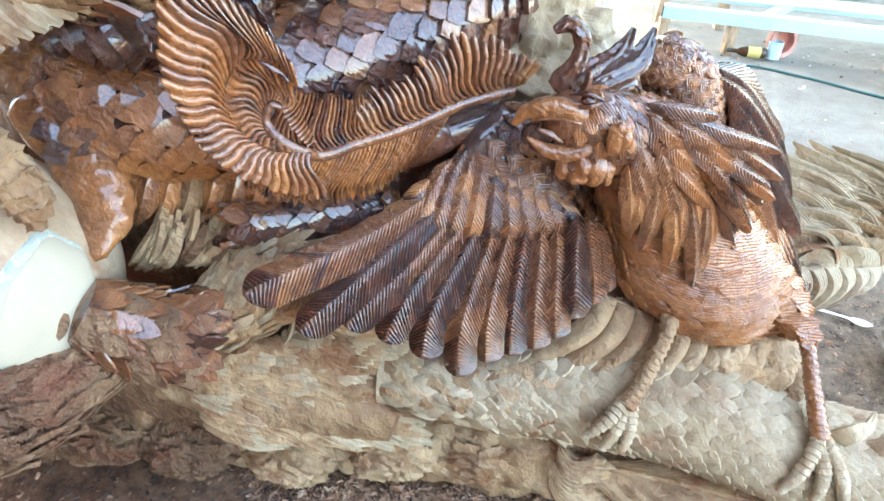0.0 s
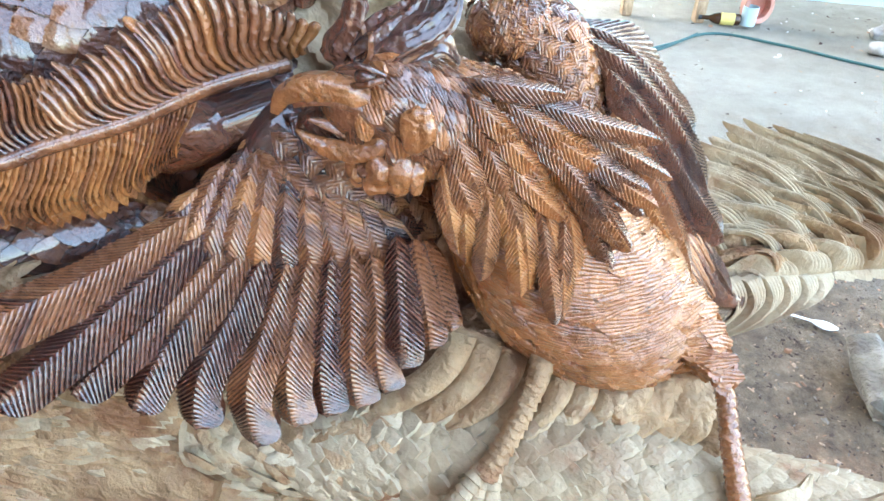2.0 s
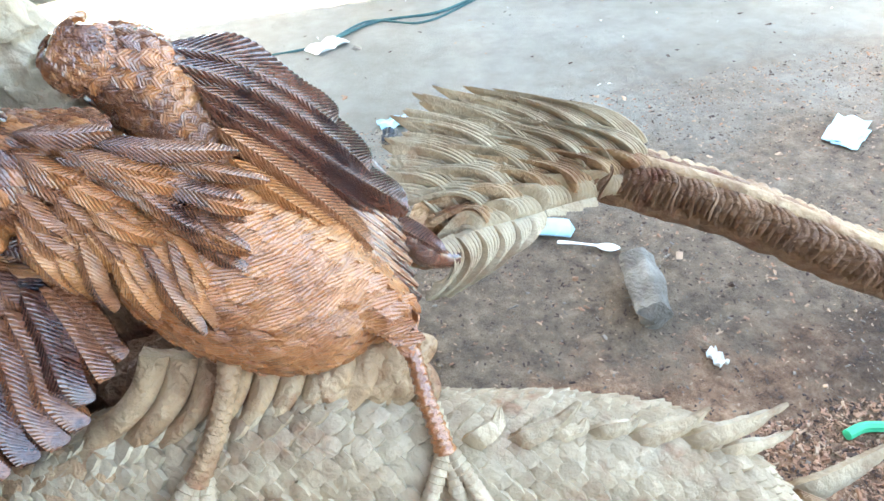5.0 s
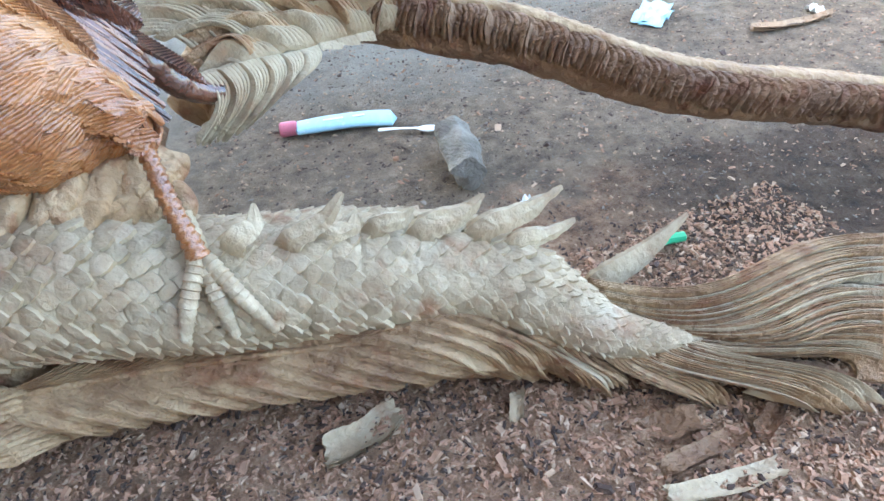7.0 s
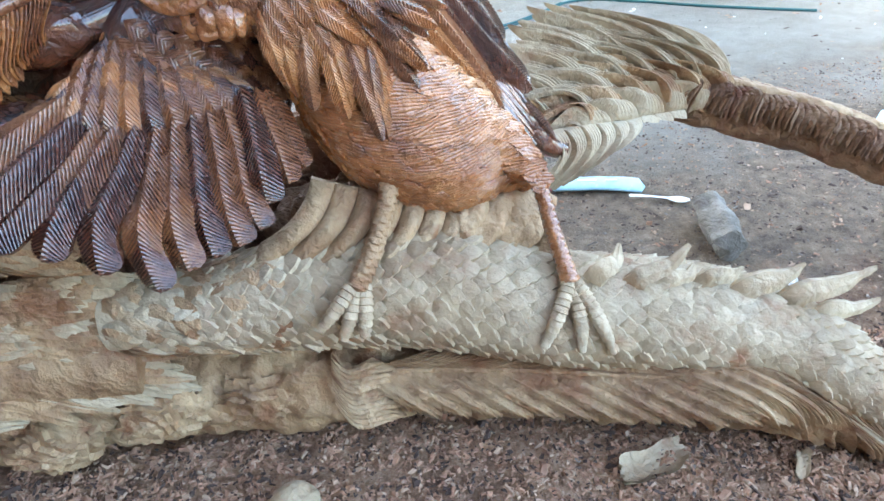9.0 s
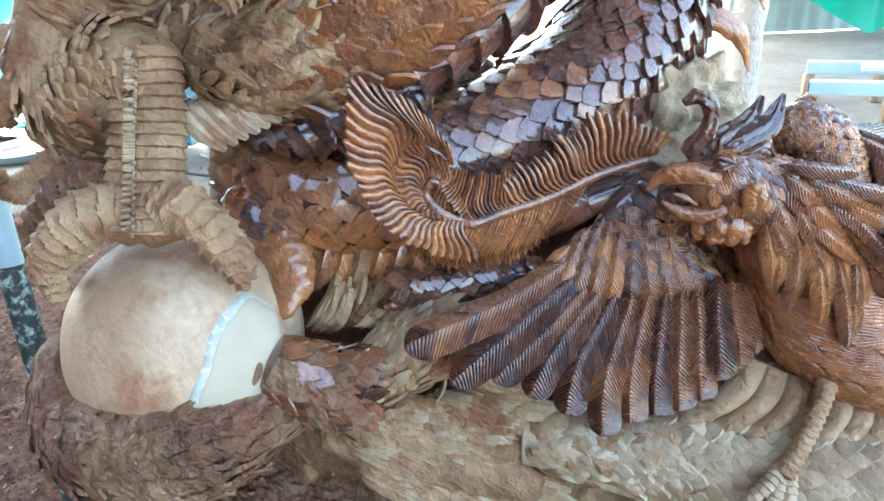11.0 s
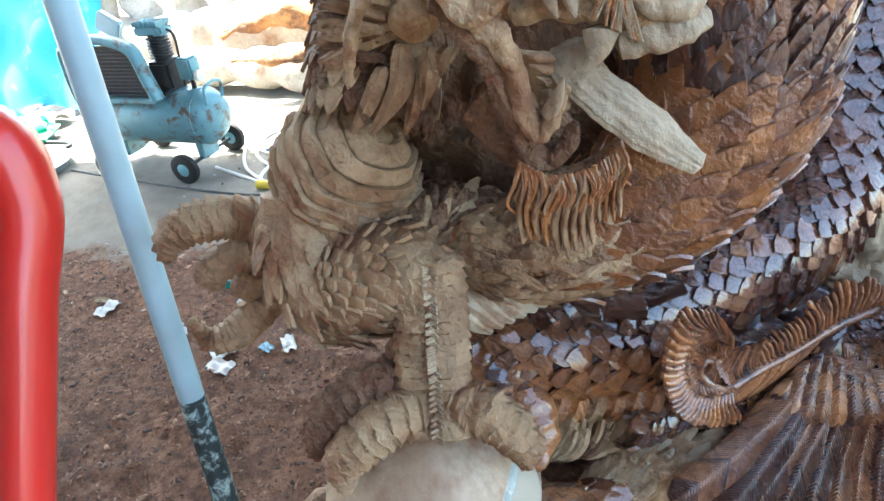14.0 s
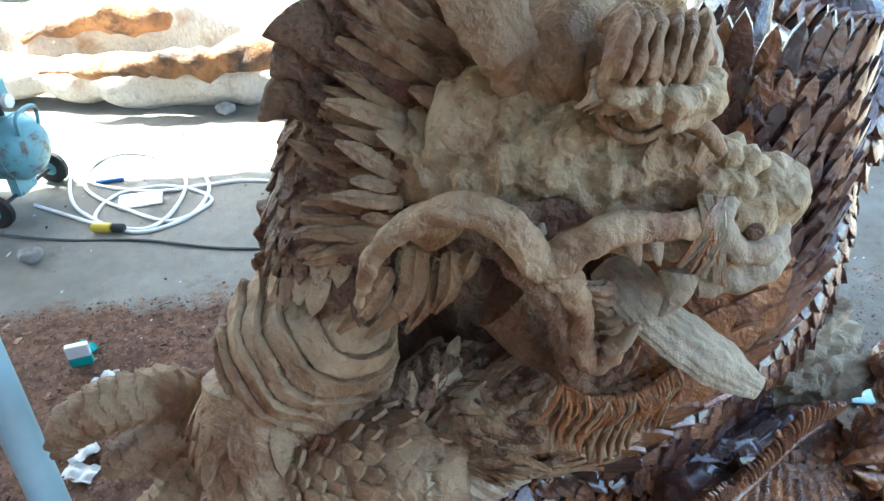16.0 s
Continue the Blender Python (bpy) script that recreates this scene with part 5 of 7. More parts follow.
# hackles
for row in range(6):
    k = 9
    for i in range(k):
        t = (i + 0.5 * (row % 2)) / (k - 0.5)
        a = mid((0.311, 0.990, 0.931), (0.287, 0.945, 0.837), t)
        a = plus(a, (0.028 * row, 0.003 * row, -0.0115 * row))
        d = np.array((0.85 - 0.72 * t, 0.0, -0.40 - 0.6 * t)) + 0.13 * rnd.normal(size=3)
        ln = (0.085 if row < 2 else 0.12) + 0.04 * rnd.rand()
        b = plus(a, d * ln * 0.5 + np.array((0, -0.018, 0.004)))
        c = plus(a, d * ln + np.array((0, -0.010, 0.002)))
        feather(Bd, [a, b, c], 0.022 + 0.008 * rnd.rand(), FRONT, (1, 5, 1, 7)[(row + i) % 4], 0.0056, 0.0013, 0.6, 0.010, 1.6, 0.9, quill=0.003, gable=1.3)
# spread wing: flight feathers, then coverts
flight = [([(-0.005, 1.005, 0.749), (-0.083, 0.940, 0.715), (-0.165, 0.870, 0.700), (-0.256, 0.800, 0.689)], 0.062), ([(0.018, 1.005, 0.730), (-0.052, 0.930, 0.694), (-0.118, 0.860, 0.658), (-0.183, 0.800, 0.624)], 0.056),
          ([(0.040, 1.005, 0.718), (-0.017, 0.940, 0.670), (-0.073, 0.880, 0.637), (-0.119, 0.835, 0.608)], 0.052), ([(0.063, 1.005, 0.712), (0.009, 0.940, 0.663), (-0.034, 0.880, 0.617), (-0.061, 0.845, 0.572)], 0.052),
          ([(0.087, 1.005, 0.710), (0.048, 0.950, 0.651), (0.015, 0.890, 0.602), (0.001, 0.858, 0.529)], 0.054), ([(0.113, 1.005, 0.708), (0.087, 0.960, 0.638), (0.065, 0.900, 0.576), (0.064, 0.880, 0.471)], 0.054),
          ([(0.136, 1.005, 0.710), (0.120, 0.965, 0.637), (0.109, 0.920, 0.576), (0.111, 0.900, 0.490)], 0.052), ([(0.162, 1.005, 0.711), (0.155, 0.970, 0.643), (0.149, 0.930, 0.578), (0.151, 0.910, 0.501)], 0.052),
          ([(0.186, 1.005, 0.713), (0.187, 0.970, 0.645), (0.186, 0.935, 0.584), (0.192, 0.920, 0.511)], 0.052), ([(0.210, 1.005, 0.717), (0.217, 0.975, 0.650), (0.218, 0.940, 0.597), (0.227, 0.930, 0.530)], 0.048),
          ([(0.241, 1.008, 0.745), (0.244, 0.980, 0.675), (0.248, 0.945, 0.622), (0.246, 0.935, 0.573)], 0.046), ([(0.260, 1.010, 0.740), (0.271, 0.990, 0.676), (0.280, 0.965, 0.632), (0.283, 0.950, 0.595)], 0.038),
          ([(0.272, 1.012, 0.739), (0.290, 1.000, 0.677), (0.301, 0.980, 0.638), (0.309, 0.970, 0.609)], 0.032)]
for i, (pts, w) in enumerate(flight):
    pts = [plus(p, (0, 0.010 - 0.002 * i - (0.018 if n == 0 else 0.006 * (3 - n)), 0)) for n, p in enumerate(pts)]
    feather(Bd, pts, w * 1.08, FRONT, (1, 4, 1)[i % 3], 0.0072, 0.0021, 0.38, 0.014, 1.3, 0.26, 5, 0.0045, tip=(4, (0.8, 0.5, 0.4, 0.5, 0.55, 0.66)[i]) if i < 6 else None, lean=0.56, gable=1.4)
hub = np.array((0.107, 1.080, 0.880))
for row in range(7):
    k = 6 + row
    left, right = mid((0.073, 1.060, 0.827), (-0.029, 1.000, 0.744), row / 6), mid((0.140, 1.055, 0.794), (0.228, 1.008, 0.739), row / 6)
    for i in range(k):
        t = (i + 0.5 * (row % 2)) / (k - 0.5)
        top = np.array(mid(left, right, t)) + np.array((0, 0.010, 0.018 * math.sin(math.pi * t)))
        d = unit(top - hub)
        ln = 0.042 + 0.006 * row + 0.008 * rnd.rand()
        feather(Bd, [top, plus(top, d * ln * 0.5 + np.array((0, -0.010, 0.005))), plus(top, d * ln)], 0.024 + 0.002 * row, FRONT, (1, 4, 1, 7)[rnd.randint(4)], 0.0062, 0.0011, 0.5, 0.012, 1.2, 0.6, quill=0.0025, gable=1.5)
fill = tube(Bd, [(-0.292, 0.960, 0.712), (-0.236, 1.000, 0.697), (-0.140, 1.040, 0.692), (-0.052, 1.060, 0.691)], [0.035, 0.05, 0.05, 0.04], 5, 24, 40, FRONT)
scales(Bd, fill, 0.030, (4, 1, 4), -180, 180, 0, 1, -1, 1.4, 27, long=1.1, lift=0.2)
web = tube(Bd, [(0.076, 1.090, 0.835), (0.161, 1.090, 0.760), (0.255, 1.090, 0.647)], [0.06, 0.10, 0.08], 4, 24, 30, FRONT, 0.6)
plumage(Bd, web, 0.026, (1, 4, 1), 0.0, 0.9, -180, 180, 33, 1.5, pitch=0.0062, amp=0.0011, rise=0.004, bow=0.3)
tube(Bd, [(-0.015, 1.020, 0.683), (0.086, 1.030, 0.657), (0.211, 1.035, 0.655)], [0.03, 0.05, 0.05], 4, 20, 30, FRONT, 0.4)
# folded far wing: barbed shoulder, then long overlapping leaves
tube(Bd, [(0.358, 1.170, 0.930), (0.426, 1.200, 0.849), (0.506, 1.180, 0.701)], [0.045, 0.06, 0.05], 1, 24, 30, FRONT, 0.7)
shoulder = tube(Bd, [(0.368, 1.130, 0.952), (0.404, 1.150, 0.916), (0.449, 1.140, 0.832), (0.478, 1.120, 0.746)], [0.04, 0.055, 0.05, 0.03], 1, 24, 30, FRONT)
blob(Bd, (0.368, 1.130, 0.952), 0.040, 0.038, 0.040, 1)
plumage(Bd, shoulder, 0.019, (1, 7, 1), 0, 1, -180, 180, 23, 1.5, pitch=0.0052, amp=0.0010, rise=0.004, bow=0.25)
for k in range(90):
    d = unit(rnd.normal(size=3) + np.array((-0.2, -0.9, 0.9)))
    o = plus((0.368, 1.130, 0.952), d * 0.039)
    t = unit(np.array((0.5, 0, -0.8)) - d * (np.array((0.5, 0, -0.8)) @ d))
    feather(Bd, [o, plus(o, t * 0.014 + d * 0.004), plus(o, t * 0.028 + d * 0.002)], 0.026, d, (1, 7, 1)[k % 3], 0.0052, 0.0010, 0.25, 0.005, 1.0, 0.7, 2, 0.001)
for i in range(11):
    t = i / 10
    a = mid((0.392, 1.170, 0.947), (0.451, 1.130, 0.811), t)
    b = mid((0.558, 1.220, 0.842), (0.562, 1.120, 0.688), t)
    c = mid((0.715, 1.200, 0.655), (0.730, 1.090, 0.482), t)
    tuft(Bd, [a, mid(a, b), b, mid(b, c), c], 0.050, (4, 1, 4, 1)[i % 4], plus(FRONT, (0.3, 0, 0)), 5, 0.5, 0.16)
for pts, w, mt in (([(0.429, 1.150, 0.940), (0.505, 1.170, 0.909), (0.575, 1.180, 0.848), (0.648, 1.185, 0.770)], 0.062, 4), ([(0.448, 1.130, 0.930), (0.528, 1.150, 0.873), (0.605, 1.165, 0.793), (0.684, 1.175, 0.684)], 0.070, 4),
                   ([(0.476, 1.115, 0.902), (0.556, 1.135, 0.817), (0.646, 1.160, 0.705), (0.737, 1.180, 0.599)], 0.064, 4), ([(0.484, 1.105, 0.885), (0.557, 1.120, 0.792), (0.644, 1.150, 0.663), (0.802, 1.205, 0.465)], 0.050, 4),
                   ([(0.492, 1.090, 0.855), (0.542, 1.095, 0.789), (0.599, 1.100, 0.707), (0.666, 1.110, 0.589)], 0.044, 1), ([(0.501, 1.070, 0.819), (0.538, 1.072, 0.761), (0.580, 1.080, 0.703), (0.636, 1.090, 0.627)], 0.036, 5)):
    feather(Bd, pts, w, plus(FRONT, (0.35, 0, 0)), mt, 0.0085, 0.0020, 0.5, 0.012, 2.2, 0.35, 5, 0.005, lean=0.6, gable=1.3)
tube(Bd, [(0.708, 1.180, 0.565), (0.773, 1.200, 0.475), (0.817, 1.215, 0.447)], [0.022, 0.022, 0.018], 4, 14, 24, lumps=0.002, lump_scale=30)
# legs and feet
ring = lambda s, th: 0.0045 * ((s / 0.013 + 0.5 * (np.sin(3 * th) > 0)) % 1.0)
tube(Bd, [(0.443, 1.020, 0.566), (0.435, 0.965, 0.548), (0.396, 0.905, 0.476), (0.359, 0.865, 0.431)], [0.028, 0.015, 0.013, 0.015], 0, 18, 90, disp=ring)
tube(Bd, [(0.657, 1.030, 0.551), (0.685, 0.985, 0.525), (0.702, 0.905, 0.444), (0.715, 0.855, 0.382)], [0.026, 0.014, 0.0115, 0.014], 5, 18, 90, disp=ring)
thigh = tube(Bd, [(0.560, 1.050, 0.600), (0.640, 1.025, 0.565), (0.690, 0.975, 0.520)], [0.072, 0.044, 0.011], 7, 30, 40, FRONT)
plumage(Bd, thigh, 0.036, 7, 0.0, 0.95, -180, 180, 29, 1.15, pitch=0.0062, rise=0.0030, bow=0.16, amp=0.0014, point=0.75, oneway=True, slope=-0.8)
for pts in ([(0.358, 0.874, 0.438), (0.326, 0.846, 0.414), (0.292, 0.839, 0.380)], [(0.359, 0.874, 0.432), (0.343, 0.842, 0.396), (0.326, 0.834, 0.356)], [(0.371, 0.874, 0.429), (0.366, 0.842, 0.391), (0.360, 0.834, 0.353)],
            [(0.712, 0.854, 0.383), (0.683, 0.819, 0.343), (0.658, 0.814, 0.283)], [(0.718, 0.854, 0.376), (0.721, 0.816, 0.332), (0.725, 0.809, 0.264)], [(0.722, 0.854, 0.381), (0.749, 0.812, 0.335), (0.781, 0.804, 0.252)],
            [(0.716, 0.864, 0.387), (0.715, 0.894, 0.402), (0.715, 0.924, 0.418)]):
    tube(Bd, pts, [0.012, 0.011, 0.006], 2, 14, 70, disp=lambda s, th: 0.0032 * ((s / 0.011) % 1.0))
# tail plume left raw, and its long quill
BEAM = [(0.831, 1.300, 0.460), (0.947, 1.380, 0.491), (1.102, 1.400, 0.474), (1.255, 1.360, 0.438), (1.421, 1.250, 0.399), (1.699, 1.100, 0.284), (2.168, 0.980, 0.161), (2.643, 0.800, 0.034), (4.009, 0.600, -0.430)]
tube(Bd, BEAM, [0.03, 0.045, 0.055, 0.060, 0.058, 0.053, 0.052, 0.050, 0.03], 3, 40, 300, (0, 0, 1), 1.1, lumps=0.003, lump_scale=12, chip=(0.03, 0.003))
strand(Bd, [plus(p, (0, -0.012, 0.056)) for p in BEAM[3:8]], 0.016, 0.014, 0, 12, 80)
vane(Bd, [plus(p, (0, -0.022, 0.052)) for p in BEAM[2:]], [plus(p, (-0.02, -0.062, -0.006)) for p in BEAM[2:]], 3, 250, 0.007, 0.16, 0.10, 0.18, 0.012, (-0.1, -0.8, 0.4), 9, 6, 6, 0.055, 0.05, 31)
vane(Bd, [plus(p, (0, -0.010, 0.058)) for p in BEAM[2:]], [plus(p, (0.03, 0.035, 0.052)) for p in BEAM[2:]], 0, 120, 0.003, 0.10, 0.10, 0.2, 0.012, (0, 0.2, 0.8), 6, 4, 0, 0.0, 0.0, 32)
RISE = (-0.25, -0.75, 0.6)
vane(Bd, [(1.285, 1.390, 0.512), (1.213, 1.370, 0.504), (1.108, 1.350, 0.476), (0.965, 1.320, 0.464), (0.816, 1.280, 0.471)], [(1.034, 1.430, 0.639), (0.897, 1.430, 0.664), (0.814, 1.410, 0.661), (0.749, 1.370, 0.613), (0.711, 1.320, 0.541)], 2, 60, 0.005, 0.12, -0.16, 0.10, 0.014, RISE, 20, 6, 8, 0.018, 0.03, 33)
vane(Bd, [(1.279, 1.370, 0.484), (1.182, 1.350, 0.481), (1.048, 1.320, 0.473), (0.893, 1.270, 0.481)], [(1.045, 1.390, 0.613), (0.930, 1.390, 0.625), (0.834, 1.370, 0.605), (0.758, 1.300, 0.524)], 2, 48, 0.005, 0.14, -0.22, 0.14, 0.014, RISE, 20, 6, 7, 0.026, 0.03, 34)
vane(Bd, [(1.286, 1.350, 0.452), (1.175, 1.330, 0.460), (1.041, 1.300, 0.467), (0.887, 1.250, 0.483)], [(1.069, 1.370, 0.559), (0.951, 1.350, 0.575), (0.855, 1.330, 0.549), (0.785, 1.260, 0.493)], 0, 40, 0.005, 0.16, -0.25, 0.20, 0.014, RISE, 20, 6, 7, 0.032, 0.03, 35)
vane(Bd, [(1.223, 1.320, 0.442), (1.101, 1.300, 0.461), (0.984, 1.270, 0.474), (0.862, 1.240, 0.483)], [(1.030, 1.340, 0.505), (0.930, 1.320, 0.513), (0.865, 1.290, 0.500), (0.783, 1.240, 0.454)], 2, 36, 0.005, 0.18, -0.25, 0.20, 0.014, RISE, 18, 6, 7, 0.030, 0.03, 37)
vane(Bd, [(1.138, 1.300, 0.453), (1.009, 1.275, 0.464), (0.898, 1.250, 0.481), (0.793, 1.220, 0.488)], [(0.961, 1.290, 0.436), (0.911, 1.260, 0.428), (0.861, 1.230, 0.384), (0.752, 1.200, 0.380)], 2, 44, 0.005, 0.18, -0.20, 0.18, 0.014, RISE, 18, 6, 5, 0.014, -0.03, 36)
tube(Bd, [(0.752, 1.300, 0.393), (0.836, 1.390, 0.444), (0.961, 1.440, 0.475), (1.114, 1.430, 0.460)], [0.04, 0.055, 0.055, 0.05], 0, 40, 60, lumps=0.006, chip=(0.03, 0.006))
bird = Bd.build("bird_sculpture", CARVED, "carved wooden bird with a spread varnished wing and raw tail plume", "wood sculpture")

# ---- workshop things ----
def part(name, bm, material, parent=None, label="", smooth=True):
    me = bpy.data.meshes.new(name)
    bmesh.ops.recalc_face_normals(bm, faces=bm.faces)
    bm.to_mesh(me)
    bm.free()
    me.materials.append(material)
    if smooth:
        me.polygons.foreach_set("use_smooth", np.ones(len(me.polygons), bool))
        me.set_sharp_from_angle(angle=radians(40))
    ob = new(name, me)
    if parent:
        ob.parent = parent
    if label:
        ob["label"] = label
    return ob


def bm_box(size, at=(0, 0, 0), bevel=0.004, turn=None, bm=None):
    bm = bm or bmesh.new()
    m = Matrix.Translation(at) @ (turn or Matrix()) @ Matrix.Diagonal((*size, 1))
    g = bmesh.ops.create_cube(bm, size=1, matrix=m)
    if bevel:
        es = list({e for v in g["verts"] for e in v.link_edges})
        bmesh.ops.bevel(bm, geom=es, offset=bevel, segments=2, affect="EDGES")
    return bm


def bm_rod(a, b, r, seg=16, r2=None, bm=None, bevel=0.0):
    bm = bm or bmesh.new()
    a, b = Vector(a), Vector(b)
    m = Matrix.Translation((a + b) / 2) @ (b - a).to_track_quat("Z", "Y").to_matrix().to_4x4()
    g = bmesh.ops.create_cone(bm, cap_ends=True, segments=seg, radius1=r, radius2=r if r2 is None else r2, depth=(b - a).length, matrix=m)
    if bevel:
        es = [e for e in {e for v in g["verts"] for e in v.link_edges} if any(len(f.verts) > 4 for f in e.link_faces)]
        bmesh.ops.bevel(bm, geom=es, offset=bevel, segments=2, affect="EDGES")
    return bm


def bm_sweep(P, R, n=12, m=60, up=(0, 0, 1), flat=1.0, bm=None):
    S = Carving()
    tube(S, P, R if hasattr(R, "__len__") else [R] * len(P), 0, n, m, up, flat)
    bm = bm or bmesh.new()
    vs = [bm.verts.new(v) for v in np.concatenate(S.v)]
    for f in np.concatenate(S.f).tolist():
        bm.faces.new([vs[i] for i in dict.fromkeys(f)])
    return bm


def bm_lathe(profile, seg=24, bm=None, m=Matrix()):
    bm = bm or bmesh.new()
    rings = [[bm.verts.new(m @ Vector((r * math.cos(a), r * math.sin(a), z))) for a in (2 * math.pi * k / seg for k in range(seg))] for r, z in profile]
    for p, q in zip(rings, rings[1:]):
        for k in range(seg):
            bm.faces.new((p[k], p[(k + 1) % seg], q[(k + 1) % seg], q[k]))
    bm.faces.new(rings[0][::-1])
    bm.faces.new(rings[-1])
    return bm


def thing(name, label, category, m=Matrix(), group="", kind=""):
    e = new(name)
    e.empty_display_size = 0.05
    e.matrix_world = m
    return tagged(e, label, category, group, kind)


def on_ground(x, y, up=0.0):
    return (x, y, ground_height(x, y) + up)


STEEL_BLUE = plain("pale_blue_paint", (0.46, 0.62, 0.68), 0.45, 0, 0.15, 5, (0.32, 0.27, 0.22), 0.66)
TANK_BLUE = plain("worn_blue_paint", (0.16, 0.36, 0.42), 0.45, 0.1, 0.3, 4, (0.12, 0.08, 0.055), 0.52)
DARK_STEEL = plain("dirty_dark_steel", (0.055, 0.06, 0.065), 0.5, 0.5, 0.4, 12, (0.14, 0.10, 0.07), 0.6)
RUBBER = plain("black_rubber", (0.02, 0.02, 0.02), 0.75, 0, 0.3, 20, (0.10, 0.08, 0.06), 0.62)
RED_PLASTIC = plain("red_plastic", (0.56, 0.026, 0.02), 0.32, 0, 0.12, 3, (0.45, 0.06, 0.04), 0.68, 0.05, 0.3)
POLE_PAINT = plain("blue_white_pipe_paint", (0.40, 0.60, 0.66), 0.4, 0, 0.2, 7, (0.16, 0.15, 0.13), 0.68)
POLE_BLACK = plain("flaking_black_paint", (0.03, 0.05, 0.05), 0.5, 0, 0.3, 10, (0.42, 0.58, 0.56), 0.50)
TARP = plain("blue_tarpaulin", (0.06, 0.48, 0.80), 0.4, 0, 0.4, 2, (0.30, 0.70, 0.85), 0.58)
TARP_GREEN = plain("green_tarpaulin", (0.01, 0.36, 0.22), 0.45, 0, 0.3, 2, (0.05, 0.5, 0.35), 0.64)
HOSE = plain("white_hose", (0.72, 0.74, 0.72), 0.4, 0, 0.1, 12, (0.45, 0.42, 0.38), 0.7)
CABLE = plain("dark_cable", (0.03, 0.04, 0.04), 0.5, 0, 0.3, 20)
CABLE_GREEN = plain("green_cable", (0.02, 0.10, 0.10), 0.5, 0, 0.3, 20)
PAPER = plain("white_paper", (0.78, 0.78, 0.74), 0.7, 0, 0.1, 20, (0.55, 0.5, 0.42), 0.66)
PALE_BLUE = plain("pale_blue_plastic", (0.42, 0.68, 0.78), 0.4, 0, 0.2, 30, (0.75, 0.8, 0.8), 0.6)
PINK = plain("pink_plastic", (0.75, 0.22, 0.30), 0.4)
WHITE_PLASTIC = plain("white_plastic", (0.80, 0.82, 0.80), 0.35, 0, 0.08, 20, (0.6, 0.58, 0.52), 0.7)
GREEN_PLASTIC = plain("green_plastic", (0.05, 0.50, 0.24), 0.4)
TEAL = plain("teal_card", (0.02, 0.42, 0.38), 0.6)
YELLOW = plain("yellow_plastic", (0.62, 0.48, 0.05), 0.4, 0, 0.2, 20)
AMBER_GLASS = plain("brown_glass", (0.06, 0.025, 0.01), 0.15, 0, 0.2, 10)
LABEL_YELLOW = plain("yellow_label", (0.70, 0.58, 0.18), 0.6, 0, 0.2, 40)
BLUE_PEN = plain("blue_plastic", (0.02, 0.13, 0.40), 0.35)
TAPE_PINK = plain("pink_tape", (0.62, 0.30, 0.24), 0.5)
GREY_WOOD = wood("weathered_wood", (0.20, 0.17, 0.14), (0.33, 0.29, 0.25), (0.44, 0.40, 0.35), 0.85, 0, (0.16, 0.12, 0.09), 0.6)
LOG_WOOD = wood("driftwood", (0.42, 0.34, 0.26), (0.60, 0.52, 0.43), (0.70, 0.64, 0.56), 0.8, 0, (0.35, 0.16, 0.06), 0.58, 0.1, 1.2)
TIMBER = wood("split_timber", (0.26, 0.15, 0.08), (0.45, 0.30, 0.18), (0.55, 0.42, 0.28), 0.8, 0, (0.25, 0.12, 0.05), 0.58)
STONE = plain("grey_stone", (0.32, 0.30, 0.28), 0.85, 0, 0.4, 25, (0.2, 0.17, 0.14), 0.6, 0.5)
SHEET = plain("galvanised_sheet", (0.42, 0.50, 0.50), 0.45, 0.4, 0.25, 1.5, (0.25, 0.2, 0.16), 0.64)
ROOF_SHEET = plain("dull_roofing_sheet", (0.30, 0.29, 0.27), 0.6, 0.3, 0.3, 1.5)


# leaning pipe with a black foot
def leaning_pipe(a, b, split, r):
    t = thing("steel_pipe", "pale blue steel pipe with flaking black foot, leaning", "pipe")
    c = mid(a, b, split)
    bm = bm_rod(c, b, r, 24)
    part("shaft", bm, POLE_PAINT, t)
    part("foot", bm_rod(a, plus(c, (0, 0, -0.0005)), r * 1.012, 24, bevel=0.003), POLE_BLACK, t, "flaking black paint")
    return t


PIPE_TOP = (-1.42, 1.49, 2.7)
leaning_pipe((-1.263, 0.992, 0.02), PIPE_TOP, 0.235, 0.030)


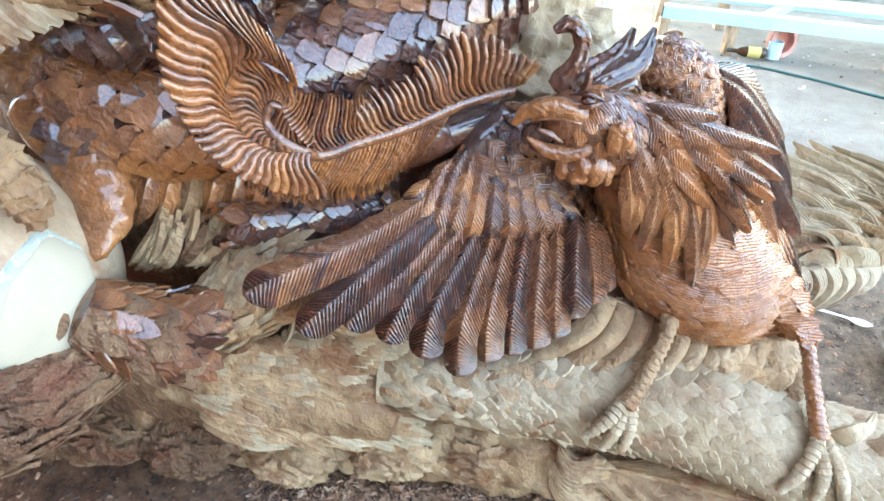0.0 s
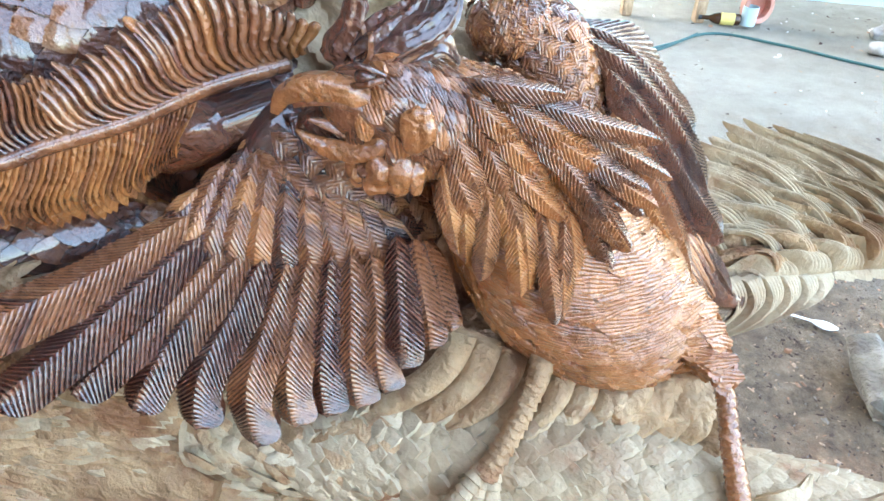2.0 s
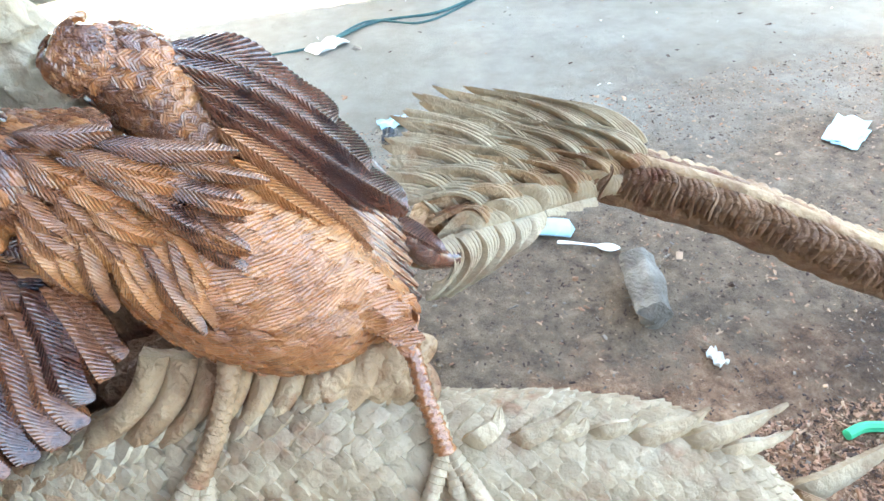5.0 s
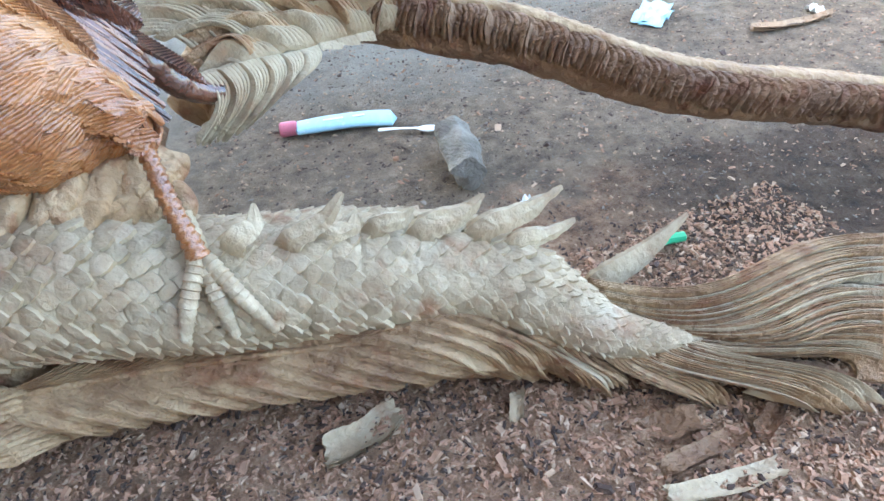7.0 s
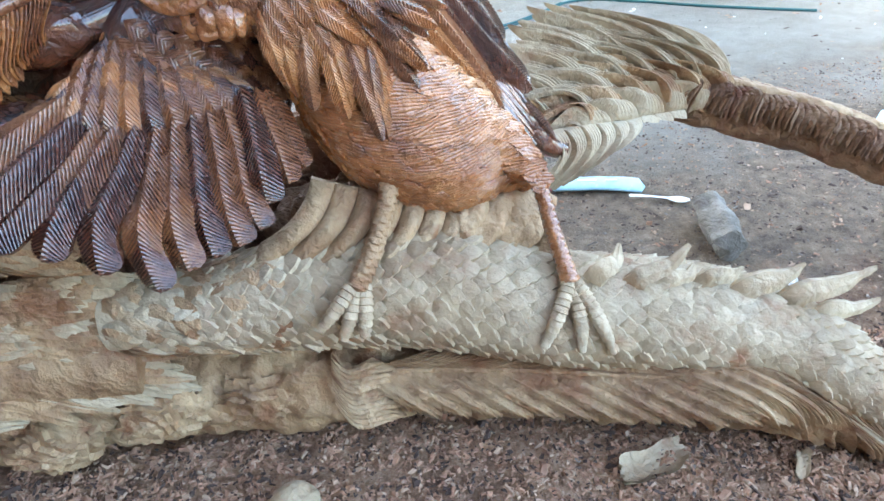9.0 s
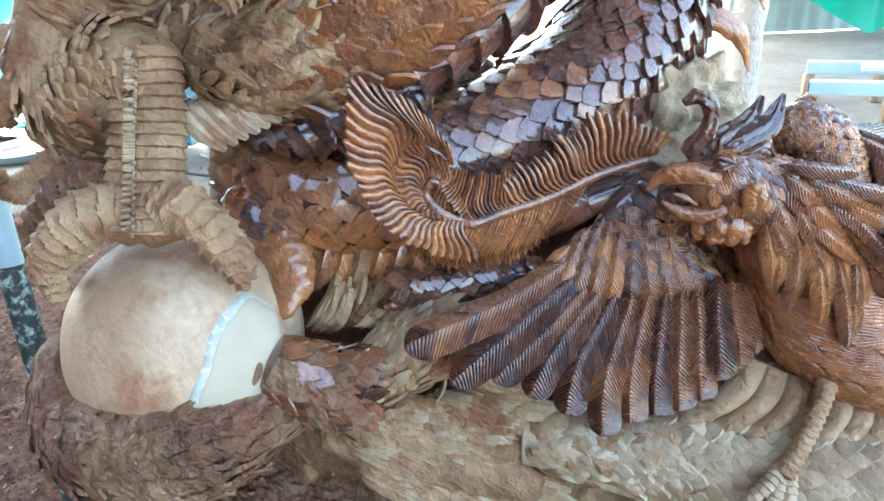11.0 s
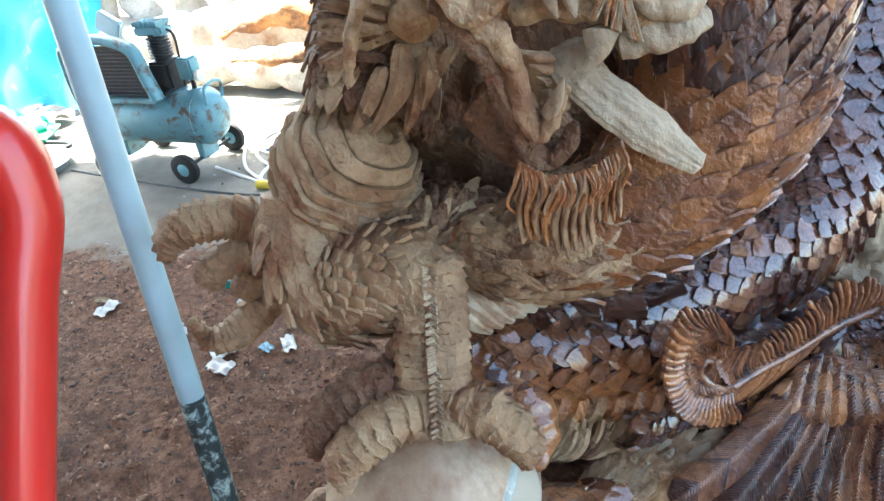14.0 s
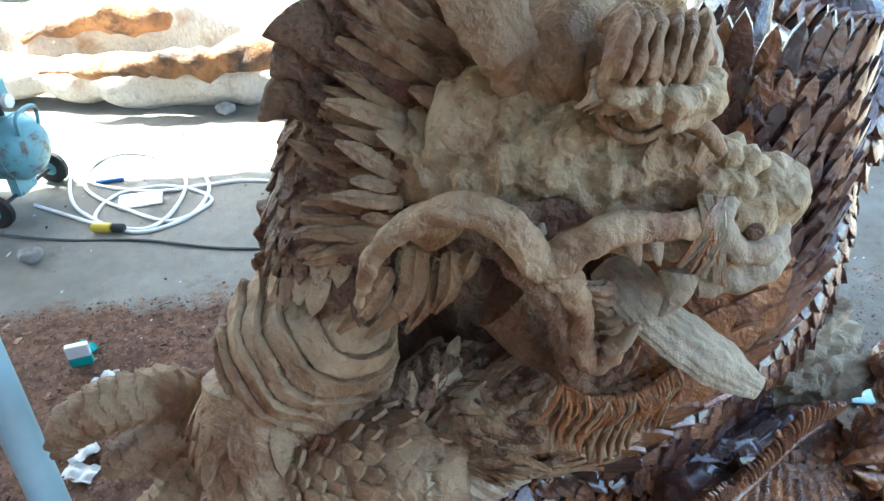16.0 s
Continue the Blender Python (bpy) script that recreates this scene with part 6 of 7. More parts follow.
# tall red plastic stool with splayed legs
def tall_stool(top, foot):
    """Its nearest leg runs from top to foot; the others stand round the seat's middle."""
    t = thing("plastic_stool", "glossy red moulded plastic stool with tall splayed legs", "stool")
    top, foot = Vector(top), Vector(foot)
    d = foot - top
    c = top + Vector((-0.24, -0.20, 0))
    half = Vector((top.x - c.x, top.y - c.y, 0))
    side = Vector((-half.y, half.x, 0))
    corners = [half, side - Vector((0.16, 0.12, 0)), -half, -side - Vector((0.10, 0, 0))]
    splay = Vector((d.x, d.y, 0))
    along = [splay, splay + half * -0.3, splay - half * 0.5, splay - half * 0.4]
    legs = []
    for k in range(4):
        a = c + corners[k] + Vector((0, 0, top.z - c.z))
        b = a + along[k] + Vector((0, 0, d.z))
        legs.append((a, b))
        inward = -corners[k].normalized()
        part("leg", bm_sweep([a + inward * 0.17 + Vector((0, 0, 0.045)), a + inward * 0.09 + Vector((0, 0, 0.038)), a + inward * 0.025 + Vector((0, 0, 0.012)), a.lerp(b, 0.035), a.lerp(b, 0.10), a.lerp(b, 0.5), b], [0.034, 0.042, 0.044, 0.041, 0.038, 0.035, 0.031], 22, 90, half.normalized() if k % 2 == 0 else side.normalized(), 0.85), RED_PLASTIC, t)
    for k in range(4):
        a, b = legs[k][0].lerp(legs[k][1], 0.52), legs[(k + 1) % 4][0].lerp(legs[(k + 1) % 4][1], 0.52)
        part("rung", bm_sweep([a, a.lerp(b, 0.5), b], 0.020, 12, 16, (0, 0, 1), 1.4), RED_PLASTIC, t)
        a, b = legs[k][0], legs[(k + 1) % 4][0]
        part("apron", bm_sweep([a + Vector((0, 0, -0.035)), a.lerp(b, 0.2) + Vector((0, 0, 0.005)), a.lerp(b, 0.5) + Vector((0, 0, 0.02)), a.lerp(b, 0.8) + Vector((0, 0, 0.005)), b + Vector((0, 0, -0.035))], [0.02, 0.024, 0.024, 0.024, 0.02], 14, 30, (0, 0, 1), 0.9), RED_PLASTIC, t)
    part("seat", bm_lathe([(0.01, 0.03), (0.15, 0.03), (0.175, 0.04), (0.18, 0.055), (0.17, 0.07), (0.15, 0.075), (0.01, 0.07)], 40, m=Matrix.Translation(c)), RED_PLASTIC, t)


# wheeled air compressor
def compressor(m):
    t = thing("air_compressor", "worn pale blue wheeled air compressor with belt guard", "air compressor", m)
    L, r, zc = 0.98, 0.175, 0.34
    prof = [(0.01, -L / 2), (0.07, -L / 2 + 0.012), (0.13, -L / 2 + 0.04), (r, -L / 2 + 0.10), (r, L / 2 - 0.10), (0.13, L / 2 - 0.04), (0.07, L / 2 - 0.012), (0.01, L / 2)]
    tank = part("tank", bm_lathe(prof, 36, m=Matrix.Translation((0, 0, zc)) @ Matrix.Rotation(radians(90), 4, "Y")), TANK_BLUE, t, "worn blue steel tank")
    for x in (-L / 2 + 0.11, L / 2 - 0.11):
        part("weld_band", bm_lathe([(r - 0.005, x - 0.006), (r + 0.004, x - 0.003), (r + 0.004, x + 0.003), (r - 0.005, x + 0.006)], 36, m=Matrix.Translation((0, 0, zc)) @ Matrix.Rotation(radians(90), 4, "Y")), TANK_BLUE, tank)
    part("lifting_handle", bm_sweep([(L / 2 - 0.03, -0.08, zc + 0.10), (L / 2 - 0.02, -0.08, zc + 0.19), (L / 2 - 0.02, 0.08, zc + 0.19), (L / 2 - 0.03, 0.08, zc + 0.10)], 0.010, 10, 30), TANK_BLUE, t)
    for x in (-0.30, 0.30):
        part("axle", bm_rod((x, -0.24, 0.09), (x, 0.24, 0.09), 0.011, 12), DARK_STEEL, t)
        part("bracket", bm_box((0.05, 0.16, 0.13), (x, 0, 0.14), 0.006), TANK_BLUE, t)
        for y in (-0.25, 0.25):
            w = part("wheel", bm_lathe([(0.045, -0.022), (0.08, -0.024), (0.094, -0.014), (0.094, 0.014), (0.08, 0.024), (0.045, 0.022)], 28, m=Matrix.Translation((x, y, 0.09)) @ Matrix.Rotation(radians(90), 4, "X")), RUBBER, t)
            part("rim", bm_lathe([(0.012, -0.03), (0.03, -0.026), (0.052, -0.018), (0.052, 0.018), (0.03, 0.026), (0.012, 0.03)], 20, m=Matrix.Translation((x, y, 0.09)) @ Matrix.Rotation(radians(90), 4, "X")), TANK_BLUE, w)
    part("deck", bm_box((0.62, 0.26, 0.016), (-0.08, 0, zc + r + 0.002), 0.004), DARK_STEEL, t)
    # belt guard: rounded frame with a grille of bars
    gx0, gx1, gz0, gz1, gy = -0.40, 0.20, 0.50, 0.83, -0.17
    loop = [(gx0, gy, gz0), (gx0, gy, gz0 + 0.17), (gx0 + 0.03, gy, gz1 - 0.02), (gx0 + 0.09, gy, gz1), (gx1 - 0.16, gy, gz1), (gx1 - 0.09, gy, gz1 - 0.03), (gx1 - 0.03, gy, gz0 + 0.12), (gx1, gy, gz0)]
    guard = part("belt_guard", bm_sweep(loop, 0.030, 10, 80, (0, 1, 0), 1.6), TANK_BLUE, t, "rounded sheet-steel belt guard frame")
    part("guard_sill", bm_box((gx1 - gx0, 0.09, 0.03), ((gx0 + gx1) / 2, gy, gz0), 0.006), TANK_BLUE, guard)
    for k in range(13):
        z = gz0 + 0.03 + k * 0.022
        part("grille_bar", bm_rod((gx0 + 0.01, gy - 0.01, z), (gx1 - 0.05 - max(0, k - 4) * 0.012, gy - 0.01, z), 0.004, 8), DARK_STEEL, guard)
    part("guard_back", bm_box((gx1 - gx0 - 0.12, 0.012, gz1 - gz0 - 0.04), ((gx0 + gx1) / 2 - 0.03, gy + 0.035, (gz0 + gz1) / 2), 0.004), DARK_STEEL, guard)
    part("flywheel", bm_lathe([(0.03, -0.02), (0.12, -0.022), (0.13, -0.012), (0.13, 0.012), (0.12, 0.022), (0.03, 0.02)], 28, m=Matrix.Translation((0.0, gy + 0.07, 0.66)) @ Matrix.Rotation(radians(90), 4, "X")), DARK_STEEL, t)
    pump = part("pump", bm_box((0.15, 0.17, 0.17), (0.16, 0.02, 0.60), 0.015), DARK_STEEL, t, "oily dark pump block")
    for k in range(7):
        part("cooling_fin", bm_lathe([(0.045, 0.700 + k * 0.018), (0.068, 0.702 + k * 0.018), (0.068, 0.707 + k * 0.018), (0.045, 0.709 + k * 0.018)], 20, m=Matrix.Translation((0.16, 0.02, 0))), DARK_STEEL, pump)
    part("cylinder", bm_rod((0.16, 0.02, 0.68), (0.16, 0.02, 0.84), 0.05, 20), DARK_STEEL, pump)
    head = part("cylinder_head", bm_box((0.20, 0.12, 0.06), (0.15, 0.02, 0.86), 0.014), TANK_BLUE, t, "ribbed blue cylinder head")
    for k in range(7):
        part("rib", bm_box((0.010, 0.13, 0.03), (0.07 + k * 0.027, 0.02, 0.90), 0.003), TANK_BLUE, head)
    part("motor", bm_rod((-0.40, 0.06, 0.62), (-0.12, 0.06, 0.62), 0.10, 24, bevel=0.01), DARK_STEEL, t)
    part("air_filter", bm_box((0.16, 0.05, 0.12), (-0.12, -0.02, 0.90), 0.01, Matrix.Rotation(radians(30), 4, "Y")), STEEL_BLUE, t)
    part("pressure_switch", bm_box((0.10, 0.10, 0.13), (0.34, 0, 0.64), 0.012), TANK_BLUE, t)
    gauge = part("gauge", bm_lathe([(0.004, 0), (0.032, 0.002), (0.035, 0.008), (0.035, 0.03), (0.004, 0.034)], 20, m=Matrix.Translation((0.40, -0.02, 0.60)) @ Matrix.Rotation(radians(90), 4, "Y")), WHITE_PLASTIC, t, "round white pressure gauge")
    part("riser", bm_rod((0.34, 0, 0.50), (0.34, 0, 0.60), 0.014, 12), DARK_STEEL, t)
    part("pipe", bm_sweep([(0.20, 0.02, 0.86), (0.27, 0.02, 0.85), (0.28, 0.02, 0.70), (0.26, 0.02, 0.52)], 0.008, 8, 30), DARK_STEEL, t)
    return t


ca_, cb_ = Vector((-3.36, 3.88, 0)), Vector((-2.68, 3.72, 0))
ax = (cb_ - ca_).normalized()
compressor(Matrix.Translation((ca_ + cb_) / 2 + Vector((0.10, 0.24, ground_height(-3, 3.9)))) @ Matrix.Rotation(math.atan2(ax.y, ax.x), 4, "Z") @ Matrix.Scale(1.06, 4))

st_top, st_low = Vector((-1.053, 0.695, 1.465)), Vector((-1.092, 0.478, 1.075))
tall_stool(st_top, st_top + (st_low - st_top) * ((st_top.z - 0.02) / (st_top.z - st_low.z)))


# drift logs in the sun
LOG_HOLLOW = wood("orange_brown_hollow", (0.10, 0.05, 0.025), (0.34, 0.15, 0.055), (0.50, 0.26, 0.11), 0.8, 0.0, (0.05, 0.03, 0.02), 0.55, 0.0, 2.0, 1.0)
def drift_log(P, R, label, face=None):
    S = Carving()
    tube(S, P, R, 0, 28, 90, lumps=R[1] * 0.22, lump_scale=1.4, chip=(0.22, 0.04))
    if face:
        tube(S, face, np.array((0.25, 0.6, 0.9, 1.0, 0.6)) * 0.115, 1, 28, 90, flat=0.85, lumps=0.03, lump_scale=3.0, chip=(0.16, 0.05))
    return S.build("drift_log", [LOG_WOOD, LOG_HOLLOW], label, "log")


drift_log([(-3.994, 5.726, 0.150), (-2.953, 5.592, 0.200), (-1.924, 5.407, 0.180), (-1.119, 5.388, 0.160), (-0.324, 5.431, 0.120)], [0.10, 0.16, 0.20, 0.17, 0.10], "sun-bleached driftwood log with a split orange-brown face", [(-2.888, 5.280, 0.325), (-2.367, 5.220, 0.339), (-1.844, 5.180, 0.372), (-1.402, 5.180, 0.404), (-0.979, 5.220, 0.394)])
drift_log([(-4.461, 6.397, 0.300), (-3.270, 6.265, 0.300), (-2.413, 6.276, 0.300), (-1.666, 6.684, 0.250)], [0.15, 0.30, 0.30, 0.12], "long sun-bleached driftwood trunk with a brown hollow", [(-3.216, 5.950, 0.389), (-2.925, 5.920, 0.479), (-2.620, 5.920, 0.516), (-2.370, 5.940, 0.516), (-2.084, 6.000, 0.496)])
drift_log([(-4.071, 6.676, 0.200), (-3.431, 6.997, 0.200), (-2.550, 6.850, 0.250)], [0.12, 0.2, 0.1], "pale driftwood root lying in the sun")
def upright_slab(x, y, w, h, lean, seed):
    S = Carving()
    tube(S, [(x, y, -0.02), (x + lean * 0.4, y, h * 0.4), (x + lean, y + 0.1, h)], [w, w * 0.85, w * 0.6], 0, 18, 40, lumps=w * 0.22, lump_scale=1.8)
    return S.build("root_trunk", [LOG_WOOD], "grey-white weathered tree root trunk standing upright", "tree trunk")
for i, (x, w, h, ln) in enumerate(((-6.6, 0.32, 2.0, 0.2), (-5.9, 0.36, 2.3, 0.3), (-5.1, 0.34, 2.4, -0.25), (-4.4, 0.40, 2.2, 0.15), (-3.7, 0.30, 2.1, 0.35), (-3.0, 0.28, 2.3, -0.3), (-7.4, 0.4, 2.2, 0.1))):
    tagged(upright_slab(x, 9.4 + 0.3 * math.sin(i * 2), w, h, ln, i), group="upright trunks")


# tarpaulins
def draped(name, label, mat, a, b, height, depth, seed, folds=7):
    """A sheet thrown over a stack: hangs from a ridge to the ground between a and b."""
    a, b = np.array(a), np.array(b)
    m, n = 70, 40
    U, W = np.meshgrid(np.linspace(0, 1, m), np.linspace(0, 1, n), indexing="ij")
    base = a + (b - a) * U[..., None]
    out = np.array((b[1] - a[1], -(b[0] - a[0]), 0)) / np.linalg.norm(b - a)
    wav = np.sin(U * folds * 6.28 + 2 * np.sin(W * 5 + seed) + seed) * 0.06 + 0.04 * np.sin(U * 41 + W * 9)
    V = base + out * (depth * (1 - W) ** 1.6 + wav * (1 - 0.5 * W))[..., None]
    V[..., 2] = np.maximum(height * W * (0.8 + 0.2 * np.sin(U * 9 + seed)) + 0.05 * wav, 0.006 + 0.02 * (1 + np.sin(U * 60 + W * 40)) * (W < 0.08))
    S = Carving()
    B = V + np.array((0, 0.012, 0.0))
    S.add(np.concatenate([V.reshape(-1, 3), B.reshape(-1, 3)]), np.vstack([grid_faces(m, n, False), grid_faces(m, n, False) + m * n]), 0)
    return S.build(name, [mat], label, "tarpaulin")


draped("blue_tarp", "bright blue tarpaulin draped over a heap", TARP, (-8.6, 6.3, 0), (-4.15, 5.75, 0), 1.5, 0.5, 1.0)
draped("blue_tarp", "crumpled blue tarpaulin lying on the ground", TARP, (-6.4, 5.3, 0), (-4.5, 5.0, 0), 0.16, 0.35, 3.0, 4)
draped("green_tarp", "green plastic sheet crumpled on the ground", TARP_GREEN, (-4.75, 4.85, 0), (-4.2, 4.7, 0), 0.14, 0.2, 2.0, 2)


def hanging_tarp():
    S = Carving()
    m, n = 40, 30
    U, W = np.meshgrid(np.linspace(0, 1, m), np.linspace(0, 1, n), indexing="ij")
    x = 1.75 + 2.2 * U
    top = 1.9
    low = np.where(U < 0.42, 0.62 - 0.52 * U / 0.42, 0.10 + 0.95 * (U - 0.42) / 0.58)
    z = top + (low - top) * W
    y = 6.9 + 0.12 * np.sin(U * 14 + W * 3) + 0.05 * np.sin(U * 31)
    V = np.stack([x, y, z], -1)
    S.add(np.concatenate([V.reshape(-1, 3), (V + (0, 0.01, 0)).reshape(-1, 3)]), np.vstack([grid_faces(m, n, False), grid_faces(m, n, False) + m * n]), 0)
    t = S.build("green_tarp", [TARP_GREEN], "green tarpaulin hanging in a bright fold from a rail", "tarpaulin")
    part("rail", bm_rod((1.2, 6.92, 1.9), (4.2, 6.92, 1.9), 0.02, 10), DARK_STEEL, t)
    for x in (1.2, 4.2):
        part("rail_post", bm_rod((x, 6.92, 0), (x, 6.92, 1.92), 0.025, 10), DARK_STEEL, t)


hanging_tarp()


# pale blue steel frame lying on wooden blocks
def trestle():
    t = thing("metal_trestle", "pale blue welded box-section steel frame on wooden blocks", "metal frame", pose(0, 0, 0))
    a, b = np.array((1.439, 4.485, 0.220)), np.array((2.569, 4.199, 0.220))
    d = unit(b - a)
    q = np.array((-d[1], d[0], 0))
    e = a + d * 3.4
    def bar(p0, p1, s=0.08):
        p0, p1 = Vector(p0), Vector(p1)
        rot = (p1 - p0).to_track_quat("X", "Z").to_matrix().to_4x4()
        return bm_box(((p1 - p0).length, s, s), (p0 + p1) / 2, 0.004, rot)
    part("front_beam", bar(a, e), STEEL_BLUE, t)
    part("back_beam", bar(a + q * 0.62, e + q * 0.62), STEEL_BLUE, t)
    for k in (0.62, 1.55, 2.6):
        part("cross_bar", bar(a + d * k + q * 0.05, a + d * (k + 0.25) + q * 0.57, 0.06), STEEL_BLUE, t)
    part("pipe", bm_rod(tuple(a + q * 0.3 + d * 0.3 + np.array((0, 0, 0.07))), tuple(e + q * 0.34 + np.array((0, 0, 0.07))), 0.03, 14), WHITE_PLASTIC, t)
    # dark plate on the solid beam's end imitates its shaded hollow
    part("beam_mouth_shade", bm_box((0.006, 0.06, 0.06), a - d * 0.0035, 0.0, Matrix.Rotation(math.atan2(d[1], d[0]), 4, "Z")), DARK_STEEL, t)
    for k in (0.02, 0.45, 2.0, 3.2):
        for s in (0.0, 0.62):
            p = a + d * k + q * s
            part("foot", bm_box((0.06, 0.07, p[2] - 0.03), (p[0], p[1], (p[2] - 0.05) / 2), 0.006), TIMBER, t, "split wooden block")


trestle()


# small things on the ground
def bottle(m):
    t = thing("glass_bottle", "brown glass bottle with yellow label lying on the ground", "bottle", m)
    part("glass", bm_lathe([(0.012, 0.0), (0.03, 0.002), (0.033, 0.01), (0.033, 0.13), (0.026, 0.155), (0.013, 0.18), (0.012, 0.225)], 20), AMBER_GLASS, t)
    part("cap", bm_rod((0, 0, 0.222), (0, 0, 0.24), 0.014, 16), DARK_STEEL, t)
    part("label", bm_lathe([(0.0335, 0.035), (0.0345, 0.036), (0.0345, 0.115), (0.0335, 0.116)], 20), LABEL_YELLOW, t, "yellow paper label")


bx = (2.002, 4.313, 0.030)
bottle(Matrix.Translation(bx) @ Matrix.Rotation(radians(-100), 4, "Z") @ Matrix.Rotation(radians(90), 4, "X") @ Matrix.Translation((0, 0, -0.1)))
tr = (2.208, 4.356, 0.000)
roll_ = tagged(part("tape_roll", bm_lathe([(0.075, -0.025), (0.10, -0.025), (0.105, -0.02), (0.105, 0.02), (0.10, 0.025), (0.075, 0.025), (0.075, -0.025)], 32), TAPE_PINK), "pinkish roll of tape standing on its edge", "tape roll")
roll_.matrix_world = Matrix.Translation(plus(tr, (0, 0, 0.10))) @ Matrix.Rotation(radians(15), 4, "Z") @ Matrix.Rotation(radians(80), 4, "X")
cup = tagged(part("paint_tin", bm_lathe([(0.03, 0), (0.045, 0.004), (0.045, 0.11), (0.042, 0.112), (0.04, 0.01), (0.01, 0.008)], 20), STEEL_BLUE), "small pale blue tin standing beside the tape roll", "tin")
cup.matrix_world = Matrix.Translation(plus(tr, (-0.06, -0.06, 0.0)))


def laid(name, P, r, mat, label, category, m=120):
    ob = part(name, bm_sweep([plus((p[0], p[1], 0), (0, 0, ground_height(p[0], p[1]) + r * 0.9)) for p in P], r, 8, m), mat)
    return tagged(ob, label, category)


laid("cable", [(0.693, 3.584, 0.000), (0.951, 3.763, 0.000), (1.287, 3.760, 0.000), (1.579, 3.937, 0.000), (1.902, 4.150, 0.000), (2.231, 3.972, 0.000), (2.508, 3.746, 0.000), (2.759, 3.549, 0.000), (3.022, 3.359, 0.000)], 0.008, CABLE_GREEN, "dark green cable winding over the dusty ground", "cable")
laid("cable", [(0.258, 3.520, 0.000), (0.623, 3.557, 0.000), (0.942, 3.794, 0.000), (1.164, 3.654, 0.000), (1.486, 3.842, 0.000), (1.803, 4.138, 0.000)], 0.006, CABLE_GREEN, "thin green cable lying on the ground", "cable")
laid("cable", [(-3.679, 3.979, 0.000), (-2.642, 3.610, -0.000), (-2.226, 3.475, -0.000), (-1.868, 3.416, -0.000), (-1.474, 3.291, -0.000), (-1.180, 3.222, 0.000)], 0.008, CABLE, "black power cable on the ground beside the compressor", "cable")
laid("hose", [(-2.866, 5.176, 0.000), (-2.543, 4.430, 0.000), (-2.245, 3.741, 0.000), (-1.857, 3.498, 0.000), (-1.670, 3.615, 0.000), (-1.586, 3.895, 0.000), (-1.747, 4.296, 0.000), (-2.044, 4.557, 0.000), (-2.348, 4.480, 0.000), (-2.365, 4.168, 0.000), (-1.999, 3.732, 0.000), (-1.727, 3.594, 0.000), (-1.555, 3.788, 0.000), (-1.833, 4.006, 0.000),
              (-2.112, 3.948, 0.000), (-2.164, 3.666, 0.000), (-1.863, 3.528, 0.000), (-1.731, 3.989, 0.000), (-1.943, 4.412, 0.000), (-2.297, 4.556, 0.000), (-2.387, 4.247, 0.000), (-1.954, 3.956, 0.000), (-1.365, 4.001, 0.000), (-0.953, 3.860, 0.000)], 0.011, HOSE, "white air hose lying in loose loops on the ground", "hose", 300)
laid("hose", [(-2.576, 3.924, 0.000), (-2.298, 3.719, 0.000), (-2.077, 3.563, 0.000)], 0.010, HOSE, "white air hose end by the compressor wheel", "hose", 30)
laid("cable", [(-5.671, 4.362, 0.000), (-5.289, 4.493, 0.000), (-4.837, 4.542, 0.000), (-3.986, 4.419, 0.000), (-4.180, 4.154, 0.000), (-4.473, 3.848, 0.000), (-5.245, 4.062, 0.000), (-5.530, 3.875, 0.000)], 0.014, CABLE, "tangle of black cable on the ground", "cable", 120)


def placed(bm, name, mat, at, label, category, rz=0.0, tilt=0.0, group="", up=0.0):
    ob = tagged(part(name, bm, mat), label, category, group)
    ob.matrix_world = Matrix.Translation((at[0], at[1], ground_height(at[0], at[1]) + up)) @ Matrix.Rotation(radians(rz), 4, "Z") @ Matrix.Rotation(radians(tilt), 4, "X")
    return ob


def air_connector(at):
    t = thing("air_coupling", "yellow and black air-hose coupling on the ground", "hose coupling", Matrix.Translation(on_ground(at[0], at[1], 0.028)) @ Matrix.Rotation(radians(-12), 4, "Z"))
    part("body", bm_rod((-0.06, 0, 0), (0.05, 0, 0), 0.028, 16, bevel=0.006), YELLOW, t, "yellow body")
    part("collar", bm_rod((0.05, 0, 0), (0.12, 0, 0), 0.024, 16, bevel=0.005), RUBBER, t, "black collar")


air_connector((-2.085, 3.536, -0.000))
placed(bm_rod((-0.08, 0, 0.012), (0.08, 0, 0.012), 0.012, 12, bevel=0.003), "marker_pen", BLUE_PEN, (-2.202, 4.126, 0.000), "blue marker pen lying on the ground", "pen", 8)
placed(bm_box((0.24, 0.17, 0.01), (0, 0, 0.008), 0.004), "paper", PAPER, (-1.964, 3.855, 0.000), "white sheet of paper under the hose", "paper", 10)


def card_box(at, rz):
    t = thing("card_box", "small white and teal card packet standing on sawdust", "packet", Matrix.Translation(on_ground(at[0], at[1], 0.0)) @ Matrix.Rotation(radians(rz), 4, "Z"))
    part("sleeve", bm_box((0.085, 0.03, 0.06), (0, 0, 0.075), 0.003), WHITE_PLASTIC, t)
    part("tray", bm_box((0.084, 0.029, 0.045), (0, 0, 0.0225), 0.003), TEAL, t, "teal printed half")


card_box((-1.889, 2.474, 0.020), 12)


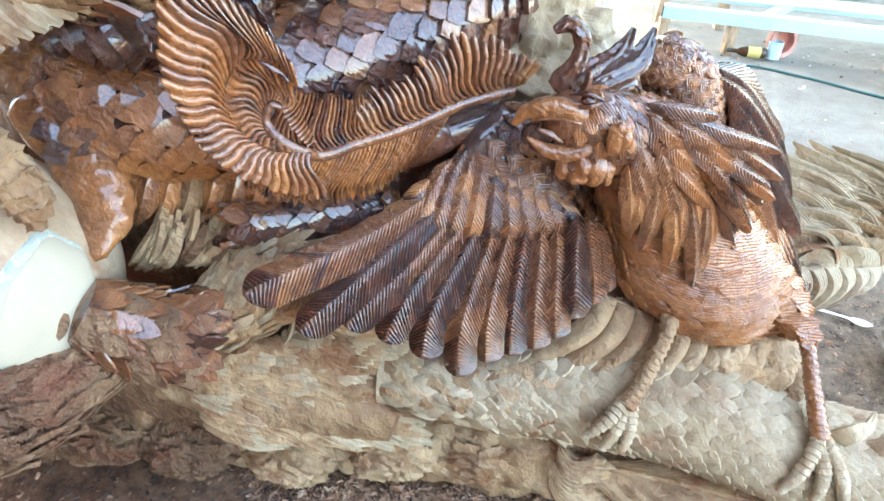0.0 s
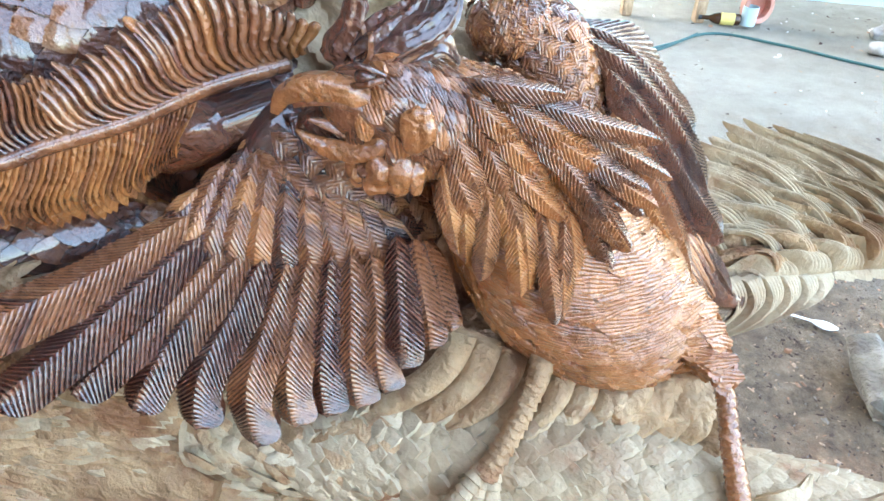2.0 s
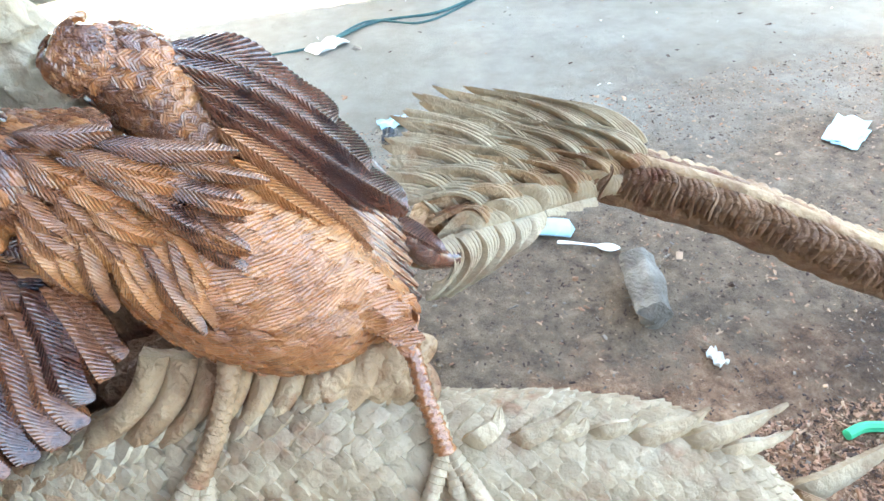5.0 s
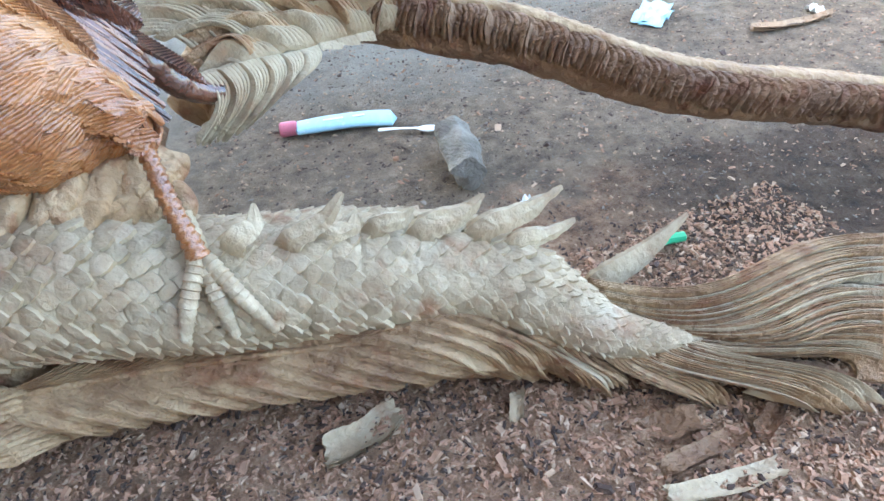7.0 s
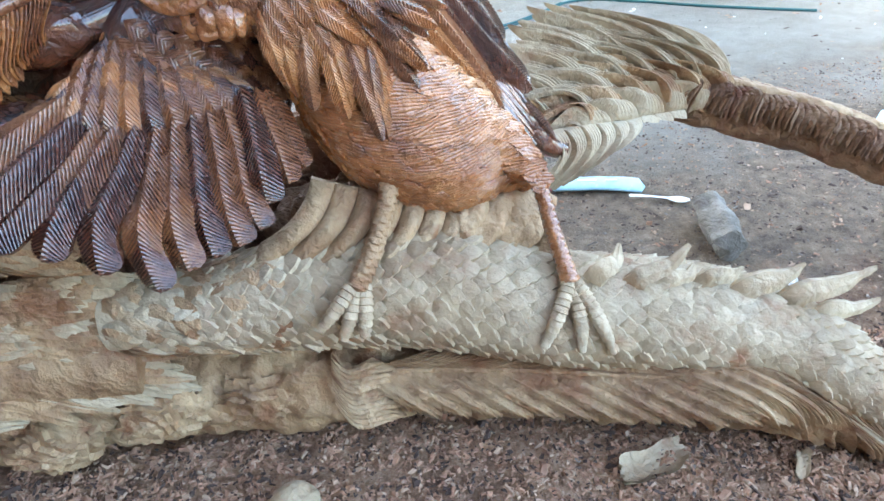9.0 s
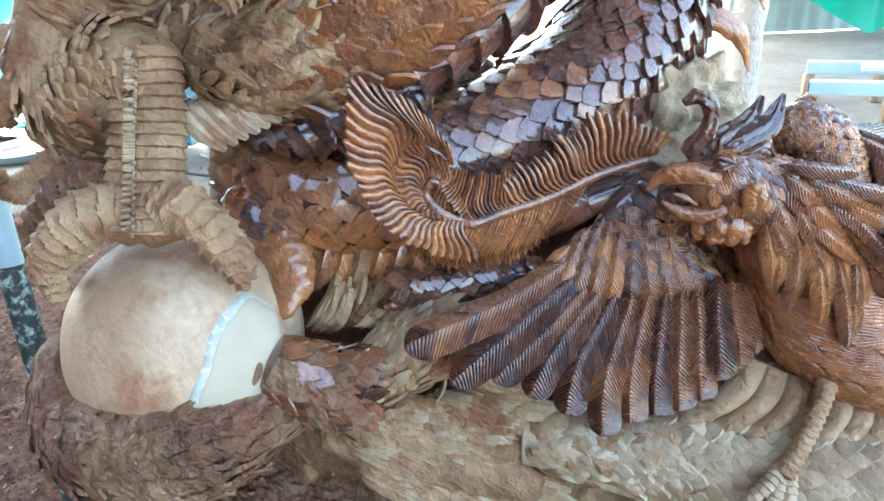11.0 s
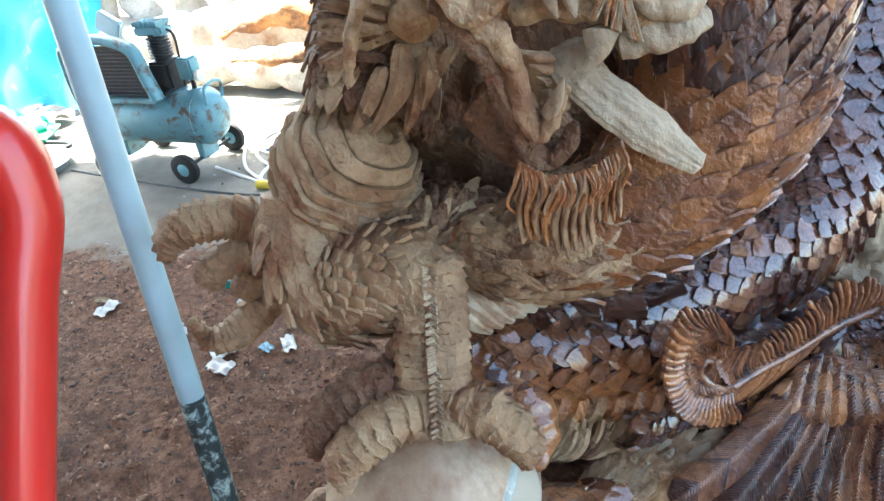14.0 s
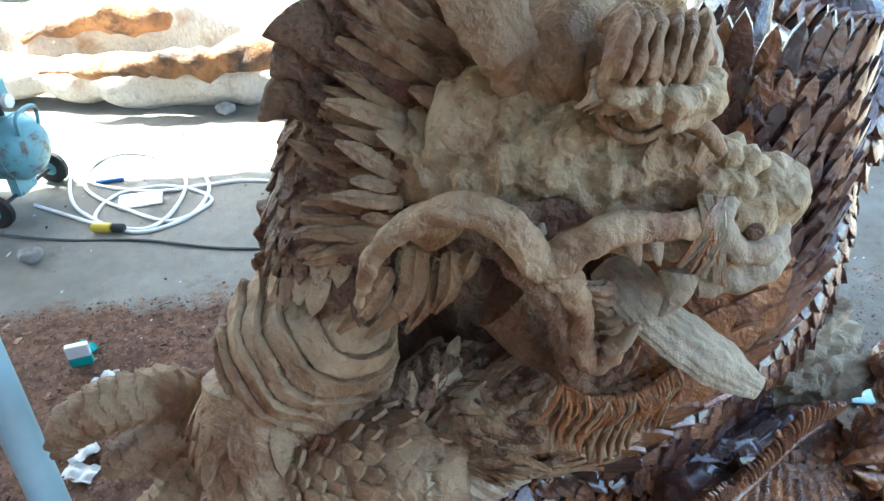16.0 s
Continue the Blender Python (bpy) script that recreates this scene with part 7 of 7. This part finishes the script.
# tube, spoon, wood stump
def squeeze_tube(m):
    t = thing("plastic_tube", "flat pale blue and white plastic squeeze tube with pink cap", "plastic tube", m)
    part("body", bm_sweep([(-0.11, 0, 0.014), (-0.05, 0, 0.016), (0.03, 0, 0.016), (0.10, 0, 0.010), (0.125, 0, 0.006)], [0.030, 0.033, 0.033, 0.036, 0.036], 20, 40, (0, 0, 1), 0.38), PALE_BLUE, t)
    part("cap", bm_rod((-0.155, 0, 0.016), (-0.112, 0, 0.016), 0.019, 18, bevel=0.003), PINK, t, "pink screw cap")
    for k, w in ((-0.02, 0.05), (0.045, 0.03)):
        part("print_bar", bm_box((w, 0.008, 0.002), (k, -0.006, 0.0295), 0.0), WHITE_PLASTIC, t)


ta, tb_ = Vector((0.980, 1.850, 0.020)), Vector((1.301, 1.767, 0.020))
squeeze_tube(Matrix.Translation(on_ground(*((ta + tb_) / 2).xy)) @ Matrix.Rotation(math.atan2(*(tb_ - ta).yx), 4, "Z") @ Matrix.Scale((tb_ - ta).length / 0.28, 4))


def spoon(m):
    t = thing("plastic_spoon", "white plastic spoon lying on the ground", "spoon", m)
    part("handle", bm_sweep([(-0.10, 0, 0.008), (-0.03, 0, 0.012), (0.03, 0, 0.012)], [0.010, 0.006, 0.006], 10, 24, (0, 0, 1), 0.4), WHITE_PLASTIC, t)
    part("bowl", bm_sweep([(0.028, 0, 0.011), (0.05, 0, 0.010), (0.08, 0, 0.010), (0.10, 0, 0.012)], [0.007, 0.018, 0.018, 0.006], 14, 24, (0, 0, 1), 0.3), WHITE_PLASTIC, t)


sa, sb = Vector((1.225, 1.712, 0.010)), Vector((1.383, 1.629, 0.010))
spoon(Matrix.Translation(on_ground(*((sa + sb) / 2).xy, 0.004)) @ Matrix.Rotation(math.atan2(*(sb - sa).yx), 4, "Z") @ Matrix.Scale((sb - sa).length / 0.2, 4))

S = Carving()
st0, st1 = (1.374, 1.519, 0.050), (1.330, 1.319, 0.040)
tube(S, [st0, mid(st0, st1), st1], [0.045, 0.052, 0.045], 0, 60, 60, disp=lambda s, th: 0.004 * np.cos(5 * th + 1) - 0.012 * (np.cos(th - 2) > 0.75) + 0 * s, lumps=0.004, lump_scale=9)
S.build("wood_offcut", [wood("weathered_grey_wood", (0.11, 0.09, 0.07), (0.21, 0.185, 0.15), (0.31, 0.285, 0.24), 0.9, 0.0, (0.11, 0.09, 0.07), 0.55, 0.0, 9.0, 1.0, 0.3)], "grey weathered split wood offcut lying on soil", "wood offcut")

laid("plastic_pipe", [(1.585, 0.925, 0.000), (1.629, 0.932, -0.000), (1.674, 0.918, 0.000)], 0.012, GREEN_PLASTIC, "short bent green plastic pipe on the soil", "plastic pipe", 24)


def bark_piece(at, L, w, rz, mat, label, seed):
    S = Carving()
    r = np.random.RandomState(seed)
    m, n = 22, 10
    U, W = np.meshgrid(np.linspace(-1, 1, m), np.linspace(-1, 1, n), indexing="ij")
    ed = 1 - 0.18 * np.abs(np.sin(np.linspace(0, 5, m) + r.rand() * 6))[:, None] - 0.06 * r.rand(m)[:, None]
    slant = 0.25 * r.normal()
    V = np.stack([U * L / 2 * (1 - 0.16 * r.rand(n)[None]) + slant * W * w / 2, W * w / 2 * ed * (1 - 0.5 * r.rand() * np.abs(U) ** 3), 0.010 + 0.25 * w * W ** 2 + 0.012 * np.sin(2 * U + r.rand() * 6) + 0.0012 * r.normal(size=U.shape)], -1)
    c, s = math.cos(radians(rz)), math.sin(radians(rz))
    V = V @ np.array(((c, s, 0), (-s, c, 0), (0, 0, 1))) + np.array(on_ground(at[0], at[1]))
    S.add(np.concatenate([V.reshape(-1, 3), (V - (0, 0, 0.009)).reshape(-1, 3)]), np.vstack([grid_faces(m, n, False), grid_faces(m, n, False) + m * n]), 0)
    return S.build("bark_chip", [mat], label, "wood chip")


bark_piece((0.862, 0.750, 0.000), 0.16, 0.07, 15, RAW_PALE, "curled grey bark chip with a hole on sawdust", 1)
bark_piece((1.125, 0.686, 0.000), 0.06, 0.03, 60, RAW_PALE, "small grey splinter beside the log", 2)
bark_piece((1.340, 0.413, 0.000), 0.22, 0.042, -7, RAW_PALE, "pale yellow split wood strip on sawdust", 3)
bark_piece((1.355, 0.473, 0.000), 0.18, 0.040, 4, RAW_DARK, "brown split wood strip on sawdust", 4)
bark_piece((1.335, 0.530, 0.000), 0.10, 0.06, -20, RAW_DARK, "dark brown bark lump on the soil", 5)
bark_piece((1.480, 0.470, 0.000), 0.07, 0.04, 20, RAW_DARK, "dark torn bark lump on the soil", 6)
bark_piece((2.730, 1.657, 0.000), 0.35, 0.05, -8, TIMBER, "long thin stick of brown wood on the ground", 7)
bark_piece((-2.500, 2.377, 0.000), 0.12, 0.035, 0, RAW_PALE, "pale wood shaving on sawdust", 8)
S = Carving()
blob(S, (0.186, 0.773, 0.030), 0.05, 0.045, 0.04, 0, 0.006, 12)
S.build("stone", [RAW_PALE], "pale rounded stone lying on sawdust", "stone")
for c, r in (((-2.379, 3.341, 0.020), 0.04), ((-2.380, 3.327, 0.020), 0.05), ((-1.628, 5.139, 0.030), 0.06), ((2.713, 3.859, 0.020), 0.05), ((2.895, 4.149, 0.020), 0.06)):
    S = Carving()
    blob(S, c, r * 1.2, r, r * 0.7, 0, r * 0.2, 14)
    S.build("stone", [STONE], "small grey stone on the dusty ground", "stone")["group"] = "loose stones"


# crumpled litter
def litter(at, w, mat, label, seed, h=0.02):
    S = Carving()
    r = np.random.RandomState(seed)
    m, n = 14, 10
    U, W = np.meshgrid(np.linspace(-1, 1, m), np.linspace(-1, 1, n), indexing="ij")
    V = np.stack([U * w / 2 * (1 + 0.05 * r.normal(size=(m, 1))), W * w / 3.4 * (1 + 0.08 * r.normal(size=(1, n))), 0.006 + h * np.abs(np.sin(U * 3 + seed) * np.cos(W * 2.5)) + 0.2 * h * r.rand(m, n)], -1)
    a = r.rand() * 3
    c, s = math.cos(a), math.sin(a)
    V = V @ np.array(((c, s, 0), (-s, c, 0), (0, 0, 1))) + np.array(on_ground(at[0], at[1]))
    S.add(np.concatenate([V.reshape(-1, 3), (V - (0, 0, 0.004)).reshape(-1, 3)]), np.vstack([grid_faces(m, n, False), grid_faces(m, n, False) + m * n]), 0)
    ob = S.build("litter", [mat], label, "litter")
    ob["group"] = "scattered litter"


for i, (p, w, mt, lb) in enumerate((
        ((2.397, 1.964, 0.000), 0.15, PALE_BLUE, "torn pale blue and white wrapper on the ground"), ((0.876, 2.621, 0.000), 0.12, PALE_BLUE, "crumpled pale blue wrapper on the ground"), ((0.837, 2.518, 0.000), 0.10, DARK_STEEL, "flat dark scrap on the ground"),
        ((-1.908, 2.567, 0.000), 0.09, TEAL, "teal and white wrapper on sawdust"), ((-1.735, 1.967, 0.000), 0.10, PAPER, "white torn paper scrap on sawdust"), ((-2.021, 2.134, 0.000), 0.07, PAPER, "white scrap lying on sawdust"),
        ((-1.776, 2.349, 0.000), 0.09, PAPER, "white strip of paper on sawdust"), ((-3.234, 2.351, 0.000), 0.10, PALE_BLUE, "pale plastic wrapper on sawdust"), ((-3.006, 1.762, 0.000), 0.16, TEAL, "teal plastic scrap on sawdust"),
        ((-2.471, 2.329, 0.000), 0.11, PAPER, "greyish paper scrap on sawdust"), ((-1.565, 1.996, 0.000), 0.06, PALE_BLUE, "small pale wrapper on sawdust"), ((-1.475, 2.022, -0.000), 0.09, PAPER, "white torn strip on sawdust"), ((-2.003, 2.106, 0.000), 0.08, PAPER, "white scrap on sawdust"),
        ((-1.730, 1.889, 0.000), 0.12, PAPER, "white torn paper strip on sawdust"), ((1.436, 1.189, 0.000), 0.05, PAPER, "small white scrap on soil"), ((2.403, 2.000, 0.000), 0.2, PALE_BLUE, "pale blue crumpled wrapper on the ground"), ((2.888, 1.711, 0.000), 0.06, PAPER, "white scrap on the ground"),
        ((-4.832, 4.393, 0.000), 0.9, PAPER, "crumpled white sack on the ground"), ((-5.132, 4.194, 0.000), 0.8, PAPER, "dirty white sack on the ground"), ((-6.236, 5.059, 0.000), 0.7, TARP, "crumpled dark blue sheet on the ground"), ((-4.650, 5.015, 0.000), 0.6, PAPER, "pale sack lying on the ground"),
        ((2.916, 4.198, 0.000), 0.14, PAPER, "crumpled white paper on the ground"), ((0.677, 3.520, 0.000), 0.2, PAPER, "pale cloth scrap beside the cable"))):
    litter(p, w, mt, lb, i, 0.02 if w < 0.5 else 0.10)
tray = placed(bm_lathe([(0.02, 0.01), (0.26, 0.012), (0.30, 0.06), (0.31, 0.06), (0.27, 0.0), (0.02, 0.0)], 36), "metal_tray", SHEET, (-4.031, 3.995, 0.000), "round grey metal tray on the ground", "tray", up=0.004)


def crate(at):
    t = thing("wooden_stool", "rough brown wooden stool frame", "stool", Matrix.Translation(on_ground(at[0], at[1])) @ Matrix.Rotation(radians(20), 4, "Z"))
    for x in (-0.3, 0.3):
        for y in (-0.2, 0.2):
            part("leg", bm_box((0.06, 0.06, 0.6), (x, y, 0.30), 0.005), TIMBER, t)
    part("top", bm_box((0.72, 0.52, 0.05), (0, 0, 0.625), 0.006), TIMBER, t)
    for y in (-0.2, 0.2):
        part("rail", bm_box((0.54, 0.03, 0.06), (0, y, 0.2), 0.004), TIMBER, t)


crate((-6.450, 4.986, 0.000))


# ---- enclosure: roof, posts, sheet fence, far ground haze ----
def corrugated(name, x0, x1, y, z0, z1, label):
    S = Carving()
    n = int((x1 - x0) / 0.02)
    xs = np.linspace(x0, x1, n)
    yy = y + 0.012 * np.sin(xs * 2 * np.pi / 0.16)
    V = np.stack([np.stack([xs, yy, np.full(n, z)], -1) for z in (z0, z1)], 1)
    S.add(np.concatenate([V.reshape(-1, 3), (V + (0, 0.004, 0)).reshape(-1, 3)]), np.vstack([grid_faces(n, 2, False), grid_faces(n, 2, False) + 2 * n]), 0)
    return S.build(name, [SHEET], label, "fence", "structure")


def bm_grid_sheet(x0, x1, y0, y1, z):
    """A thin corrugated roof sheet."""
    bm = bmesh.new()
    n = int((x1 - x0) / 0.05)
    rows = []
    for k in range(n + 1):
        x = x0 + (x1 - x0) * k / n
        zz = z + 0.02 * math.sin(k * 1.57)
        rows.append((bm.verts.new((x, y0, zz)), bm.verts.new((x, y1, zz))))
    for a, b in zip(rows, rows[1:]):
        bm.faces.new((a[0], b[0], b[1], a[1]))
    return bm


for i in range(5):
    corrugated("wall_north_%d" % (i + 1), 1.6 + 1.7 * i, 3.28 + 1.7 * i, 8.0 + 0.012 * (i % 2), 0.0, 2.6, "grey-green corrugated sheet fence panel")
tagged(part("ceiling_shed", bm_grid_sheet(-6.4, 2.1, -0.25, 5.4, 3.65), ROOF_SHEET, smooth=False), "dull metal roofing of the open work shed", "roof", kind="structure")
tagged(part("ceiling_lean_to", bm_grid_sheet(-0.5, 8.4, 5.33, 9.2, 3.70), ROOF_SHEET, smooth=False), "dull metal roofing over the trestle", "roof", kind="structure")
# unseen roofing, added so that sky light comes mostly from the right
tagged(part("ceiling_side_blocker", bm_grid_sheet(-6.4, -1.0, -5.5, -0.20, 3.70), ROOF_SHEET, smooth=False), "unseen dull metal roofing added to block sky light from the left", "roof", kind="structure")
# unseen roofing; the opening before it admits top light and varnish reflections
tagged(part("ceiling_back_blocker", bm_grid_sheet(-1.0, 1.4, -5.5, -2.30, 3.70), ROOF_SHEET, smooth=False), "unseen dull metal roofing added to leave an opening for sky light", "roof", kind="structure")


def post(at, r, top=3.62, mat=GREY_WOOD, label="round weathered timber post carrying the roof"):
    S = Carving()
    tube(S, [(at[0], at[1], -0.03), (at[0] + 0.01, at[1], 1.2), (at[0], at[1], 2.4), (at[0], at[1], top)], [r * 1.1, r, r, r], 0, 16, 30, lumps=r * 0.1, lump_scale=4)
    S.build("post", [mat], label, "post", "structure")


PLASTER = plain("plastered_wall", (0.34, 0.31, 0.27), 0.9, 0, 0.3, 0.8)
# wall out of view, added to cut the fill light on the dragon's left
tagged(part("wall_west_blocker", bm_box((0.12, 7.2, 3.6), (-6.46, -1.78, 1.8), 0.0), PLASTER, smooth=False), "unseen dirty grey plastered wall added to block light from the left", "wall", kind="structure")
# wall behind the camera, never in view, added to block low sky
tagged(part("wall_south_blocker", bm_box((7.8, 0.12, 3.6), (-2.5, -5.45, 1.8), 0.0), PLASTER, smooth=False), "unseen dirty grey plastered wall added to block low sky light from behind", "wall", kind="structure")
post((1.004, 4.396, 0.000), 0.09, 3.62, LOG_WOOD, "pale round timber post carrying the roof")
for x, y in ((-6.1, -5.2), (2.3, -5.2), (-6.1, 5.1), (8.2, 8.8)):
    post((x, y), 0.09)


# shavings and grit on the ground
def scatter(name, label, mats, count, x0, x1, y0, y1, size, seed, flat=0.35, keep=None):
    r = np.random.RandomState(seed)
    S = Carving()
    base = np.array([(-1, -1, 0), (1, -1, 0), (1, 1, 0), (-1, 1, 0), (-0.7, -0.6, 1), (0.8, -0.7, 1), (0.6, 0.7, 1), (-0.7, 0.6, 1)], float)
    F = np.array([(0, 1, 5, 4), (1, 2, 6, 5), (2, 3, 7, 6), (3, 0, 4, 7), (4, 5, 6, 7)])
    V, FF, M, n = [], [], [], 0
    while n < count:
        x, y = r.uniform(x0, x1), r.uniform(y0, y1)
        if keep and not keep(x, y, r):
            continue
        s = size * r.lognormal(0, 0.4)
        a, tl = r.uniform(0, 6.28), r.normal() * 0.5
        el = r.uniform(0.15, 0.55)
        v = base * (s, s * el, s * flat * r.uniform(0.5, 1.6)) * r.uniform(0.75, 1.25, (8, 1))
        c, q = math.cos(tl), math.sin(tl)
        v = v @ np.array(((c, 0, q), (0, 1, 0), (-q, 0, c)))
        c, q = math.cos(a), math.sin(a)
        v = v @ np.array(((c, q, 0), (-q, c, 0), (0, 0, 1)))
        v[:, 2] += ground_height(x, y) - 0.15 * s
        V.append(v + (x, y, 0))
        FF.append(F + 8 * n)
        M.append(np.full(5, r.randint(len(mats))))
        n += 1
    me = bpy.data.meshes.new(name)
    me.from_pydata(np.concatenate(V).tolist(), [], np.concatenate(FF).tolist())
    for mt in mats:
        me.materials.append(mt)
    me.polygons.foreach_set("material_index", np.concatenate(M).astype(np.int32))
    return tagged(new(name, me), label, "debris", kind="stuff")


DUST_A = plain("red_shaving", (0.44, 0.25, 0.155), 0.9, 0, 0.4, 30, (0.10, 0.05, 0.03), 0.55)
DUST_B = plain("pale_shaving", (0.50, 0.34, 0.225), 0.9, 0, 0.3, 30, (0.25, 0.15, 0.1), 0.6)
DUST_C = plain("dark_soil_crumb", (0.09, 0.055, 0.04), 0.95, 0, 0.4, 30, (0.16, 0.11, 0.08), 0.55)
GRIT = plain("grey_grit", (0.27, 0.225, 0.18), 0.9, 0, 0.4, 30, (0.16, 0.13, 0.10), 0.55)
scatter("sawdust_crumbs", "reddish sawdust crumbs and shavings", [DUST_C, DUST_A, DUST_A, DUST_C, DUST_C], 24000, -3.2, 0.0, 0.3, 2.9, 0.0060, 1)
scatter("sawdust_crumbs", "reddish brown sawdust crumbs in front of the log", [DUST_A, DUST_B, DUST_A, DUST_A, DUST_C], 42000, -0.4, 2.0, 0.15, 1.0, 0.0048, 2, 0.5)
scatter("soil_grit", "grey-brown grit and wood crumbs on soil", [GRIT, DUST_C, DUST_C, DUST_A, DUST_B], 18000, 0.7, 3.6, 0.6, 2.6, 0.0042, 3)
scatter("wood_chips", "pale wood chips strewn over the dusty floor", [DUST_B, PAPER, GRIT, DUST_A, DUST_C, DUST_C], 700, -3.0, 4.5, 2.3, 5.2, 0.012, 4, 0.2)
scatter("wood_chips", "flat wood splinters strewn over soil", [DUST_A, DUST_C, DUST_A, DUST_C, DUST_B], 420, -2.6, 3.0, 0.3, 2.4, 0.008, 5, 0.3)
